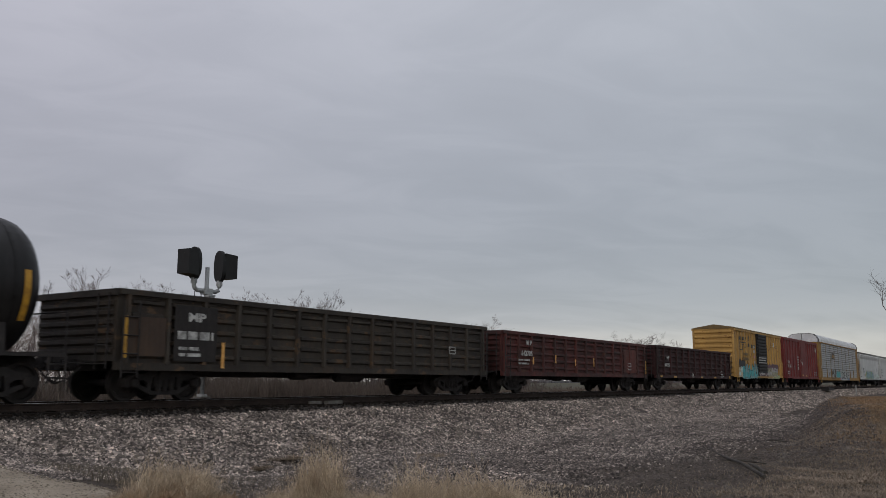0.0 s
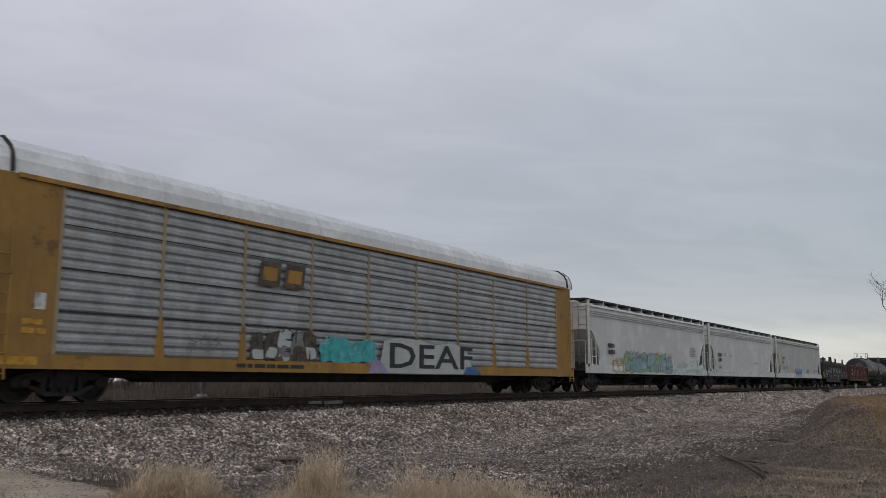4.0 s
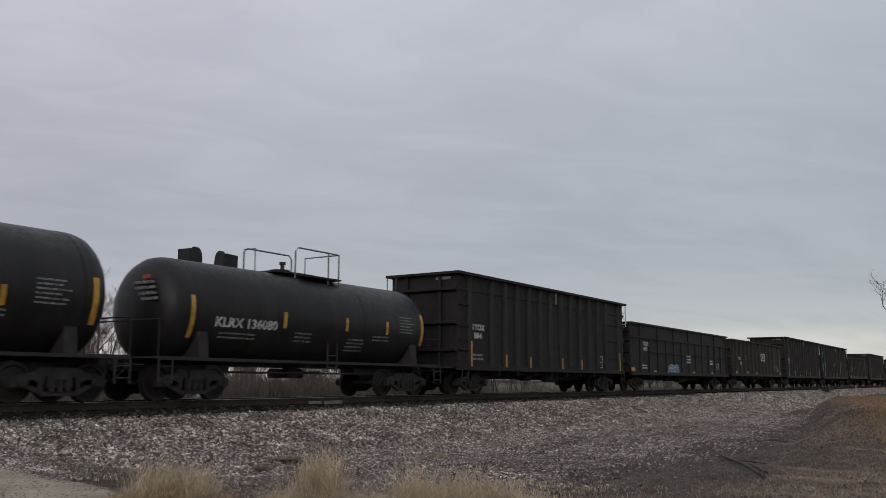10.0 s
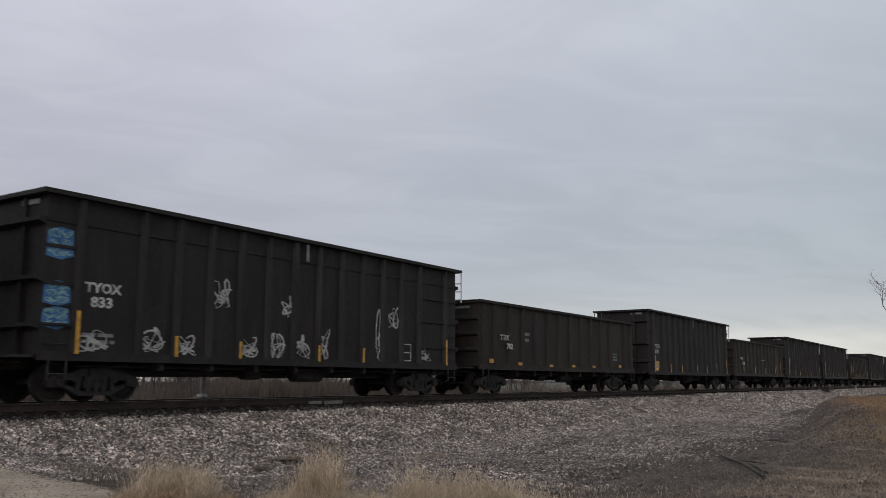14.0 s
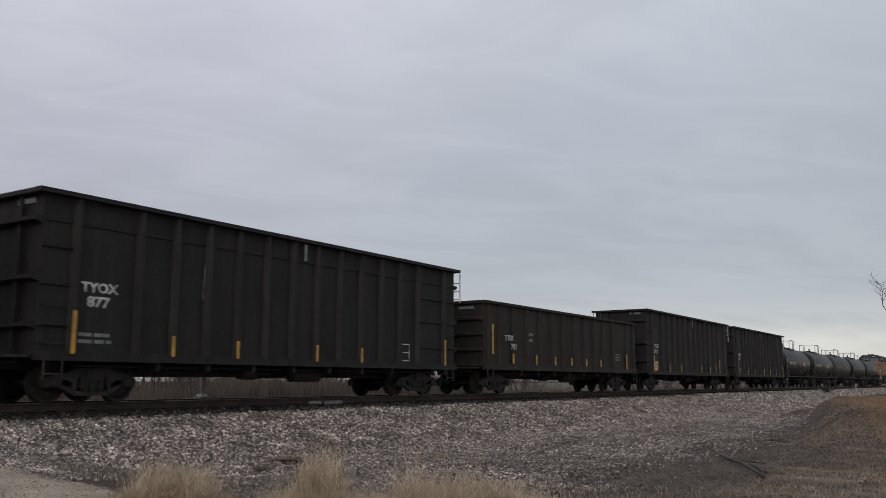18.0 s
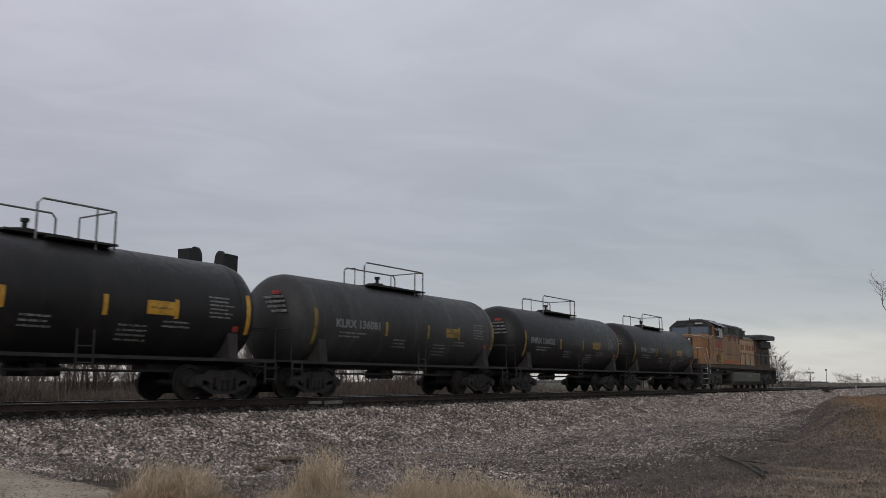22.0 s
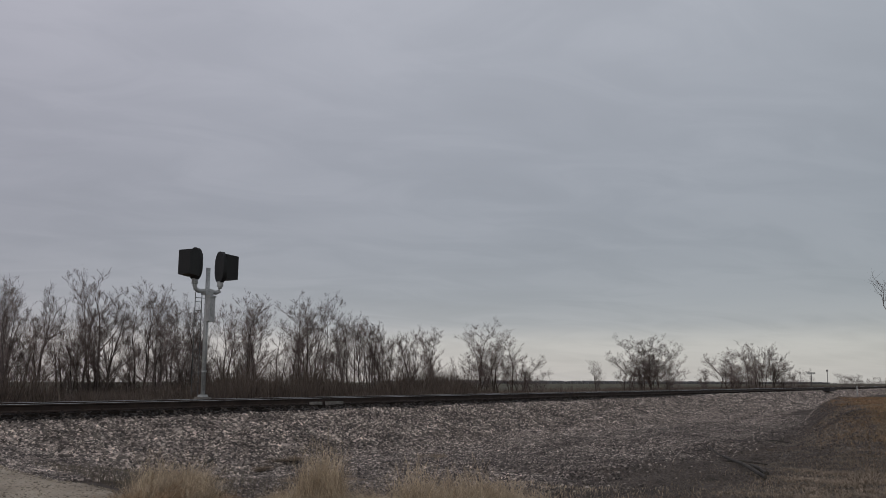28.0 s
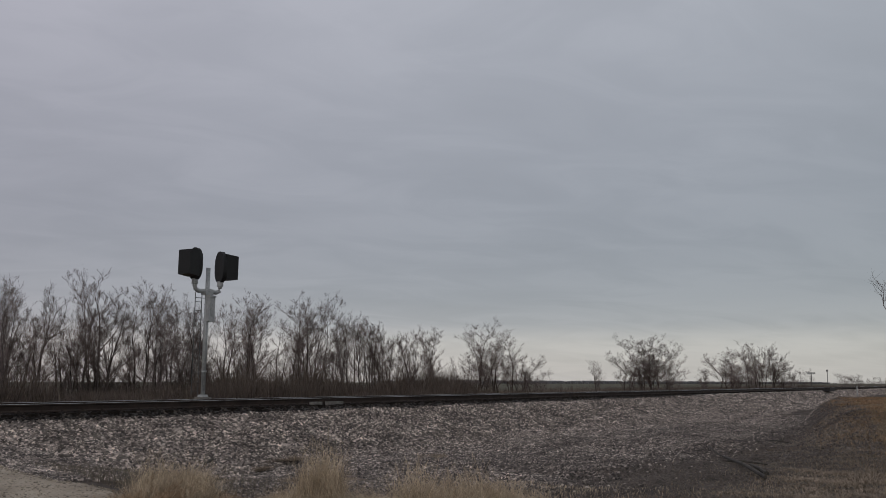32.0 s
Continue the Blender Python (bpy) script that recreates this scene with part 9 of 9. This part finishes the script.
# ---- loose ballast stones ----
def stones_mesh(count, region, lo, hi, seed, height):
    r = np.random.RandomState(seed)
    x, y = region(r, count)
    z = height(x, y)
    s = r.uniform(lo, hi, count)
    base = np.array([(1, 0, 0), (-0.5, 0.85, 0), (-0.5, -0.85, 0), (0.35, 0.6, 0.75), (-0.75, 0.05, 0.7), (0.4, -0.55, 0.8)], float)
    v = base[None] * (1 + r.uniform(-0.35, 0.35, (count, 6, 3)))
    a = r.uniform(0, 6.283, count)
    c, sn = np.cos(a)[:, None], np.sin(a)[:, None]
    vx, vy = v[..., 0] * c - v[..., 1] * sn, v[..., 0] * sn + v[..., 1] * c
    tx, ty = r.uniform(-0.5, 0.5, (count, 1)), r.uniform(-0.5, 0.5, (count, 1))
    vz = v[..., 2] + vx * tx + vy * ty
    P = np.stack([vx * s[:, None] + x[:, None], vy * s[:, None] + y[:, None], (vz - 0.2) * s[:, None] + z[:, None]], -1).reshape(-1, 3)
    f = np.array([(0, 1, 3), (1, 4, 3), (1, 2, 4), (2, 5, 4), (2, 0, 5), (0, 3, 5), (3, 4, 5)], int)
    F = (f[None] + (np.arange(count) * 6)[:, None, None]).reshape(-1, 3)
    me = bpy.data.meshes.new("ballast_stones")
    me.vertices.add(len(P))
    me.vertices.foreach_set("co", P.ravel())
    me.loops.add(len(F) * 3)
    me.polygons.add(len(F))
    me.polygons.foreach_set("loop_start", np.arange(len(F)) * 3)
    me.loops.foreach_set("vertex_index", F.ravel())
    me.update(calc_edges=True)
    me.validate()
    return me


def slope_region(r, n):
    x = 7.0 + 60 * r.random_sample(n) ** 1.9
    y = -1.50 - 4.6 * r.random_sample(n) ** 1.1
    return x, y


def flat_region(r, n):
    x = 9.5 + 32 * r.random_sample(n) ** 1.5
    y = -4.6 - 6.0 * r.random_sample(n) ** 1.5 - np.abs(r.normal(0, 0.7, n))
    return x, y


def surface(x, y):
    return np.maximum(bed_height(x, y), ground_height(x, y))


solid("ballast_stones", stones_mesh(110000, slope_region, 0.022, 0.056, 3, surface), STONE, "loose crushed grey stones on the ballast slope", "ballast", kind="stuff")
solid("oily_stones", stones_mesh(11000, lambda r, n: (5 + 50 * r.random_sample(n) ** 1.7, -0.95 - 0.62 * r.random_sample(n)), 0.022, 0.05, 34, surface), STONE_OILY, "dark oily stones between the tie ends", "ballast", kind="stuff")


def toe_region(r, n):
    x = 9.5 + 45 * r.random_sample(n) ** 1.6
    y = -4.3 - 6.2 * r.random_sample(n) ** 1.15 + 0.5 * noise2(x, x * 0, 0.3, 15)
    return x, y


solid("ballast_stones", stones_mesh(80000, toe_region, 0.019, 0.048, 14, surface), STONE_MID, "crushed grey stones thinning out below the slope", "ballast", kind="stuff")
solid("scattered_stones", stones_mesh(16000, lambda r, n: (12 + 20 * r.random_sample(n) ** 1.2, -17.0 + 7.0 * r.random_sample(n)), 0.008, 0.030, 24, surface), SOIL_STONE, "scattered small stones on the bare slope", "stones", kind="stuff")
solid("scattered_stones", stones_mesh(100000, flat_region, 0.018, 0.048, 4, surface), STONE_DARK, "scattered stones on bare soil", "stones", kind="stuff")
def face_region(r, n):
    x = 23 + 34 * r.random_sample(n) ** 1.2
    y = np.minimum(-18.37 + x / 5.55, -8.9) + 1.6 - 3.2 * r.random_sample(n) ** 0.8
    return x, y


solid("scattered_stones", stones_mesh(11000, face_region, 0.02, 0.055, 44, surface), SOIL_STONE, "scattered stones on the face of the bank", "stones", kind="stuff")
solid("ballast_stones", stones_mesh(40000, lambda r, n: (55 + 150 * r.random_sample(n) ** 1.3, -1.42 - 4.0 * r.random_sample(n)), 0.05, 0.10, 8, surface), STONE, "loose crushed grey stones farther along", "ballast", kind="stuff")
solid("ballast_stones", stones_mesh(9000, lambda r, n: (5 + 70 * r.random_sample(n) ** 1.6, 1.3 + 3 * r.random_sample(n)), 0.03, 0.06, 6, surface), STONE, "loose crushed grey stones beyond the track", "ballast", kind="stuff")
solid("road_gravel", stones_mesh(14000, lambda r, n: (4.5 + 5.2 * r.random_sample(n), -11 + 7.5 * r.random_sample(n)), 0.008, 0.024, 9, lambda x, y: ground_height(x, y) + 0.045 - 0.35 * ease((x - (8.35 + 0.4 * noise2(y, y * 0, 0.6, 2)) - 0.12 * (y + 3)) / 0.8)), ROAD_STONE, "fine pale gravel on the road", "gravel", kind="stuff")


# ---- movement ----
SPEED, GAIN = 22.354, 0.01696


def travel(t):
    """How far the train has rolled at t seconds, measured from where it stands at 16 s."""
    return SPEED * (t - 16) + GAIN * (t - 16) ** 2 / 2


def motions():
    for ob, middle in TRAIN:
        walk(ob, [(t, pose(middle - travel(t), 0, 0)) for t in range(0, 33)])
    # wheels roll; those at one place on their trucks share one set of keys
    rolled = {}
    for ob in list(scene.objects):
        if not ob.name.startswith("wheelset"):
            continue
        x, z = round(ob.location.x, 3), round(ob.location.z, 3)
        if (x, z) not in rolled:
            walk(ob, [(k / FPS, pose(x, 0, z, 0, -82 * k, 0)) for k in range(32 * FPS + 1)])
            rolled[x, z] = ob.animation_data
        else:
            ob.rotation_mode = "QUATERNION"
            ob.animation_data_create()
            ob.animation_data.action = rolled[x, z].action
            ob.animation_data.action_slot = rolled[x, z].action_slot


motions()
